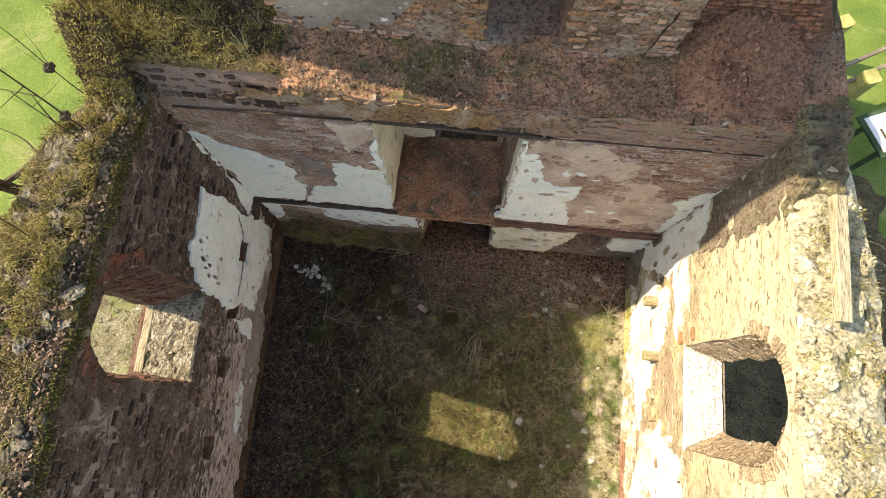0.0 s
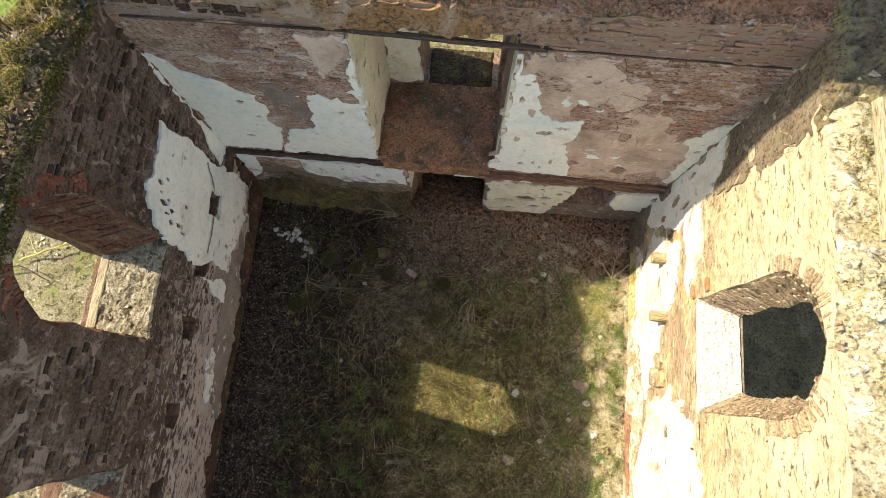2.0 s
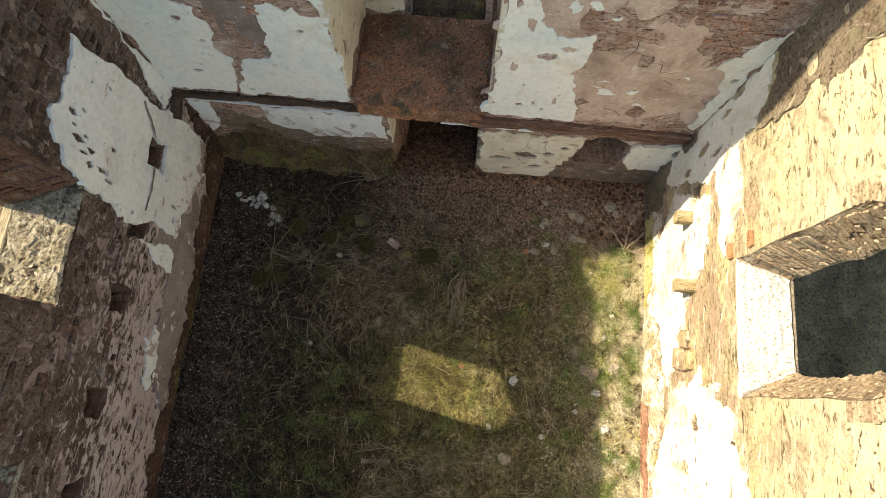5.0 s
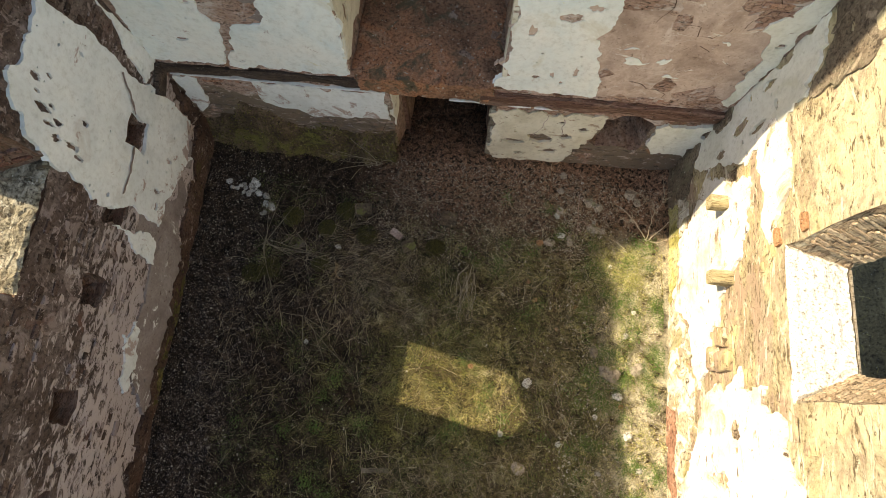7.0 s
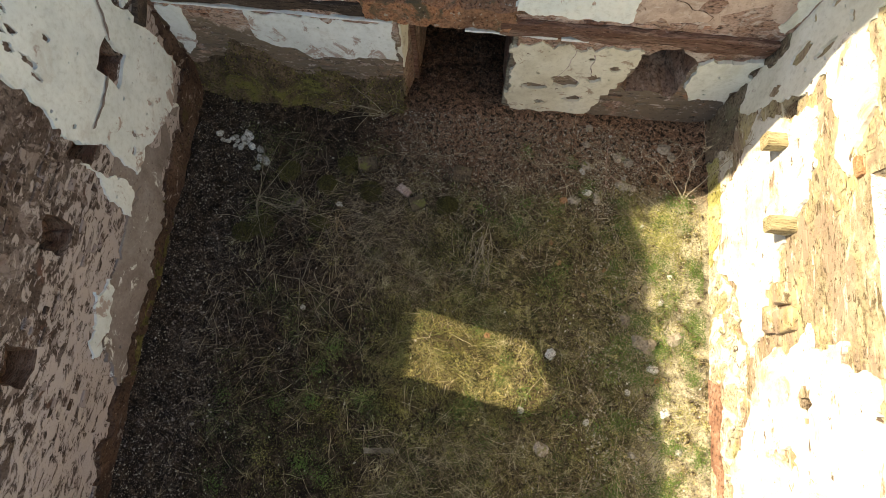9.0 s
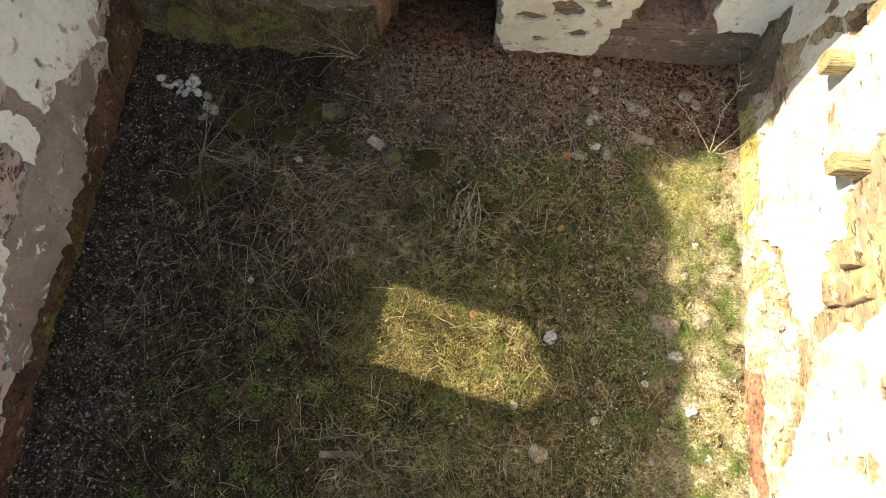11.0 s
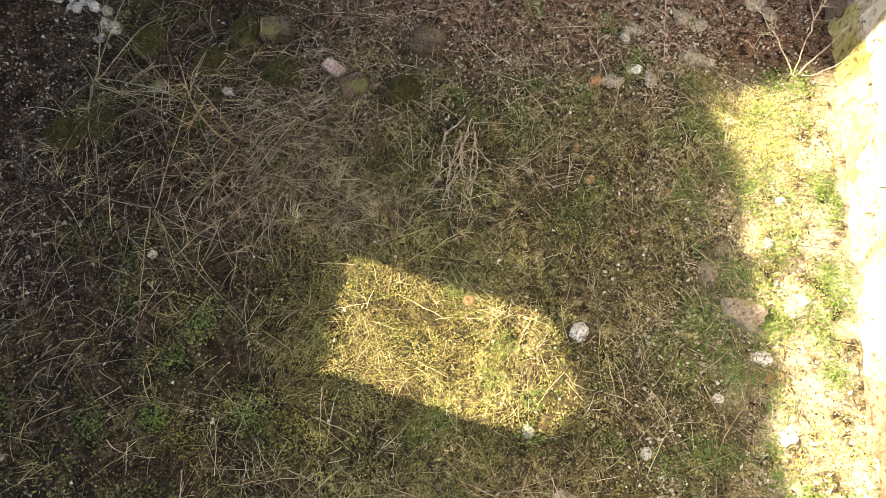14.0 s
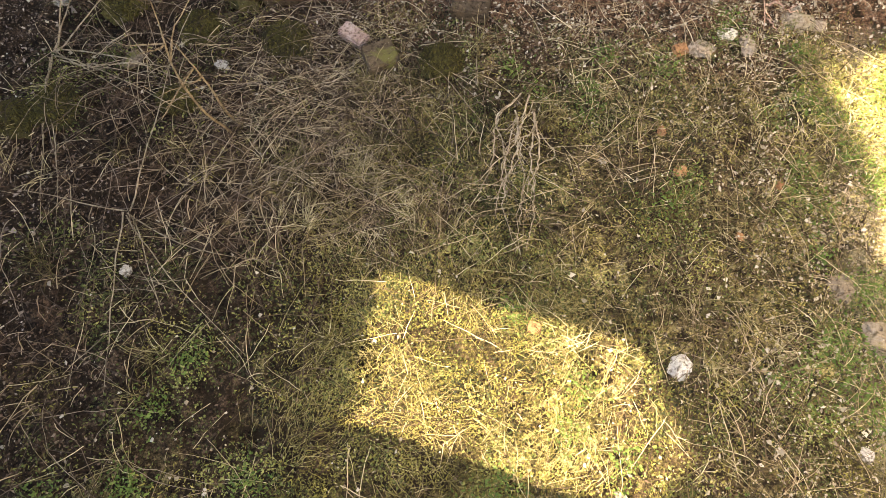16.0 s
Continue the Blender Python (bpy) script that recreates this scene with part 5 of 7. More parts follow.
# brick arches and jambs
def reveal_bricks(body, fr, front, d0, back, d1, first, last, material, seed, thick=0.075, proud=0.03, miss=0.12):
    """Thin courses that line an opening's jambs and arch, each brick laid into the depth of the wall."""
    rnd = random.Random(seed)
    kinds = [stone_mesh("brick", material, seed * 9 + i, 0.93) for i in range(6)]
    left = 0.0
    mid = fr.at(sum(q[0] for q in front) / len(front), sum(q[1] for q in front) / len(front), (d0 + d1) / 2)
    for i in range(first, last):
        run = math.dist(front[i], front[i + 1])
        s = left
        while s < run:
            q = s / run
            h = thick * rnd.uniform(0.7, 1.25)
            s += h
            a = fr.at(*[c + (e - c) * q for c, e in zip(front[i], front[i + 1])], d0)
            b = fr.at(*[c + (e - c) * q for c, e in zip(back[i], back[i + 1])], d1)
            ahead = (b - a).normalized()
            along = fr.at(*front[i + 1]) - fr.at(*front[i])
            along = (along - ahead * along.dot(ahead)).normalized()
            out = along.cross(ahead)
            if out.dot(a - mid) < 0:
                along, out = -along, -out
            turn = Matrix((ahead, out, along)).transposed().to_4x4()
            k = rnd.uniform(0.0, 0.1)
            whole = (b - a).length
            while k < whole - 0.08:
                w = min(rnd.uniform(0.14, 0.34), whole - k)
                if rnd.random() > miss:
                    ob = new("brick", rnd.choice(kinds))
                    ob.parent = body
                    ob.matrix_local = Matrix.Translation(a + ahead * (k + w / 2) - out * rnd.uniform(-0.012, 0.012)) @ turn @ Matrix.Rotation(rnd.uniform(-0.08, 0.08), 4, "Y") @ Matrix.Diagonal((w - 0.012, proud * rnd.uniform(0.7, 1.7), h - 0.01, 1))
                k += w
        left = s - run


M["soffit_brick"] = surface("worn_brown_reveal_brick", ((0.1, (0.36, 0.265, 0.18)), (0.5, (0.44, 0.34, 0.24)), (0.8, (0.50, 0.41, 0.30)), (0.95, (0.46, 0.31, 0.19))), 6.0, 30, GRIT, bump=0.7, relief=0.015, pieces="object")
reveal_bricks(wall_right, RIGHT, win_r[0][0], 0.0, win_r[1][0], 0.58, 1, 26, M["soffit_brick"], 15, 0.06, 0.022, 0.06)
reveal_bricks(wall_left, LEFT, win_l[0][0], 0.0, win_l[1][0], 0.80, 1, 26, M["dark_brick"], 16, 0.085, 0.03, 0.2)
reveal_bricks(wall_left, LEFT, win_l2[0][0], 0.0, win_l2[1][0], 0.80, 1, 10, M["dark_brick"], 17, 0.085, 0.03, 0.2)
ring_bricks(wall_right, RIGHT, win_r[0][0][7:21], M["pale_brick"], -0.005, 0.2, 0.05, 0.02, 5, 0.15)
ring_bricks(wall_left, LEFT, win_l[0][0][6:20], M["dark_brick"], 0.0, 0.22, 0.06, 0.02, 6, 0.35)
ring_bricks(wall_left, LEFT, win_l2[0][0][6:20], M["dark_brick"], 0.0, 0.22, 0.06, 0.02, 7, 0.35)
for side, u in ((0, 4.14), (1, 5.36)):
    for i in range(22):
        if (i * 7 + side * 5) % 11 < 3 + 4 * side:
            continue
        ob = new("brick", stone_mesh("brick", M["brick"], 70 + side * 3 + i % 3))
        ob.parent = wall_upper
        ob.matrix_local = Matrix.Translation(UPPER.at(u + (0.06 if i % 2 else -0.03) * (1 - 2 * side), 6.36 + i * 0.085, -0.01)) @ Matrix.Diagonal((0.25, 0.04, 0.073, 1))
for u, z in ((2.12, 3.35), (2.15, 2.9)):
    ob = new("brick", stone_mesh("brick", M["brick"], 77))
    ob.parent = wall_right
    ob.matrix_local = Matrix.Translation(RIGHT.at(u, z, -0.02)) @ Matrix((RIGHT.u, RIGHT.n, (0, 0, 1))).transposed().to_4x4() @ Matrix.Diagonal((0.24, 0.05, 0.09, 1))

flake(wall_left, LEFT, [(0.02, 1.5), (0.3, 1.2), (0.36, 0.7), (1.2, 0.42), (2.1, 0.36), (2.5, 0.30), (3.4, 0.26), (4.8, 0.32), (6.0, 0.36), (7.5, 0.3), (7.5, -0.1), (0.02, -0.1)], M["foot_rot"], 0.05, 0.12, name="rotten_foot", label="red-brown rotten and mossy foot of the wall")

# ---- what grows and lies on the floor ----
GX, GY = np.linspace(-0.35, 8.55, nx + 1), np.linspace(2.1, -9.9, ny + 1)
GZ = np.array([p.co.z for p in floor.data.vertices]).reshape(ny + 1, nx + 1)


def floor_z(x, y):
    i = np.clip((np.asarray(x) + 0.35) / 8.9 * nx, 0, nx - 1.001)
    j = np.clip((2.1 - np.asarray(y)) / 12.0 * ny, 0, ny - 1.001)
    a, b = i.astype(int), j.astype(int)
    p, q = i - a, j - b
    return (GZ[b, a] * (1 - p) + GZ[b, a + 1] * p) * (1 - q) + (GZ[b + 1, a] * (1 - p) + GZ[b + 1, a + 1] * p) * q


def bulk(name, verts, faces, material):
    """A mesh from arrays: corners (n, 3) and faces (m, k)."""
    me = bpy.data.meshes.new(name)
    k = faces.shape[1]
    me.vertices.add(len(verts))
    me.vertices.foreach_set("co", np.ascontiguousarray(verts, dtype=np.float32).ravel())
    me.loops.add(faces.size)
    me.loops.foreach_set("vertex_index", np.ascontiguousarray(faces, dtype=np.int32).ravel())
    me.polygons.add(len(faces))
    me.polygons.foreach_set("loop_start", np.arange(0, faces.size, k, dtype=np.int32))
    me.update(calc_edges=True)
    me.materials.append(material)
    return me


def strands(rng, x, y, z, length, width, rise, lean=0.0, heading=None, segs=5, curl=0.5, kink=0.0):
    """Thin round stems that arch over the ground: corners and faces."""
    n = len(x)
    head = rng.uniform(0, 2 * np.pi, n) if heading is None else heading
    bend = rng.normal(0, curl, n)
    rows = []
    px, py = np.array(x, float), np.array(y, float)
    for s in np.linspace(0, 1, segs + 1):
        a = head + bend * 1.8 * s + kink * rng.normal(0, 1, n)
        if s > 0:
            px = px + np.cos(a) * length / segs * (1 - lean)
            py = py + np.sin(a) * length / segs * (1 - lean)
        pz = z + rise * 4 * s * (1 - 0.75 * s) * 0.5 + length * lean * s
        r = width * (1 - 0.65 * s) * 0.5
        side = np.stack([-np.sin(a), np.cos(a), np.zeros(n)], 1)
        up = np.tile([0, 0, 1.0], (n, 1))
        c = np.stack([px, py, pz], 1)
        rows.append(np.stack([c + side * r[:, None], c - side * r[:, None] * 0.5 + up * r[:, None] * 0.87, c - side * r[:, None] * 0.5 - up * r[:, None] * 0.87], 1))
    v = np.stack(rows, 1).reshape(n, -1, 3)
    k = v.shape[1]
    f = np.array([(i * 3 + j, i * 3 + (j + 1) % 3, (i + 1) * 3 + (j + 1) % 3, (i + 1) * 3 + j) for i in range(segs) for j in range(3)])
    return v.reshape(-1, 3), (f[None] + (np.arange(n) * k)[:, None, None]).reshape(-1, 4)


def leaves(rng, x, y, z, size, tilt=0.5, slim=0.6):
    """Small folded leaves, chips or blades as lozenges with a raised rib."""
    n = len(x)
    a = rng.uniform(0, 2 * np.pi, n)
    d = np.stack([np.cos(a), np.sin(a), rng.uniform(-tilt, tilt, n)], 1) * size[:, None] * 0.5
    s = np.stack([-np.sin(a), np.cos(a), rng.uniform(-tilt, tilt, n)], 1) * size[:, None] * 0.5 * slim
    c = np.stack([x, y, z], 1)
    lift = np.zeros_like(c)
    lift[:, 2] = size * 0.12
    q = rng.uniform(0.45, 1.15, (4, n, 1))
    v = np.stack([c - d * q[0], c + s * q[1] + d * (q[3] - 0.8) - lift, c + d * q[2], c - s * q[3] + d * (q[0] - 0.8) - lift, c + lift], 1).reshape(-1, 3)
    f = np.array([(0, 1, 4), (1, 2, 4), (2, 3, 4), (3, 0, 4)])
    return v, (f[None] + (np.arange(n) * 5)[:, None, None]).reshape(-1, 3)


def blades(rng, x, y, z, size, tilt=1.0, slim=0.3):
    """Tiny pointed blades, two triangles each."""
    n = len(x)
    a = rng.uniform(0, 2 * np.pi, n)
    d = np.stack([np.cos(a), np.sin(a), rng.uniform(-0.2, tilt, n)], 1) * size[:, None] * 0.5
    s = np.stack([-np.sin(a), np.cos(a), rng.uniform(-0.5, 0.5, n)], 1) * size[:, None] * 0.5 * slim
    c = np.stack([x, y, z], 1)
    v = np.stack([c - d, c + s, c + d, c - s], 1).reshape(-1, 3)
    f = np.array([(0, 1, 2, 3)])
    return v, (f[None] + (np.arange(n) * 4)[:, None, None]).reshape(-1, 4)


def stuff(name, label, category, data, material):
    return tagged(new(name, bulk(name, *data, material)), label, category, kind="stuff")


def spread(rng, n, boxes):
    """Points in boxes (x0, x1, y0, y1, share)."""
    w = np.array([b[4] for b in boxes], float)
    pick = rng.choice(len(boxes), n, p=w / w.sum())
    b = np.array([q[:4] for q in boxes])[pick]
    return rng.uniform(b[:, 0], b[:, 1]), rng.uniform(b[:, 2], b[:, 3])


def clumped(rng, n, centres, radius, boxes):
    """Points that gather round random centres in the boxes."""
    cx, cy = spread(rng, centres, boxes)
    k = rng.integers(0, centres, n)
    return cx[k] + rng.normal(0, radius, n), cy[k] + rng.normal(0, radius, n)


PLAIN = ((0.2, (0.8, 0.8, 0.8)), (0.7, (1, 1, 1)))
M["straw"] = surface("dead_grass", ((0.2, (0.045, 0.030, 0.020)), (0.48, (0.20, 0.145, 0.095)), (0.66, (0.52, 0.41, 0.27)), (0.8, (0.74, 0.63, 0.45))), 3, 40, PLAIN, bump=0.0, pieces="island", rough=0.8)
M["bramble"] = surface("dead_purple_stems", ((0.2, (0.03, 0.021, 0.017)), (0.5, (0.115, 0.082, 0.065)), (0.8, (0.42, 0.34, 0.27))), 3, 40, PLAIN, bump=0.0, pieces="island", rough=0.75)
M["litter"] = surface("leaf_litter", ((0.2, (0.018, 0.012, 0.009)), (0.5, (0.055, 0.036, 0.025)), (0.72, (0.15, 0.10, 0.072)), (0.84, (0.30, 0.235, 0.185))), 3, 40, PLAIN, bump=0.0, pieces="island")
M["moss"] = surface("olive_and_yellow_moss", ((0.12, (0.032, 0.025, 0.011)), (0.35, (0.085, 0.07, 0.026)), (0.55, (0.17, 0.155, 0.046)), (0.75, (0.31, 0.28, 0.085)), (0.92, (0.54, 0.48, 0.19))), 3.2, 40, PLAIN, bump=0.0, pieces="island", own_share=0.45)
M["cover"] = surface("dark_leafy_cover", ((0.12, (0.012, 0.014, 0.005)), (0.4, (0.05, 0.058, 0.018)), (0.65, (0.12, 0.145, 0.04)), (0.9, (0.34, 0.34, 0.12))), 2.6, 40, PLAIN, bump=0.0, pieces="island", rough=0.6, own_share=0.45)
M["weed"] = surface("fresh_green_weeds", ((0.1, (0.05, 0.095, 0.018)), (0.5, (0.10, 0.165, 0.035)), (0.9, (0.19, 0.26, 0.07))), 2.0, 40, PLAIN, bump=0.0, pieces="island", rough=0.6)
M["grey_chips"] = surface("grey_lime_chips", ((0.2, (0.045, 0.033, 0.028)), (0.5, (0.15, 0.115, 0.10)), (0.8, (0.32, 0.26, 0.23))), 3, 40, PLAIN, bump=0.0, pieces="island")
M["bank_moss"] = surface("dark_bank_moss", ((0.15, (0.03, 0.025, 0.010)), (0.5, (0.105, 0.092, 0.028)), (0.75, (0.24, 0.215, 0.055)), (0.9, (0.46, 0.40, 0.20))), 2.0, 40, PLAIN, bump=0.0, pieces="island")
M["chips"] = surface("lime_chips", ((0.1, (0.20, 0.155, 0.115)), (0.55, (0.42, 0.36, 0.285)), (0.95, (0.76, 0.71, 0.62))), 3, 40, PLAIN, bump=0.0, pieces="island")
M["bright_moss"] = surface("bright_yellow_moss", ((0.15, (0.14, 0.145, 0.045)), (0.5, (0.33, 0.32, 0.10)), (0.85, (0.62, 0.57, 0.25))), 3.0, 40, PLAIN, bump=0.0, pieces="island")
M["stone_moss"] = surface("dark_olive_moss", ((0.15, (0.022, 0.019, 0.008)), (0.5, (0.062, 0.054, 0.018)), (0.8, (0.13, 0.115, 0.032)), (0.95, (0.28, 0.23, 0.12))), 3.0, 40, PLAIN, bump=0.0, pieces="island")
M["pale_chips"] = surface("white_lime_crumbs", ((0.1, (0.28, 0.235, 0.175)), (0.5, (0.48, 0.43, 0.35)), (0.9, (0.74, 0.69, 0.60))), 3, 40, PLAIN, bump=0.0, pieces="island")
M["white_rock"] = surface("white_lime_stone", ((0.3, (0.42, 0.40, 0.36)), (0.5, (0.62, 0.60, 0.56)), (0.7, (0.74, 0.73, 0.70))), 7, 50, GRIT, bump=0.9, relief=0.02, pieces="object", spots=((0.16, 0.14, 0.12), 24, 0.56, 0.63))
M["grey_rock"] = surface("grey_brown_stone", ((0.2, (0.20, 0.165, 0.13)), (0.5, (0.32, 0.28, 0.22)), (0.8, (0.42, 0.35, 0.29))), 7, 40, GRIT, bump=0.5, relief=0.01, pieces="object", stain=((0.14, 0.14, 0.04), 5, 0.55, 0.66))
M["moss_rock"] = surface("mossy_dark_stone", ((0.2, (0.05, 0.042, 0.025)), (0.5, (0.08, 0.07, 0.028)), (0.8, (0.11, 0.10, 0.03))), 9, 50, GRIT, bump=0.6, relief=0.02, pieces="object")
M["dark_block"] = surface("dark_brown_block", ((0.3, (0.06, 0.045, 0.032)), (0.5, (0.10, 0.075, 0.052)), (0.7, (0.16, 0.125, 0.085))), 6, 40, GRIT, bump=0.6, relief=0.015, stain=((0.12, 0.12, 0.04), 5, 0.54, 0.62))
M["pink_brick"] = surface("dusty_pink_brick", ((0.3, (0.36, 0.24, 0.21)), (0.5, (0.45, 0.33, 0.29)), (0.7, (0.52, 0.42, 0.38))), 7, 40, GRIT, bump=0.4, relief=0.01)
M["pale_twig"] = surface("pale_dry_twig", ((0.3, (0.32, 0.26, 0.18)), (0.5, (0.45, 0.38, 0.28)), (0.7, (0.60, 0.53, 0.41))), 6, 40, GRIT, bump=0.3, relief=0.004)
M["pink_twig"] = surface("pink_bare_twig", ((0.3, (0.40, 0.25, 0.20)), (0.5, (0.55, 0.38, 0.31)), (0.7, (0.70, 0.54, 0.46))), 6, 40, GRIT, bump=0.3, relief=0.004)
M["cane"] = surface("brown_cane", ((0.3, (0.22, 0.18, 0.13)), (0.5, (0.34, 0.29, 0.21)), (0.7, (0.46, 0.40, 0.30))), 6, 40, GRIT, bump=0.3, relief=0.004)
M["dark_cane"] = surface("dark_brown_cane", ((0.3, (0.05, 0.036, 0.026)), (0.5, (0.09, 0.066, 0.048)), (0.7, (0.16, 0.12, 0.09))), 6, 40, GRIT, bump=0.3, relief=0.004)
M["twig"] = surface("grey_brown_twig", ((0.3, (0.15, 0.11, 0.07)), (0.5, (0.25, 0.19, 0.12)), (0.7, (0.36, 0.29, 0.19))), 6, 40, GRIT, bump=0.3, relief=0.004)

M["matted"] = surface("matted_yellow_straw", ((0.15, (0.16, 0.125, 0.045)), (0.5, (0.36, 0.30, 0.12)), (0.85, (0.62, 0.54, 0.29))), 3, 40, PLAIN, bump=0.0, pieces="island", rough=0.8)
M["pale_litter"] = surface("bleached_litter", ((0.15, (0.12, 0.09, 0.055)), (0.5, (0.36, 0.295, 0.19)), (0.85, (0.66, 0.58, 0.44))), 3, 40, PLAIN, bump=0.0, pieces="island", rough=0.8)
M["tussock"] = surface("olive_and_straw_grass", ((0.12, (0.035, 0.028, 0.012)), (0.4, (0.12, 0.105, 0.042)), (0.65, (0.34, 0.29, 0.15)), (0.9, (0.76, 0.68, 0.46))), 2.2, 40, PLAIN, bump=0.0, pieces="island", rough=0.8, own_share=0.5)

rng = np.random.default_rng(11)


def lay(x, y, loose):
    """The way in which stems have fallen: alike in each spot, turning from spot to spot."""
    a = np.array([7.0 * wob(float(p), float(q), 0.3, 1.1) for p, q in zip(x, y)])
    return 0.45 * a - 1.7 + rng.normal(0, loose, len(a))


IN = (0.15, 8.0, -7.2, -0.1, 1)
# tussocks: bunches of thin stems that lean out from one foot
n = 5000
cx, cy = spread(rng, 260, [(3.6, 7.2, -6.8, -1.4, 2.4), (0.8, 3.4, -6.8, -1.2, 0.5), (3.2, 4.2, -3.3, -1.9, 0.5)])
k = rng.integers(0, 260, n)
x, y = cx[k] + rng.normal(0, 0.035, n), cy[k] + rng.normal(0, 0.035, n)
x, y = np.clip(x, 0.15, 7.95), np.minimum(y, -0.1)
stuff("grass_tussocks", "bunches of dry and olive grass on the floor", "grass", strands(rng, x, y, floor_z(x, y), rng.uniform(0.08, 0.3, n), rng.uniform(0.004, 0.0075, n), rng.uniform(0.02, 0.12, n), lean=0.3, segs=3, curl=0.3), M["tussock"])
# dead grass all over, denser in swathes
x, y = clumped(rng, 10000, 600, 0.17, [(0.9, 3.4, -6.4, -0.8, 0.25), (3.4, 5.2, -6.8, -0.6, 0.7), (5.2, 7.4, -6.8, -0.6, 1.0), (2.6, 4.1, -3.4, -1.6, 0.5)])
x = np.clip(x, 0.15, 7.95)
y = np.minimum(y, -0.05)
thin = (x > 3.4) & (x < 5.3) & (y > -4.9) & (y < -3.2) & (rng.random(10000) < 0.8)
y = np.where(thin, y - 1.9, y)
stuff("dead_grass", "dry straw-coloured grass stems lying over the floor", "dead grass", strands(rng, x, y, floor_z(x, y) + 0.005, 0.06 + 0.46 * rng.random(10000) ** 2, rng.uniform(0.0035, 0.0075, 10000), rng.uniform(0.005, 0.10, 10000), heading=lay(x, y, 1.3), curl=0.16, segs=5, kink=0.09), M["straw"])
n = 650
x, y = clumped(rng, n, 50, 0.3, [(1.8, 4.2, -3.0, -1.0, 3), (0.8, 3.2, -5.0, -1.6, 1)])
x = np.clip(x, 0.2, 7.9)
y = np.minimum(y, -0.1)
stuff("bramble_stems", "tangled dead purplish bramble stems", "dead stems", strands(rng, x, y, floor_z(x, y) + 0.01, rng.uniform(0.25, 0.8, n), rng.uniform(0.0035, 0.0075, n), rng.uniform(0.04, 0.24, n), segs=8, heading=lay(x, y, 1.3), curl=0.22, kink=0.10), M["bramble"])
n = 60000
x, y = spread(rng, n, [IN + (), (0.1, 2.6, -7.0, -0.1, 1.3), (2.5, 5.8, -2.2, 1.6, 0.6)])
stuff("leaf_litter", "brown leaf litter and crumbs on the earth", "leaf litter", leaves(rng, x, y, floor_z(x, y) + rng.uniform(0.002, 0.02, n), 0.008 + 0.034 * rng.random(n) ** 2), M["litter"])
n = 130000
x, y = clumped(rng, n, 800, 0.11, [(3.6, 7.0, -6.8, -1.9, 3), (3.4, 5.3, -4.8, -3.2, 0.7), (1.9, 4.0, -6.8, -3.4, 0.5), (2.5, 4.0, -3.0, -1.2, 0.2), (6.7, 8.0, -2.6, -1.3, 0.25), (6.7, 8.0, -6.5, -2.6, 0.12)])
x = np.clip(x, 0.1, 8.0)
y = np.minimum(y, -0.3)
stuff("moss", "yellow-green moss and short grass", "moss", blades(rng, x, y, floor_z(x, y) + rng.uniform(0.002, 0.024, n), 0.008 + 0.022 * rng.random(n) ** 1.5, tilt=1.3, slim=0.36), M["moss"])
n = 9000
x, y = clumped(rng, n, 90, 0.11, [(6.9, 7.7, -2.2, -1.6, 1.2), (7.2, 7.9, -6.4, -2.2, 0.8)])
x, y = np.clip(x, 6.6, 7.98), np.minimum(y, -0.3)
stuff("bright_moss", "bright yellow-green moss along the sunlit strip", "moss", blades(rng, x, y, floor_z(x, y) + rng.uniform(0.005, 0.03, n), 0.01 + 0.022 * rng.random(n), tilt=1.2, slim=0.4), M["bright_moss"])
n = 60000
x, y = clumped(rng, n, 420, 0.1, [(3.9, 7.0, -6.6, -1.4, 3), (1.2, 3.9, -6.6, -3.2, 1.2), (0.9, 3.2, -2.6, -0.8, 0.5)])
x = np.clip(x, 0.1, 8.0)
y = np.minimum(y, -0.2)
stuff("ground_cover", "low dark green leafy ground cover", "ground cover", leaves(rng, x, y, floor_z(x, y) + rng.uniform(0.004, 0.035, n), rng.uniform(0.009, 0.028, n), tilt=0.9, slim=0.7), M["cover"])
n = 20000
x, y = clumped(rng, n, 150, 0.07, [(6.7, 8.0, -6.6, -2.4, 2.3), (6.8, 7.9, -2.4, -1.3, 0.6), (4.6, 7.0, -6.8, -0.8, 0.8), (0.6, 3.4, -6.8, -4.0, 0.35)])
x = np.clip(x, 0.1, 8.0)
y = np.minimum(y, -0.1)
stuff("weeds", "small fresh green weeds in tufts", "weeds", leaves(rng, x, y, floor_z(x, y) + rng.uniform(0.01, 0.07, n), rng.uniform(0.012, 0.034, n), tilt=0.8, slim=0.6), M["weed"])
n = 15000
x, y = spread(rng, n, [(5.9, 7.3, -6.8, -1.0, 4.0), (5.2, 7.3, -6.8, -0.3, 3.2), (3.4, 5.2, -6.8, -0.3, 0.8), (0.4, 3.2, -6.8, -0.6, 0.35), (3.4, 7.0, -2.0, -0.2, 1.1)])
stuff("pale_litter", "bleached leaf and stem scraps over the floor", "leaf litter", leaves(rng, x, y, floor_z(x, y) + rng.uniform(0.012, 0.035, n), 0.008 + 0.024 * rng.random(n) ** 2, tilt=0.7, slim=0.5), M["pale_litter"])
n = 20000
x, y = spread(rng, n, [(3.3, 7.2, -1.7, -0.2, 2.0), (0.12, 1.2, -7.0, -0.3, 1.6), (6.4, 8.0, -6.8, -0.4, 5), IN[:4] + (1.3,), (2.8, 6.8, -2.2, -0.2, 2.2)])
stuff("lime_chips", "scattered pale crumbs of lime and plaster", "rubble chips", leaves(rng, x, y, floor_z(x, y) + rng.uniform(0.004, 0.02, n), 0.008 + 0.035 * rng.random(n) ** 2, tilt=0.7, slim=0.75), M["chips"])

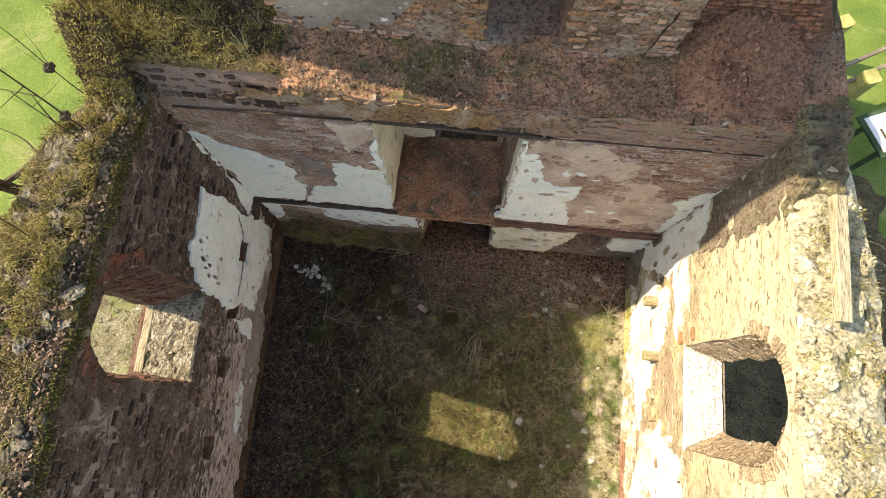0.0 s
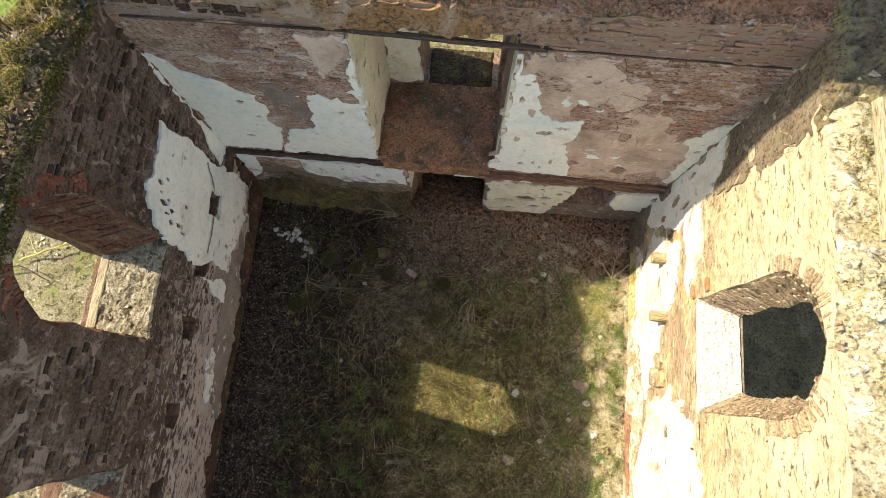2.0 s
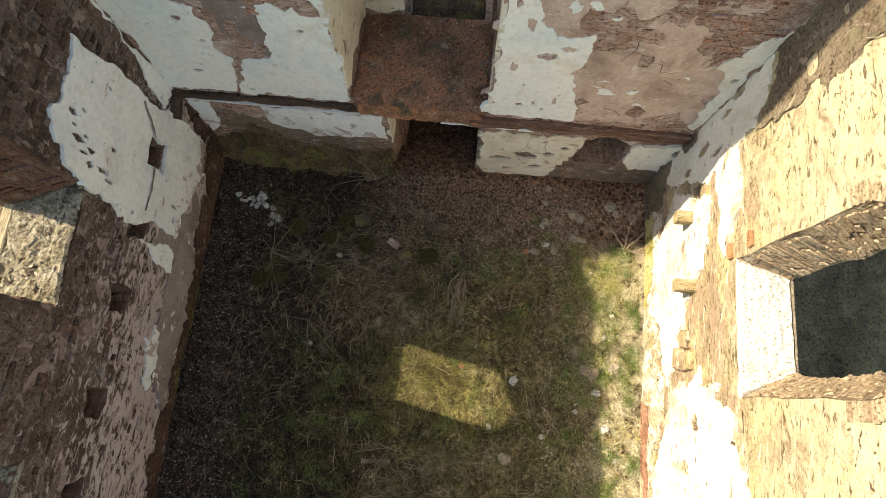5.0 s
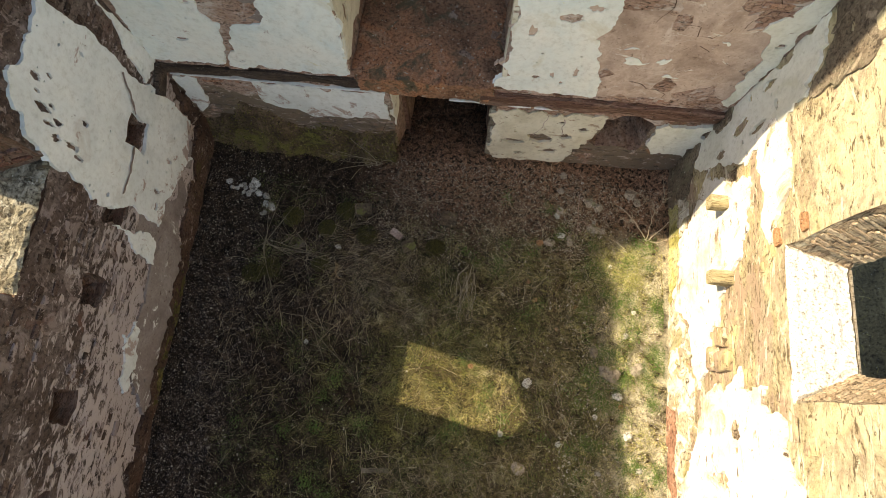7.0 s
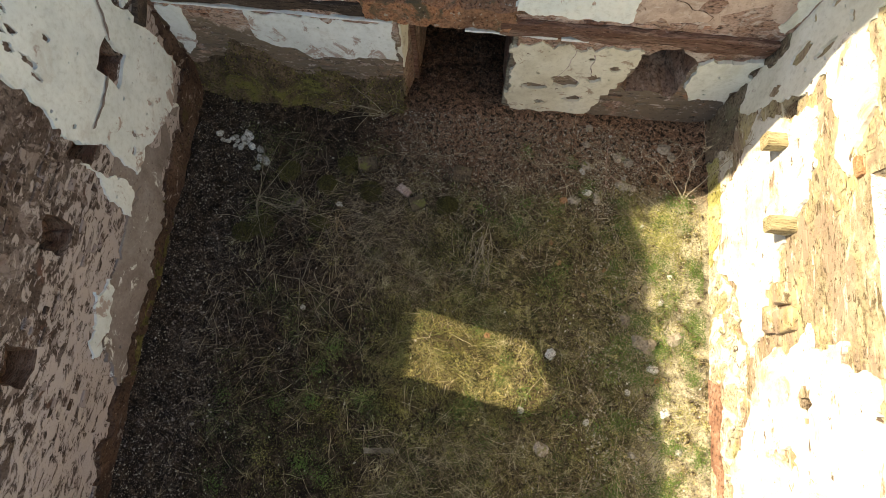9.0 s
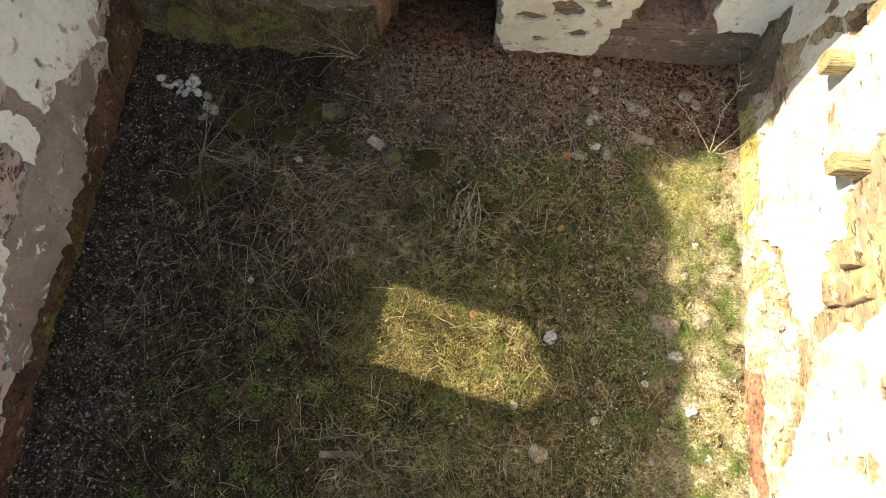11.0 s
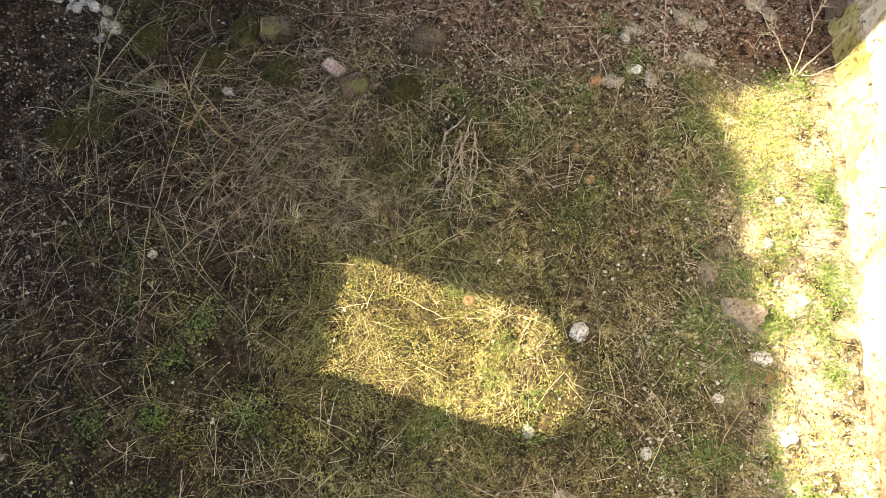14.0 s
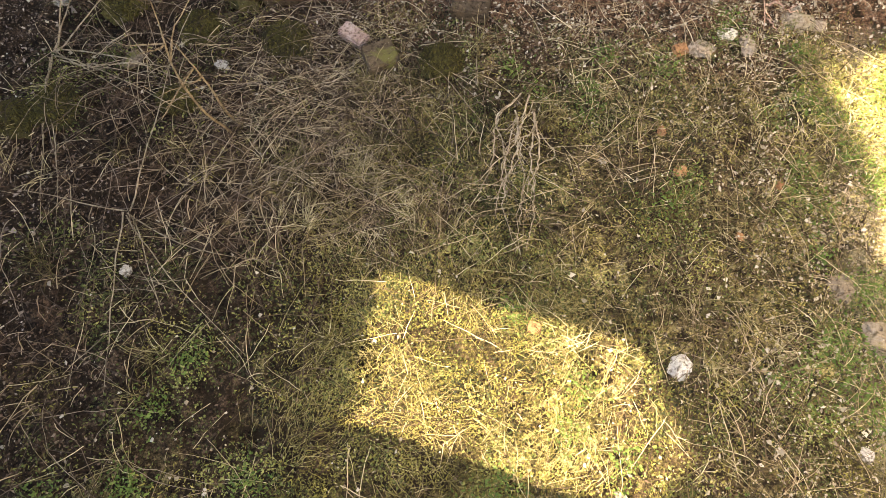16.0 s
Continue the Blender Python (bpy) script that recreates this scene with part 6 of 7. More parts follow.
n = 1500
x, y = spread(rng, n, [(6.0, 7.25, -6.8, -2.3, 3.2), (5.0, 7.1, -6.6, -0.6, 1.6), (3.8, 7.9, -6.6, -0.3, 1.3), (0.3, 3.6, -6.6, -0.6, 0.5), (6.2, 7.6, -6.6, -2.5, 1.8), (5.0, 7.2, -1.6, -0.3, 0.6), (0.2, 1.6, -6.8, -0.6, 0.8)])
stuff("pebbles", "pale pebbles and lime lumps strewn over the floor", "pebbles", leaves(rng, x, y, floor_z(x, y) + 0.025, 0.012 + 0.04 * rng.random(n) ** 2.5, tilt=0.5, slim=0.85), M["pale_chips"])

n = 520
x, y = clumped(rng, n, 60, 0.14, [(0.2, 1.25, -6.8, -0.5, 1), (0.9, 1.6, -5.5, -3.0, 0.3)])
x = np.clip(x, 0.12, 7.9)
stuff("pebbles", "grey lime crumbs fallen along the foot of the wall", "pebbles", leaves(rng, x, y, floor_z(x, y) + 0.02, 0.02 + 0.05 * rng.random(n) ** 1.5, tilt=0.6, slim=0.8), M["grey_chips"])

n = 15000
x, y = clumped(rng, n, 130, 0.16, [(0.15, 1.1, -6.8, -0.6, 1.6), (0.8, 1.7, -6.8, -2.6, 0.6)])
x, y = np.clip(x, 0.1, 7.9), np.minimum(y, -0.3)
stuff("leaf_litter", "grey-mauve leaf scraps along the foot of the shaded wall", "leaf litter", leaves(rng, x, y, floor_z(x, y) + rng.uniform(0.004, 0.03, n), 0.008 + 0.026 * rng.random(n) ** 2, tilt=0.9, slim=0.5), M["grey_chips"])

n = 3000
x, y = clumped(rng, n, 40, 0.14, [(3.5, 5.2, -4.7, -3.1, 1.0), (5.2, 6.6, -5.6, -3.0, 0.25)])
turn = 0.9 * np.sin(x * 2.3 + 1.0) + 0.9 * np.cos(y * 2.9) + rng.normal(0, 0.6, n)
stuff("matted_straw", "fine matted straw pressed flat on the moss", "straw", strands(rng, x, y, floor_z(x, y) + rng.uniform(0.012, 0.035, n), rng.uniform(0.04, 0.16, n), rng.uniform(0.002, 0.0035, n), rng.uniform(0.003, 0.02, n), heading=turn, segs=3, curl=0.3), M["matted"])

# bank of damp earth against the foot of the wall
v, f = [], []
nb, mb = 66, 14
for j in range(mb + 1):
    for i in range(nb + 1):
        x_, s_ = 0.0 + 3.34 * i / nb, j / mb
        high = 0.62 + 0.75 * math.exp(-((x_ - 0.95) / 0.32) ** 2) + 0.12 * wob(x_, 3, 1, 0.5)
        y_ = -0.42 - 0.1 * wob(x_, 0, 6, 0.4) + 0.45 * s_
        v.append((x_, y_, -0.12 + (high + 0.12) * s_ ** 1.4 + (0.05 * wob(x_, y_, 2, 0.22) + 0.03 * wob(x_, y_, 4, 0.07)) * min(1.0, s_ * 3)))
f = [(j * (nb + 1) + i, j * (nb + 1) + i + 1, (j + 1) * (nb + 1) + i + 1, (j + 1) * (nb + 1) + i) for j in range(mb) for i in range(nb)]
tagged(new("earth_bank", mesh_of("earth_bank", v, f, M["bank"])), "dark mossy earth bank at the foot of the wall", "earth bank", kind="structure")
hv = np.array(v)
p = hv[rng.integers(0, len(hv), 9000)] + rng.normal(0, 0.025, (9000, 3))
p = p[(p[:, 1] < -0.03) & (p[:, 0] > 0.05)]
stuff("bank_moss", "dark moss and low plants on the earth bank", "moss", blades(rng, p[:, 0], p[:, 1], p[:, 2] + 0.01, rng.uniform(0.015, 0.05, len(p)), tilt=1.2, slim=0.3), M["bank_moss"])

# stones and bricks
def rock(name, x, y, size, material, label, seed, group="", turn=0.0, sx=1.0, flat=0.7, detail=3):
    ob = new(name, rock_mesh(name, material, seed, flat, detail, 0.3))
    z = float(floor_z(x, y))
    ob.matrix_world = Matrix.Translation((x, y, z + size * (0.02 if material is M["moss_rock"] else 0.13 if flat > 0.4 else 0.05))) @ Matrix.Rotation(turn, 4, "Z") @ Matrix.Diagonal((size * sx, size, size, 1))
    return tagged(ob, label, "stone", group)


def brick_piece(x, y, long, wide, high, material, label, turn, name="broken_brick", category="brick"):
    bm = bmesh.new()
    bmesh.ops.create_cube(bm, size=1.0)
    bmesh.ops.scale(bm, vec=(long, wide, high), verts=bm.verts)
    bmesh.ops.bevel(bm, geom=bm.edges[:], offset=0.012, segments=2, affect="EDGES")
    bmesh.ops.subdivide_edges(bm, edges=[e for e in bm.edges if e.calc_length() > 0.05], cuts=3, use_grid_fill=True)
    for p in bm.verts:
        p.co += 0.007 * Vector((wob(*p.co, 0.05), wob(p.co.y, p.co.x, 3, 0.05), wob(p.co.z, p.co.x, 7, 0.05)))
    me = bpy.data.meshes.new(name)
    bm.to_mesh(me)
    bm.free()
    me.materials.append(material)
    ob = new(name, me)
    ob.matrix_world = Matrix.Translation((x, y, float(floor_z(x, y)) + high * 0.42)) @ Matrix.Rotation(turn, 4, "Z") @ Matrix.Rotation(0.1, 4, "X")
    return tagged(ob, label, category)


brick_piece(3.52, -1.65, 0.23, 0.12, 0.08, M["pink_brick"], "dusty pink broken brick lying on dead grass", -0.55)
brick_piece(4.97, -3.72, 0.075, 0.085, 0.05, M["brick"], "small orange brick fragment in moss", 1.4)
for x, y, s, t in ((5.93, -2.55, 0.07, 0.3), (6.6, -2.6, 0.05, 1.0), (6.3, -3.0, 0.05, 2.0), (7.35, -4.1, 0.06, 0.7), (5.96, -1.56, 0.09, 0.4), (5.81, -2.25, 0.06, 1.2)):
    brick_piece(x, y, s * 1.3, s, s * 0.6, M["brick"] if s < 0.1 else M["pink_brick"], "small brick fragment in the moss", t)
for i, (x, y, s) in enumerate(((6.31, -1.4, 0.15), (5.88, -3.89, 0.18), (5.5, -4.68, 0.11), (7.29, -3.96, 0.17), (7.45, -4.52, 0.16), (7.4, -3.0, 0.12), (6.95, -4.3, 0.10), (7.55, -2.6, 0.1), (7.62, -5.0, 0.12), (6.88, -1.10, 0.08), (6.24, -1.04, 0.12), (6.66, -0.38, 0.06), (7.16, -1.86, 0.09), (5.4, -2.5, 0.06), (7.0, -5.1, 0.12), (6.4, -4.75, 0.1), (2.3, -3.6, 0.09), (2.55, -1.95, 0.11))):
    rock("white_stone", x, y, s * 0.82, M["white_rock"], "rough white lime stone on mossy ground", 20 + i, "white stones on the floor", i * 0.9)
for i, (x, y, s, sx) in enumerate(((7.14, -3.62, 0.26, 1.2), (6.9, -3.3, 0.16, 1.0), (6.78, -0.75, 0.16, 1.2), (6.96, -0.81, 0.14, 1.1), (7.0, -1.25, 0.11, 1.0), (6.85, -1.24, 0.18, 1.1), (6.47, -1.48, 0.13, 1.2), (6.28, -0.59, 0.11, 1.0), (6.32, -0.28, 0.12, 1.0), (6.3, -0.96, 0.15, 1.0), (7.5, -0.53, 0.2, 1.0), (7.59, -0.68, 0.14, 1.0), (6.12, -1.53, 0.14, 1.2), (1.9, -2.0, 0.14, 1.0), (5.8, -5.15, 0.2, 1.0), (7.6, -3.5, 0.2, 1.2))):
    rock("grey_stone", x, y, s, M["grey_rock"], "grey-brown field stone half sunk in the floor", 50 + i, "grey stones on the floor", i * 1.3, sx, 0.5)
MOUND = []
for i, (x, y, s, sx) in enumerate(((3.0, -1.7, 0.36, 1.1), (2.31, -1.65, 0.32, 1.0), (1.48, -2.45, 0.36, 1.0), (1.2, -2.56, 0.3, 1.2), (2.3, -2.3, 0.26, 1.2), (4.2, -1.84, 0.3, 1.1), (1.7, -1.5, 0.34, 1.1), (2.6, -1.3, 0.3, 1.2))):
    rock("mossy_stone", x, y, s * 0.85, M["moss_rock"], "dark stone covered with moss", 80 + i, "mossy stones on the floor", i * 0.7, sx, 0.55, 3)
    n = 1500
    a_, d_ = rng.uniform(0, 6.28, n), np.sqrt(rng.random(n)) * s * 0.5
    MOUND.append(np.stack([x + np.cos(a_) * d_ * sx, y + np.sin(a_) * d_, floor_z(x, y) + s * (0.06 + 0.26 * np.sqrt(np.clip(1 - (d_ / (s * 0.5)) ** 2, 0, 1)))], 1))
MOUND = np.concatenate(MOUND)
stuff("stone_moss", "olive moss cushions over the stones", "moss", blades(rng, MOUND[:, 0], MOUND[:, 1], MOUND[:, 2], rng.uniform(0.012, 0.045, len(MOUND)), tilt=1.6, slim=0.25), M["stone_moss"])
for x, y, a, b, t in ((2.9, -1.27, 0.3, 0.22, 0.15), (4.38, -1.32, 0.28, 0.25, -0.1), (3.75, -1.85, 0.24, 0.2, 0.5)):
    brick_piece(x, y, a, b, 0.12, M["dark_block"], "dark squared stone lying in the litter", t, "squared_stone", "stone")
rr_ = random.Random(4)
for i in range(26):
    a, d = rr_.uniform(0, 6.28), abs(rr_.gauss(0, 0.17))
    x, y = (0.84 + d * math.cos(a) * 1.2, -1.0 + d * math.sin(a)) if i < 21 else (1.2 + rr_.uniform(-0.1, 0.1), -1.4 + rr_.uniform(-0.1, 0.1))
    rock("lime_lump", x, y, rr_.uniform(0.06, 0.15), M["white_rock"], "pale lump of lime from a small heap", 200 + i, "heap of lime lumps", a, 1.0, 0.7, 1)

beam("plank", (3.45, -5.42, float(floor_z(3.45, -5.42)) + 0.02), (3.85, -5.38, float(floor_z(3.85, -5.38)) + 0.02), 0.07, 0.025, M["grey_timber"], None, "short grey weathered plank on the floor", "plank", 9)


# twigs and saplings
def tube(points, r0, r1, sides=5):
    pts = [Vector(p) for p in points]
    v, f = [], []
    for i, p in enumerate(pts):
        d = (pts[min(i + 1, len(pts) - 1)] - pts[max(i - 1, 0)]).normalized()
        s = d.cross(Vector((0.31, 0.2, 0.93)))
        s.normalize()
        u = d.cross(s)
        r = r0 + (r1 - r0) * i / (len(pts) - 1)
        v += [p + (s * math.cos(6.2832 * j / sides) + u * math.sin(6.2832 * j / sides)) * r for j in range(sides)]
    f = [(i * sides + j, i * sides + (j + 1) % sides, (i + 1) * sides + (j + 1) % sides, (i + 1) * sides + j) for i in range(len(pts) - 1) for j in range(sides)]
    return v, f


def path(rnd, start, way, length, n=9, wander=0.25, droop=0.0):
    p, d = Vector(start), Vector(way).normalized()
    out = [p.copy()]
    for i in range(n):
        d = (d + Vector((rnd.gauss(0, wander), rnd.gauss(0, wander), rnd.gauss(0, wander) - droop)) * 0.5).normalized()
        p = p + d * (length / n)
        out.append(p.copy())
    return out


def low(line, floor_at, rnd):
    """Keeps a stem from sinking into the ground."""
    if floor_at is None:
        return line
    return [Vector((p.x, p.y, max(p.z, floor_at + rnd.uniform(0, 0.02)))) for p in line]


def shrub(name, at, stems, length, r, material, label, category, seed, up=0.8, twigs=5, bias=(0, 0), droop=0.05, keep_low=None, strewn=0.03):
    """Bare branching growth: each main stem is a part, with its side twigs in it."""
    rnd = random.Random(seed)
    base = new(name, None)
    base.location = at
    tagged(base, label, category)
    for i in range(stems):
        a = rnd.uniform(0, 6.28)
        main = path(rnd, (rnd.gauss(0, strewn), rnd.gauss(0, strewn), 0), (math.cos(a) + bias[0], math.sin(a) + bias[1], up * rnd.uniform(0.6, 1.6)), length * rnd.uniform(0.6, 1.1), 11, 0.16, droop)
        main = low(main, keep_low, rnd)
        v, f = tube(main, r, r * 0.25)
        for k in range(twigs):
            q = main[rnd.randrange(3, 11)]
            side = path(rnd, q, (rnd.gauss(0, 1), rnd.gauss(0, 1), rnd.uniform(0, 0.9)), length * rnd.uniform(0.15, 0.45), 6, 0.25, droop)
            tv, tf = tube(low(side, keep_low, rnd), r * 0.5, r * 0.15, 4)
            k0 = len(v)
            v += tv
            f += [tuple(k0 + j for j in q_) for q_ in tf]
        part("stem", mesh_of("stem", v, f, material), None, base)
    return base


def on_floor(x, y, dz=0.0):
    return (x, y, float(floor_z(x, y)) + dz)


shrub("sapling", on_floor(2.74, -2.46), 2, 1.3, 0.012, M["twig"], "thin bare grey-brown sapling among dead grass", "sapling", 5, 6.0, 3, (0, 0), 0.0)
shrub("bramble_arch", on_floor(1.3, -2.0), 9, 1.6, 0.006, M["cane"], "arching bare bramble canes", "bramble", 8, 0.5, 2, (0.6, -0.1), 0.16, 0.02)
shrub("bramble_arch", on_floor(2.2, -3.2), 6, 1.3, 0.0055, M["cane"], "arching bare bramble canes", "bramble", 9, 0.5, 2, (0.2, -0.3), 0.16, 0.02)
shrub("bare_shrub", on_floor(2.95, -0.5), 7, 1.75, 0.006, M["dark_cane"], "thin dark bare stems against the white plaster", "shrub", 23, 3.2, 2, (-0.25, 0.25), 0.03, None, 0.2)
shrub("bare_shrub", on_floor(0.5, -0.8), 6, 1.1, 0.0045, M["dark_cane"], "thin dark bare stems in the corner", "shrub", 25, 2.2, 3, (-0.3, 0.1), 0.03, None, 0.25)
shrub("bramble_arch", on_floor(3.1, -0.35), 6, 1.3, 0.008, M["cane"], "bare bramble canes leaning by the low door", "bramble", 12, 1.3, 2, (-0.5, -0.2), 0.1, 0.02)


def glide(points, steps=5):
    """A smooth line through a few points."""
    q = [Vector(p) for p in points]
    q = [q[0] * 2 - q[1]] + q + [q[-1] * 2 - q[-2]]
    out = []
    for i in range(1, len(q) - 2):
        for k in range(steps):
            u = k / steps
            out.append(0.5 * (2 * q[i] + (q[i + 1] - q[i - 1]) * u + (2 * q[i - 1] - 5 * q[i] + 4 * q[i + 1] - q[i + 2]) * u * u + (3 * q[i] - q[i - 1] - 3 * q[i + 1] + q[i + 2]) * u ** 3))
    return out + [q[-2]]


def thorny(parent, points, r, spurs, material, seed, reach=(0.05, 0.16), first=0.25):
    """One arching stem with short side spurs, fine at its end."""
    rnd = random.Random(seed)
    line = glide(points)
    line = [p + Vector((rnd.gauss(0, 0.006), rnd.gauss(0, 0.006), rnd.gauss(0, 0.006))) for p in line]
    v, f = tube(line, r, r * 0.35)
    for k in range(spurs):
        i = rnd.randrange(int(len(line) * first), len(line) - 1)
        ahead = (line[i + 1] - line[i]).normalized()
        out = ahead.cross(Vector((rnd.gauss(0, 1), rnd.gauss(0, 1), rnd.gauss(0, 1)))).normalized()
        side = path(rnd, line[i], ahead * 0.5 + out + Vector((0, 0, 0.25)), rnd.uniform(*reach), 4, 0.22)
        tv, tf = tube(side, r * 0.55, r * 0.3, 4)
        k0 = len(v)
        v += tv
        f += [tuple(k0 + j for j in q) for q in tf]
    part("stem", mesh_of("stem", v, f, material), None, parent)


thorn = tagged(new("thorn_bush", None), "pale bare thorn bush arching from the foot of the sunlit wall", "shrub")
thorn.location = on_floor(7.75, -1.36)
for i, (pts, r, spurs) in enumerate((
        (((0, 0, 0), (-0.3, 0.26, 0.24), (-0.54, 0.37, 0.40), (-0.78, 0.48, 0.45)), 0.008, 10),
        (((-0.27, 0.24, 0.22), (-0.36, 0.36, 0.34), (-0.2, 0.5, 0.46), (-0.3, 0.6, 0.56), (-0.52, 0.66, 0.6)), 0.006, 12),
        (((-0.27, 0.24, 0.22), (-0.42, 0.2, 0.26), (-0.48, 0.07, 0.16)), 0.005, 4),
        (((0, 0, 0), (-0.04, 0.19, 0.28), (-0.05, 0.32, 0.5), (-0.01, 0.46, 0.75), (-0.1, 0.77, 0.95)), 0.0075, 22),
        (((-0.05, 0.32, 0.5), (-0.12, 0.42, 0.62), (-0.2, 0.44, 0.72), (-0.34, 0.42, 0.78)), 0.0045, 10),
        (((0.02, 0.0, 0.0), (0.17, 0.17, 0.2), (0.24, 0.24, 0.5), (0.33, 0.32, 0.95), (0.36, 0.36, 1.3)), 0.009, 3),
        (((0, 0.02, 0), (0.12, -0.05, 0.12), (0.26, -0.02, 0.32), (0.36, 0.0, 0.6)), 0.006, 5))):
    thorny(thorn, pts, r, spurs, M["pale_twig"], 60 + i)
rt_ = random.Random(31)
heap_twigs = tagged(new("fallen_branch", None), "pale crooked bare twigs fallen in a small heap", "branch")
heap_twigs.location = on_floor(4.88, -2.1, 0.03)
for i in range(11):
    x_, y_, run = rt_.gauss(0, 0.07), rt_.uniform(-0.35, 0.05), rt_.uniform(0.5, 1.15)
    pts = [(x_, y_, 0.05)]
    for k in range(4):
        pts.append((pts[-1][0] + rt_.gauss(-0.03, 0.09), pts[-1][1] - run / 4, 0.02 + rt_.uniform(0, 0.06)))
    thorny(heap_twigs, pts, rt_.uniform(0.0045, 0.0075), 5, M["pale_twig"], 90 + i, (0.08, 0.28), 0.1)
twig = tagged(new("forked_twig", None), "forked pinkish twig lying among the rubble", "twig")
twig.location = on_floor(6.58, -1.15, 0.02)
thorny(twig, ((0.02, 0.5, 0.07), (0.0, 0.2, 0.06), (0.0, 0.0, 0.05), (-0.02, -0.22, 0.03)), 0.008, 2, M["pink_twig"], 71)
thorny(twig, ((0.0, 0.0, 0.05), (0.1, 0.02, 0.06), (0.16, -0.05, 0.05), (0.25, -0.03, 0.04)), 0.009, 1, M["pink_twig"], 72)
thorny(twig, ((0.0, -0.1, 0.04), (0.05, -0.15, 0.04), (0.08, -0.22, 0.03)), 0.008, 0, M["pink_twig"], 73)

# ---- wall tops ----
def top_of(body, rows=7):
    top = [o for o in body.children if o.name.startswith("wall_top")][0]
    g = np.array([tuple(p.co) for p in top.data.vertices]).reshape(rows + 1, -1, 3)

    def at(a, s):
        i, j = np.clip(np.asarray(a) * (g.shape[1] - 1), 0, g.shape[1] - 1.001), np.clip(np.asarray(s) * rows, 0, rows - 0.001)
        p, q = i.astype(int), j.astype(int)
        fi, fj = (i - p)[:, None], (j - q)[:, None]
        return (g[q, p] * (1 - fi) + g[q, p + 1] * fi) * (1 - fj) + (g[q + 1, p] * (1 - fi) + g[q + 1, p + 1] * fi) * fj
    return at


M["top_moss"] = surface("wall_top_moss", ((0.1, (0.045, 0.036, 0.014)), (0.4, (0.15, 0.125, 0.036)), (0.7, (0.36, 0.30, 0.085)), (0.95, (0.54, 0.46, 0.22))), 2.0, 40, PLAIN, bump=0.0, pieces="island")
M["pale_crumbs"] = surface("pale_wall_crumbs", ((0.1, (0.24, 0.20, 0.13)), (0.5, (0.46, 0.41, 0.29)), (0.9, (0.68, 0.63, 0.52))), 2.0, 40, PLAIN, bump=0.0, pieces="island")
M["top_straw"] = surface("wall_top_grass", ((0.2, (0.16, 0.125, 0.05)), (0.5, (0.42, 0.35, 0.16)), (0.8, (0.66, 0.57, 0.32))), 2.0, 40, PLAIN, bump=0.0, pieces="island")
M["top_crumbs"] = surface("wall_top_crumbs", ((0.1, (0.08, 0.055, 0.04)), (0.45, (0.19, 0.13, 0.09)), (0.8, (0.33, 0.24, 0.18)), (0.97, (0.60, 0.55, 0.49))), 2.0, 40, PLAIN, bump=0.0, pieces="island")


def dress(body, a0, a1, s0, s1, tufts, moss, crumbs, label, crumb_mat="top_crumbs"):
    at = top_of(body)
    if tufts:
        c = rng.uniform(a0, a1, 120)[rng.integers(0, 120, tufts)] + rng.normal(0, 0.006, tufts)
        p = at(c, rng.uniform(s0, s1, tufts))
        stuff("wall_grass", "dry grass tufts on " + label, "grass", strands(rng, p[:, 0], p[:, 1], p[:, 2] - 0.01, rng.uniform(0.08, 0.36, tufts), rng.uniform(0.004, 0.008, tufts), rng.uniform(0.02, 0.14, tufts), lean=0.45, segs=4), M["top_straw"])
    if moss:
        c = rng.uniform(a0, a1, 120)
        k = rng.integers(0, 120, moss)
        high, size = rng.uniform(0.02, 0.2, 120), rng.uniform(0.5, 1.5, 120)
        da, ds = rng.normal(0, 1, moss), rng.normal(0, 1, moss)
        p = at(c[k] + 0.008 * da * size[k], np.clip(rng.uniform(s0, s1, 120)[k] + 0.085 * ds * size[k], s0, s1))
        stuff("wall_moss", "mounds of moss and low plants on " + label, "moss", leaves(rng, p[:, 0], p[:, 1], p[:, 2] + high[k] * np.exp(-0.5 * (da ** 2 + ds ** 2)) * rng.uniform(0.4, 1.0, moss), rng.uniform(0.012, 0.045, moss), tilt=1.2, slim=0.4), M["top_moss"])
    if crumbs:
        p = at(rng.uniform(a0, a1, crumbs), rng.uniform(s0, s1, crumbs))
        stuff("wall_crumbs", "loose crumbs of stone and earth on " + label, "rubble chips", leaves(rng, p[:, 0], p[:, 1], p[:, 2] + rng.uniform(0, 0.03, crumbs), rng.uniform(0.02, 0.08, crumbs), tilt=0.8, slim=0.8), M[crumb_mat])


dress(wall_left, 0.0, 0.82, 0.16, 1.0, 3000, 52000, 0, "the shaded wall")
dress(wall_left, 0.0, 0.82, 0.02, 1.0, 0, 0, 6000, "the shaded wall")
dress(wall_back, 0.05, 0.28, 0.0, 0.35, 700, 2500, 900, "the wall corner")
dress(wall_right, 0.07, 0.8, 0.05, 1.0, 420, 5200, 900, "the sunlit wall", "pale_crumbs")

# dark moss that hangs over the inner edge of the shaded wall
n = 14000
c = rng.uniform(0.03, 0.7, 130)[rng.integers(0, 130, n)] + rng.normal(0, 0.008, n)
p = top_of(wall_left)(np.clip(c, 0.02, 0.72), np.zeros(n))
drop = np.abs(rng.normal(0, 0.09, n))
stuff("wall_moss", "dark moss hanging over the edge of the shaded wall", "moss", leaves(rng, p[:, 0] + 0.03 * rng.random(n) - 0.10 * (drop < 0.05) * rng.random(n), p[:, 1], p[:, 2] + 0.02 - drop, rng.uniform(0.015, 0.05, n), tilt=1.3, slim=0.4), M["bank_moss"])


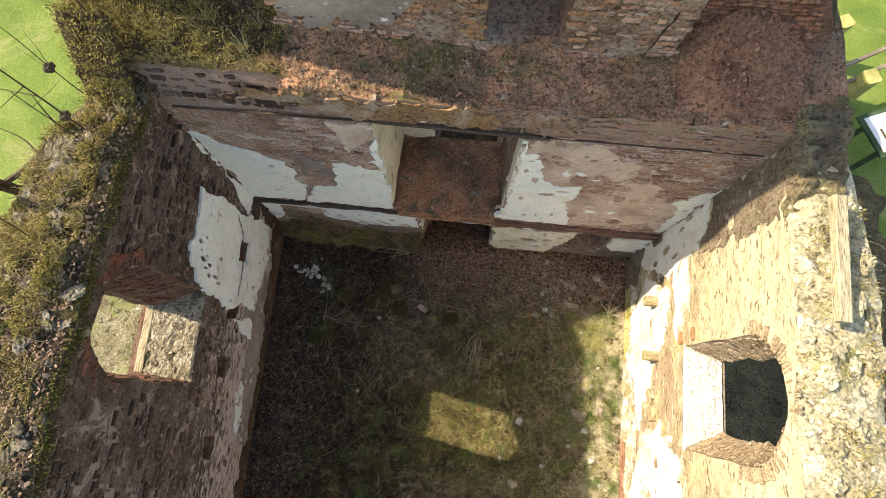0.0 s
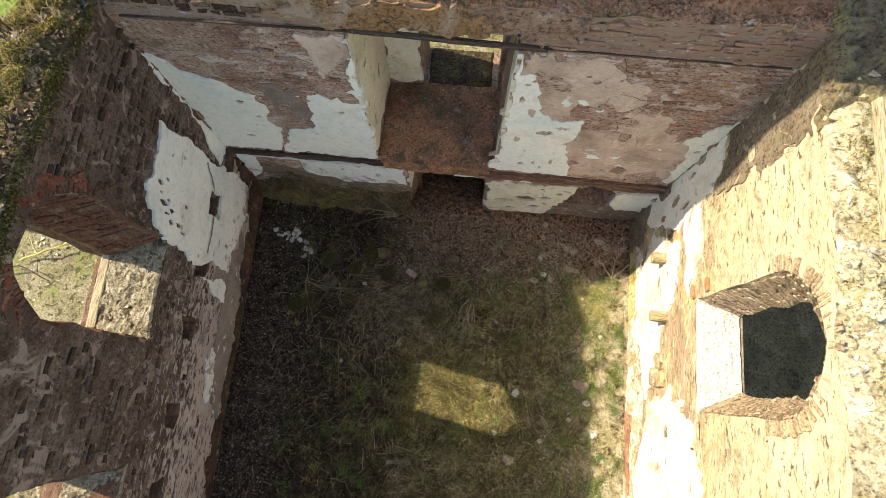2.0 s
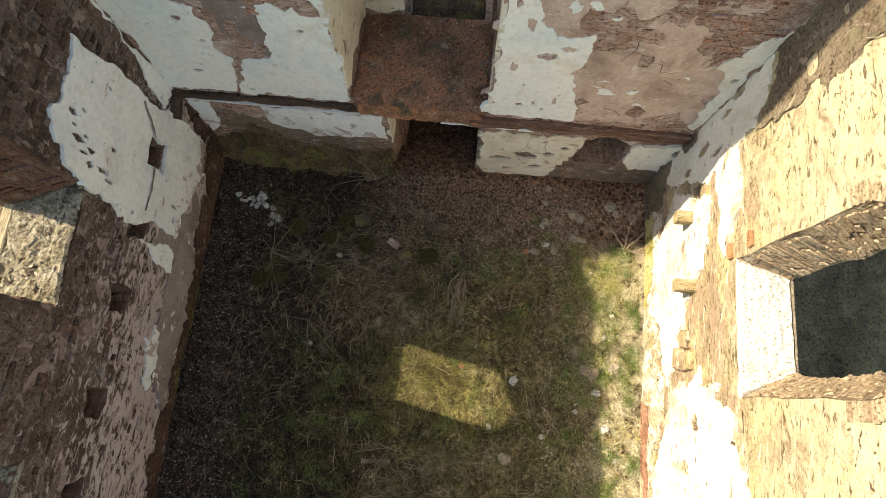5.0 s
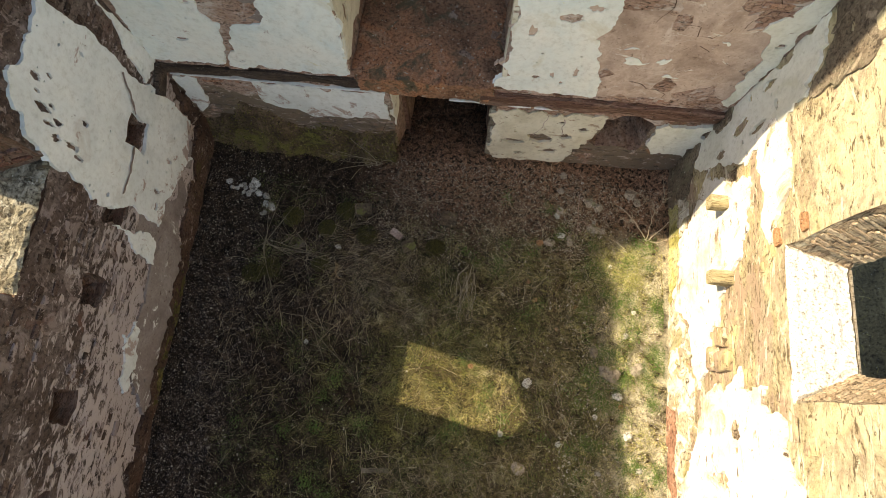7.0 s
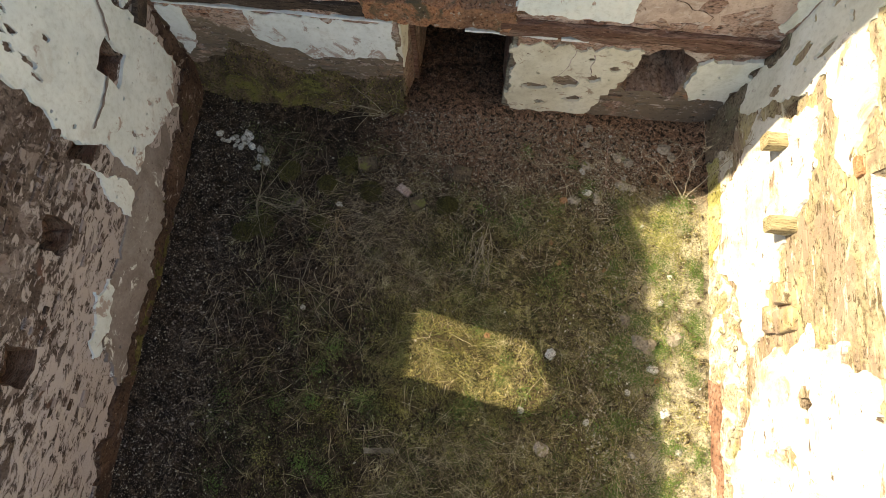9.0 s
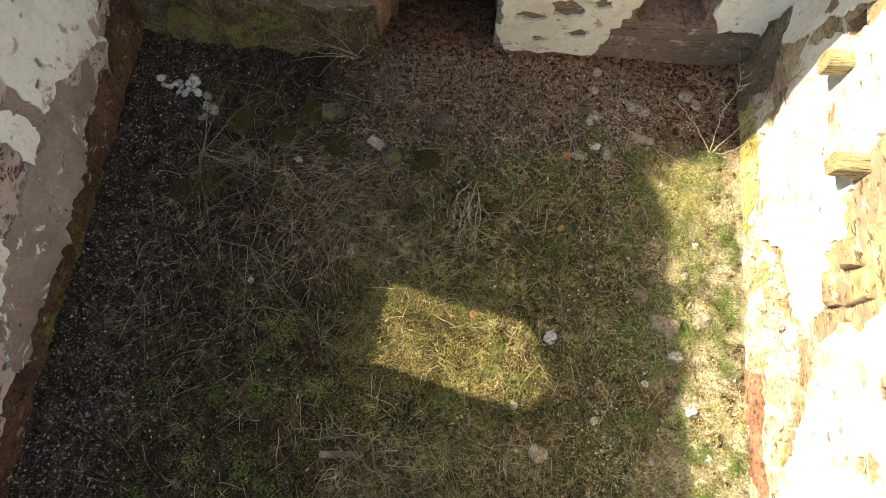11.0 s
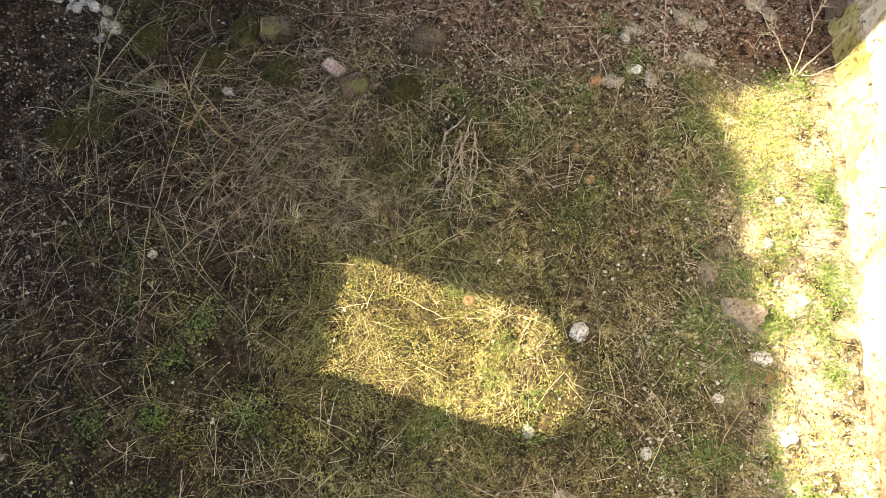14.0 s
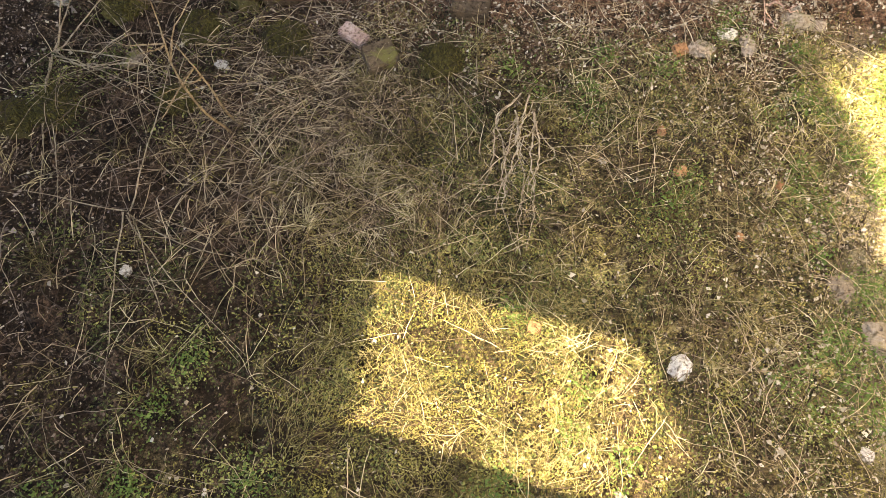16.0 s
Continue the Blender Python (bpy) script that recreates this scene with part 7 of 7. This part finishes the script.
def top_stones(body, n, a0, a1, s0, s1, size, material, seed):
    at, rnd = top_of(body), random.Random(seed)
    kinds = [rock_mesh("stone", material, seed + i, 0.5, 3, 0.55) for i in range(8)]
    for i in range(n):
        p = at([rnd.uniform(a0, a1)], [rnd.uniform(s0, s1)])[0]
        r = rnd.uniform(*size)
        ob = new("stone", rnd.choice(kinds))
        ob.parent = body
        ob.matrix_local = Matrix.Translation((p[0], p[1], p[2] + r * 0.02)) @ Matrix.Rotation(rnd.uniform(0, 6.28), 4, "Z") @ Matrix.Rotation(rnd.gauss(0, 0.25), 4, "X") @ Matrix.Diagonal((r * rnd.uniform(0.9, 1.7), r, r * rnd.uniform(0.7, 1.3), 1))


M["red_slump"] = surface("red_brick_earth", ((0.3, (0.19, 0.09, 0.06)), (0.45, (0.36, 0.185, 0.12)), (0.6, (0.50, 0.27, 0.175)), (0.75, (0.30, 0.16, 0.11))), 1.4, 22, GRIT, bump=1.0, relief=0.05,
                         flecks=(((0.40, 0.27, 0.20), 1.6, 0.57, 0.66, (1, 1, 1), 0.3), ((0.11, 0.10, 0.045), 3.0, 0.60, 0.66, (1, 1, 1), 0.3), ((0.07, 0.04, 0.03), 6.0, 0.63, 0.66, (1, 1, 1), -0.8)))
M["top_rock"] = surface("weathered_pale_stone", ((0.15, (0.30, 0.27, 0.17)), (0.5, (0.45, 0.41, 0.28)), (0.9, (0.60, 0.56, 0.44))), 5, 30, GRIT, bump=0.6, relief=0.02, pieces="object", stain=((0.22, 0.21, 0.10), 4, 0.56, 0.7))
M["lichen_rock"] = surface("grey_lichened_stone", ((0.15, (0.10, 0.085, 0.065)), (0.5, (0.20, 0.175, 0.13)), (0.9, (0.34, 0.31, 0.25))), 5, 30, GRIT, bump=0.8, relief=0.03, pieces="object", stain=((0.17, 0.16, 0.05), 4, 0.52, 0.62), flecks=(((0.46, 0.45, 0.38), 5.0, 0.58, 0.64, (1, 1, 1), 0.2),))
top_stones(wall_right, 60, 0.1, 0.72, 0.05, 0.86, (0.06, 0.22), M["top_rock"], 300)
top_stones(wall_left, 150, 0.03, 0.75, 0.03, 0.9, (0.06, 0.20), M["lichen_rock"], 330)
top_stones(wall_left, 14, 0.10, 0.75, 0.15, 0.85, (0.06, 0.14), M["top_rock"], 345)

# earth that has slid on to the ledge, with a red slump by the far corner
def talus(name, x0, x1, y0, y1, height, material, label, seed):
    n, m = round((x1 - x0) / 0.06), 22
    v, f = [], []
    for j in range(m + 1):
        for i in range(n + 1):
            x, y = x0 + (x1 - x0) * i / n, y0 + (y1 - y0) * j / m
            s = j / m
            z = height(x, s) + 0.05 * wob(x + seed, y, 0, 0.3) + 0.035 * wob(x, y + seed, 5, 0.09) + 0.02 * wob(x, y, seed, 0.045)
            v.append((x, y + (0.05 * wob(x, seed, 2, 0.2) if j == 0 else 0), z - (0.12 if j == 0 or i in (0, n) else 0)))
    f = [(j * (n + 1) + i, j * (n + 1) + i + 1, (j + 1) * (n + 1) + i + 1, (j + 1) * (n + 1) + i) for j in range(m) for i in range(n)]
    part(name, mesh_of(name, v, f, material), None, wall_back, label)
    return np.array(v)


ledge = talus("ledge_earth", 1.75, 8.5, 0.0, 0.86, lambda x, s: back_top(x) + 0.02 + 0.26 * s ** 2.0 * min(1.0, max(0.0, 8.5 - x)), M["ledge_soil"], "brown earth and rubble slid on to the ledge", 3.0)
slump = talus("red_slump", 6.35, 8.6, 0.12, 1.5, lambda x, s: back_top(x) - 0.1 + min(1.0, (x - 6.3) / 0.8, (8.62 - x) / 1.2) * (0.2 + 0.72 * min(1.0, s * 1.57)), M["red_slump"], "slump of red brick earth against the upper wall", 8.0)
M["corner_soil"] = surface("brown_mossy_rubble", ((0.3, (0.09, 0.072, 0.046)), (0.5, (0.20, 0.16, 0.11)), (0.62, (0.26, 0.23, 0.12)), (0.75, (0.34, 0.28, 0.22))), 2.4, 22, GRIT, bump=1.0, relief=0.05)
corner = talus("corner_earth", 8.12, 8.8, -0.95, 0.3, lambda x, s: right_top(-0.95 + 1.25 * s) + 0.03 + 0.3 * s + 0.10 * wob(x, s * 3, 2.0, 0.22), M["corner_soil"], "brown earth over the corner of the wall tops", 5.0)
M["red_crumbs"] = surface("red_brick_crumbs", ((0.1, (0.14, 0.065, 0.042)), (0.45, (0.34, 0.17, 0.11)), (0.8, (0.52, 0.28, 0.18)), (0.97, (0.66, 0.52, 0.42))), 2.0, 40, PLAIN, bump=0.0, pieces="island")
for pts, n_, big, crumb in ((ledge, 5200, 0.055, "top_crumbs"), (ledge, 3000, 0.05, "red_crumbs"), (slump, 6000, 0.06, "red_crumbs")):
    p = pts[rng.integers(0, len(pts), n_)] + rng.normal(0, 0.02, (n_, 3)) * (1, 1, 0.3)
    p = p[p[:, 1] > 0.03]
    stuff("wall_crumbs", "loose crumbs of stone and earth on the ledge", "rubble chips", leaves(rng, p[:, 0], p[:, 1], p[:, 2] + 0.012, 0.012 + big * rng.random(len(p)) ** 3, tilt=0.8, slim=0.8), M[crumb])
p = ledge[rng.integers(0, len(ledge), 9000)]
p = p[(p[:, 1] > 0.35) & (np.sin(p[:, 0] * 2.1) + np.sin(p[:, 0] * 5.3 + 1) > -0.3)] + rng.normal(0, 0.02, 3) * 0
stuff("wall_moss", "dark moss along the foot of the upper wall", "moss", leaves(rng, p[:, 0], p[:, 1] + rng.normal(0, 0.03, len(p)), p[:, 2] + 0.02, rng.uniform(0.01, 0.035, len(p)), tilt=1.2, slim=0.4), M["top_moss"])

# overgrown heap on the back corner
v, f = [], []
n = 30
for j in range(n + 1):
    for i in range(n + 1):
        x, y = -0.85 + 2.75 * i / n, 0.27 + 2.13 * j / n
        rim = min(i, n - i, j, n - j) == 0
        v.append((x, y, min(7.1, max(5.45, 6.04 + 0.75 * (y - 0.25) - 0.2 * max(0.0, x - 1.2) + 0.7 * max(0.0, 0.05 - x) * max(0.0, 1.0 - y))) + 0.10 * wob(x, y, 0, 0.3) + 0.05 * wob(x, y, 5, 0.1) - (0.35 if rim else 0)))
f = [(j * (n + 1) + i, j * (n + 1) + i + 1, (j + 1) * (n + 1) + i + 1, (j + 1) * (n + 1) + i) for j in range(n) for i in range(n)]
heap = part("overgrown_heap", mesh_of("overgrown_heap", v, f, M["top_soil"]), None, wall_back, "mossy heap of rubble on the wall corner")
hv = np.array(v)
k = rng.integers(0, len(hv), 150)
b_ = rng.integers(0, 150, 26000)
off = rng.normal(0, 1, (26000, 2))
size = rng.uniform(0.05, 0.14, 150)
p = hv[k][b_] + np.concatenate([off * size[b_][:, None], (rng.uniform(0.04, 0.26, 150)[b_] * np.exp(-0.5 * (off ** 2).sum(1)) * rng.uniform(0.3, 1.0, 26000))[:, None]], 1)
p = p[p[:, 1] > 0.02]
stuff("wall_moss", "mounds of moss and low plants on the corner heap", "moss", leaves(rng, p[:, 0], p[:, 1], p[:, 2] + 0.04, rng.uniform(0.012, 0.05, len(p)), tilt=1.2, slim=0.4), M["top_moss"])
k = rng.integers(0, len(hv), 110)[rng.integers(0, 110, 4200)]
k = np.where(hv[k, 1] > 0.3, k, len(hv) // 2)
stuff("wall_grass", "dry grass tufts on the corner heap", "grass", strands(rng, hv[k, 0], hv[k, 1], hv[k, 2], rng.uniform(0.12, 0.5, 4200), rng.uniform(0.004, 0.008, 4200), rng.uniform(0.02, 0.14, 4200), lean=0.5, segs=4), M["top_straw"])

v, f = [], []
n = 16
for j in range(n + 1):
    for i in range(n + 1):
        x, y = -0.72 + 0.66 * i / n, -0.85 + 1.25 * j / n
        rise = min(1.0, max(0.0, (y + 0.8) / 0.9))
        v.append((x, y, 5.74 + 1.35 * max(0.0, y + 0.38) + 0.07 * wob(x, y, 0, 0.25) + 0.04 * wob(x, y, 5, 0.1) - (0.3 if i == 0 or j == 0 else 0.1 if i == n else 0)))
f = [(j * (n + 1) + i, j * (n + 1) + i + 1, (j + 1) * (n + 1) + i + 1, (j + 1) * (n + 1) + i) for j in range(n) for i in range(n)]
part("overgrown_heap", mesh_of("overgrown_heap", v, f, M["top_soil"]), None, wall_left, "mossy heap of rubble in the corner of the wall tops")
hv = np.array([q for q in v if -0.68 < q[0] < -0.1 and q[1] > -0.75])
k = rng.integers(0, len(hv), 7000)
p = hv[k] + rng.normal(0, 0.05, (7000, 3)) * (1, 1, 0.3)
stuff("wall_moss", "moss and low plants in the corner of the wall tops", "moss", leaves(rng, p[:, 0], p[:, 1], p[:, 2] + 0.03, rng.uniform(0.012, 0.05, 7000), tilt=1.2, slim=0.4), M["top_moss"])

beam("old_beam", (8.5, -0.8, 6.16), (8.42, -2.25, 6.14), 0.15, 0.12, M["pale_timber"], None, "bleached split timber lying on the sunlit wall top", "beam", 21, 0.003)

# dead stalks that stand on the wall tops
M["stalk"] = surface("dark_dead_stalk", ((0.3, (0.045, 0.035, 0.025)), (0.5, (0.08, 0.06, 0.04)), (0.7, (0.13, 0.10, 0.07))), 6, 30, PLAIN, bump=0.2, relief=0.003)


def stalk(x, y, z, high, r, seed, head=None):
    rnd = random.Random(seed)
    base = new("dead_stalk", None)
    base.location = (x, y, z)
    tagged(base, "tall dark dead stalk growing on the wall top", "plant", "dead stalks")
    line = path(rnd, (0, 0, -0.1), (rnd.gauss(0, 0.05), rnd.gauss(0, 0.05), 1), high, 10, 0.05)
    stem = part("stem", mesh_of("stem", *tube(line, r, r * 0.5), M["stalk"]), None, base)
    for i in range(2):
        q = line[rnd.randrange(4, 9)]
        part("twig", mesh_of("twig", *tube(path(rnd, q, (rnd.gauss(0, 1), rnd.gauss(0, 1), 0.6), high * 0.3, 5, 0.1), r * 0.6, r * 0.25, 4), M["stalk"]), None, stem)
    if head:
        bm = bmesh.new()
        bmesh.ops.create_icosphere(bm, subdivisions=3, radius=0.06)
        for p_ in bm.verts:
            p_.co *= 1 + 0.5 * wob(*p_.co, 0.03)
        bmesh.ops.translate(bm, verts=bm.verts, vec=line[head])
        part("seed_head", bm, M["stalk"], stem, "dark dried seed head")


for i, (x, y, z, h, r, hd) in enumerate(((-0.45, -0.75, 5.9, 1.9, 0.013, 3), (-0.25, 0.35, 6.6, 2.0, 0.013, 4), (-0.35, -0.95, 5.9, 1.4, 0.008, None), (0.35, 0.6, 6.9, 1.6, 0.009, None), (0.6, 0.8, 6.9, 1.7, 0.008, None), (0.9, 0.7, 6.9, 1.5, 0.008, None), (1.2, 0.9, 6.6, 1.5, 0.008, None), (0.1, 0.9, 6.9, 1.8, 0.009, None), (-0.7, -0.2, 5.9, 1.5, 0.008, 5), (-0.6, -2.2, 6.0, 1.2, 0.007, None), (1.45, 0.6, 6.5, 1.3, 0.007, None))):
    stalk(x, y, z, h, r, 40 + i, hd)

# ---- outside ----
M["bark"] = surface("dark_bark", ((0.3, (0.05, 0.037, 0.026)), (0.5, (0.10, 0.075, 0.05)), (0.7, (0.17, 0.135, 0.095))), 8, 30, GRIT, bump=0.8, relief=0.02, stretch=(2, 2, 0.4))
M["pale_bark"] = surface("pale_bare_branch", ((0.3, (0.26, 0.23, 0.18)), (0.5, (0.40, 0.36, 0.30)), (0.7, (0.52, 0.49, 0.42))), 8, 30, GRIT, bump=0.4, relief=0.01)


def bare_tree(at, high, r, material, label, seed, limbs=7, lean=(0, 0)):
    rnd = random.Random(seed)
    base = new("bare_tree", None)
    base.location = at
    tagged(base, label, "tree")
    line = path(rnd, (0, 0, -0.1), (lean[0], lean[1], 1), high, 12, 0.05)
    trunk = part("trunk", mesh_of("trunk", *tube(line, r, r * 0.35, 9), material), None, base)
    for i in range(limbs):
        q = line[rnd.randrange(6, 13)]
        limb = path(rnd, q, (rnd.gauss(0, 1), rnd.gauss(0, 1), rnd.uniform(0.1, 0.9)), high * rnd.uniform(0.15, 0.3), 8, 0.2)
        v_, f_ = tube(limb, r * 0.3, r * 0.07, 5)
        for t_ in range(6):
            tv, tf = tube(path(rnd, rnd.choice(limb[3:]), (rnd.gauss(0, 1), rnd.gauss(0, 1), rnd.uniform(0, 0.8)), high * rnd.uniform(0.06, 0.14), 6, 0.2), r * 0.1, r * 0.03, 4)
            k_ = len(v_)
            v_ += tv
            f_ += [tuple(k_ + c for c in q_) for q_ in tf]
        part("branch", mesh_of("branch", v_, f_, material), None, trunk)


bare_tree((-1.75, -1.0, -0.25), 7.6, 0.15, M["bark"], "dark bare tree trunk close outside the shaded wall", 61, 3, (0.0, -0.02))
bare_tree((9.75, -1.2, -0.25), 7.2, 0.05, M["pale_bark"], "slim pale bare tree outside the sunlit wall", 62, 10)
bare_tree((10.2, -5.4, -0.25), 6.6, 0.045, M["pale_bark"], "slim pale bare tree outside the sunlit wall", 63, 8)
bare_tree((-2.6, -1.7, -0.25), 4.2, 0.03, M["bark"], "slim bare tree seen through the arched window", 64, 8)


def post(x, y, high, turn, wide=0.28):
    base = new("timber_post", None)
    base.location = (x, y, -0.28)
    base.rotation_euler = (0, 0, turn)
    tagged(base, "stout squared yellow-green timber post on the grass", "post", "timber posts")
    beam("shaft", (0, 0, 0), (0, 0, high), wide, wide, M["post_wood"], base, seed=int(x * 7))
    beam("foot", (0, -0.35, 0.1), (0, 0.35, 0.1), wide * 0.8, 0.2, M["post_wood"], base, seed=int(y * 5))


M["post_wood"] = surface("yellow_green_timber", ((0.3, (0.26, 0.25, 0.08)), (0.5, (0.40, 0.38, 0.14)), (0.7, (0.50, 0.47, 0.22))), 4, 30, PLAIN, bump=0.4, relief=0.01)
M["dark_green"] = surface("dark_green_paint", ((0.3, (0.03, 0.06, 0.035)), (0.5, (0.05, 0.09, 0.05)), (0.7, (0.08, 0.12, 0.07))), 4, 30, PLAIN, bump=0.2, relief=0.004)
M["sign_face"] = surface("white_sign_face", ((0.3, (0.66, 0.70, 0.72)), (0.5, (0.74, 0.77, 0.78)), (0.7, (0.78, 0.80, 0.80))), 3, 30, PLAIN, rough=0.5, bump=0.0)
post(13.0, 6.1, 1.5, 0.5, 0.36)
post(13.55, 4.7, 1.4, 0.3, 0.36)
sign = new("information_sign", None)
sign.location = (13.75, 3.3, -0.28)
sign.rotation_euler = (0, 0, 0.4)
tagged(sign, "green timber sign with a sloping white panel", "sign")
for dy in (-0.35, 0.35):
    beam("leg", (0, dy, 0), (0, dy, 1.2), 0.12, 0.12, M["dark_green"], sign, seed=int(dy * 10))
beam("board", (0, -0.55, 1.25), (0, 0.55, 1.25), 0.8, 0.08, M["dark_green"], sign, seed=5, wear=0.002)
panel = beam("panel", (0, -0.45, 1.31), (0, 0.45, 1.31), 0.62, 0.02, M["sign_face"], sign, "white printed panel", seed=5, wear=0.0)
beam("print_bar", (-0.1, -0.25, 1.326), (-0.1, 0.1, 1.326), 0.06, 0.006, M["stalk"], panel, seed=5, wear=0.0)
for a, b in (((12.2, 4.5, 1.05), (14.6, 5.9, 1.05)), ((12.4, 4.25, 0.85), (14.8, 5.6, 0.85))):
    beam("rail_pole", a, b, 0.09, 0.09, M["grey_timber"], None, "long dark round rail beside the posts", "rail", 31)

# earth, stones and rough grass outside, close to the walls
n = 5200
x = np.concatenate([rng.uniform(-7.5, -1.3, n // 2), rng.uniform(9.3, 15, n - n // 2)])
y = rng.uniform(-8, 5, n)
stuff("field_stones", "loose pale stones on bare earth outside the ruin", "stones", leaves(rng, x[:n // 2], np.minimum(y[:n // 2] - 1, -1.6 - rng.random(n // 2) * 6), np.full(n // 2, -0.16), rng.uniform(0.03, 0.14, n // 2), tilt=0.4, slim=0.8), M["chips"])
stuff("rough_grass", "rough grass blades outside the sunlit wall", "grass", strands(rng, x[n // 2:], y[n // 2:], np.full(n - n // 2, -0.27), rng.uniform(0.1, 0.4, n - n // 2), rng.uniform(0.006, 0.012, n - n // 2), rng.uniform(0.02, 0.1, n - n // 2), lean=0.4, segs=3), M["top_moss"])
v, f = [], []
for j in range(41):
    for i in range(41):
        x_, y_ = -7.5 + 6.8 * i / 40, -10 + 10.3 * j / 40
        e = min(i, 40 - i, j, 40 - j) / 6
        v.append((x_, y_, -0.25 + 0.12 * wob(x_, y_, 1.0, 3.0) + (0.05 if e >= 1 else -0.2 + 0.25 * e) + 0.05 * wob(x_, y_, 2, 0.4)))
f = [(j * 41 + i, j * 41 + i + 1, (j + 1) * 41 + i + 1, (j + 1) * 41 + i) for j in range(40) for i in range(40)]
M["bare_earth"] = surface("pale_trodden_earth", ((0.34, (0.15, 0.135, 0.08)), (0.5, (0.25, 0.23, 0.14)), (0.66, (0.36, 0.335, 0.235))), 1.6, 20, GRIT, bump=0.9, relief=0.05, stain=((0.18, 0.20, 0.07), 1.2, 0.50, 0.62), flecks=(((0.55, 0.53, 0.46), 4.0, 0.61, 0.64, (1, 1, 1), 0.4), ((0.08, 0.08, 0.035), 5.0, 0.58, 0.62, (1, 1, 1), -0.6)))
tagged(new("trodden_earth", mesh_of("trodden_earth", v, f, M["bare_earth"], True)), "pale bare earth with stones outside the window", "ground", kind="structure")
# Dark sheet over the grass: the outer wall's shade put into the colour.
v = [(9.0 + 8.0 * i / 30, -9.5 + 12.6 * j / 30, -0.2 + 0.08 * wob(i, j, 3, 2.0) + 0.12 * wob(i, j, 3, 7.0) - (0.2 if min(i, j, 30 - i, 30 - j) == 0 else 0)) for j in range(31) for i in range(31)]
f = [(j * 31 + i, j * 31 + i + 1, (j + 1) * 31 + i + 1, (j + 1) * 31 + i) for j in range(30) for i in range(30)]
M["damp_earth"] = surface("shade_dark_earth", ((0.3, (0.07, 0.056, 0.033)), (0.5, (0.135, 0.108, 0.058)), (0.7, (0.21, 0.172, 0.10))), 2.0, 20, GRIT, bump=0.8, relief=0.04)
tagged(new("damp_earth", mesh_of("damp_earth", v, f, M["damp_earth"], True)), "dark earth sheet standing in for shade along the outer wall", "ground", kind="structure")
v = [(x_, y_, z_) for x_, y_, z_ in [(3 + 6 * i / 20 - 2.5, 2.6 + 5 * j / 20, -0.17 + 0.05 * wob(i, j, 2, 2.2)) for j in range(21) for i in range(21)]]
f = [(j * 21 + i, j * 21 + i + 1, (j + 1) * 21 + i + 1, (j + 1) * 21 + i) for j in range(20) for i in range(20)]
tagged(new("trodden_earth", mesh_of("trodden_earth", v, f, M["bare_earth"], True)), "pale dry earth behind the ruin", "ground", kind="structure")

# fallen branches outside the shaded window
for pts, r, mat, label in ((((-6.2, -1.25, -0.05), (-5.4, -1.4, 0.12), (-4.6, -1.5, 0.15), (-3.7, -1.66, 0.0)), 0.035, "dark_cane", "dark fallen branch on bare earth"),
                           (((-5.0, -2.15, -0.08), (-4.5, -1.96, 0.05), (-4.1, -1.78, 0.08), (-3.75, -1.58, -0.02)), 0.03, "post_wood", "yellowish fallen branch on bare earth"),
                           (((-5.6, -2.5, -0.08), (-4.9, -2.3, 0.06), (-4.2, -2.55, 0.0)), 0.022, "dark_cane", "thin dark fallen branch on bare earth")):
    line = [Vector(a).lerp(Vector(b), q / 5) + Vector((0, 0.03 * wob(q, a[0], 1, 1.7), 0.02 * wob(q, a[1], 4, 1.3))) for a, b in zip(pts, pts[1:]) for q in range(5)] + [Vector(pts[-1])]
    branch = new("fallen_branch", mesh_of("fallen_branch", *tube(line, r, r * 0.5, 6), M[mat]))
    tagged(branch, label, "branch")
    rt = random.Random(len(line))
    for q in (4, 8):
        part("twig", mesh_of("twig", *tube(path(rt, line[q], (rt.gauss(0, 1), rt.gauss(0, 1), 0.15), 0.5, 6, 0.2), r * 0.45, r * 0.2, 4), M[mat]), None, branch)

# crumbs on the window sills
for fr_, a_, b_, name_ in ((LEFT, 2.3, 3.55, "the crumbled sill"), (LEFT, 5.5, 6.8, "the crumbled sill")):
    n = 70
    uu, dd = rng.uniform(a_, b_, n), rng.uniform(0.02, 0.72, n)
    q = np.array([tuple(fr_.at(float(c), 3.2, float(d_))) for c, d_ in zip(uu, dd)])
    stuff("sill_crumbs", "pale lime crumbs on " + name_, "rubble chips", leaves(rng, q[:, 0], q[:, 1], q[:, 2] + rng.uniform(0, 0.02, n), rng.uniform(0.02, 0.08, n), tilt=0.6, slim=0.8), M["chips"])
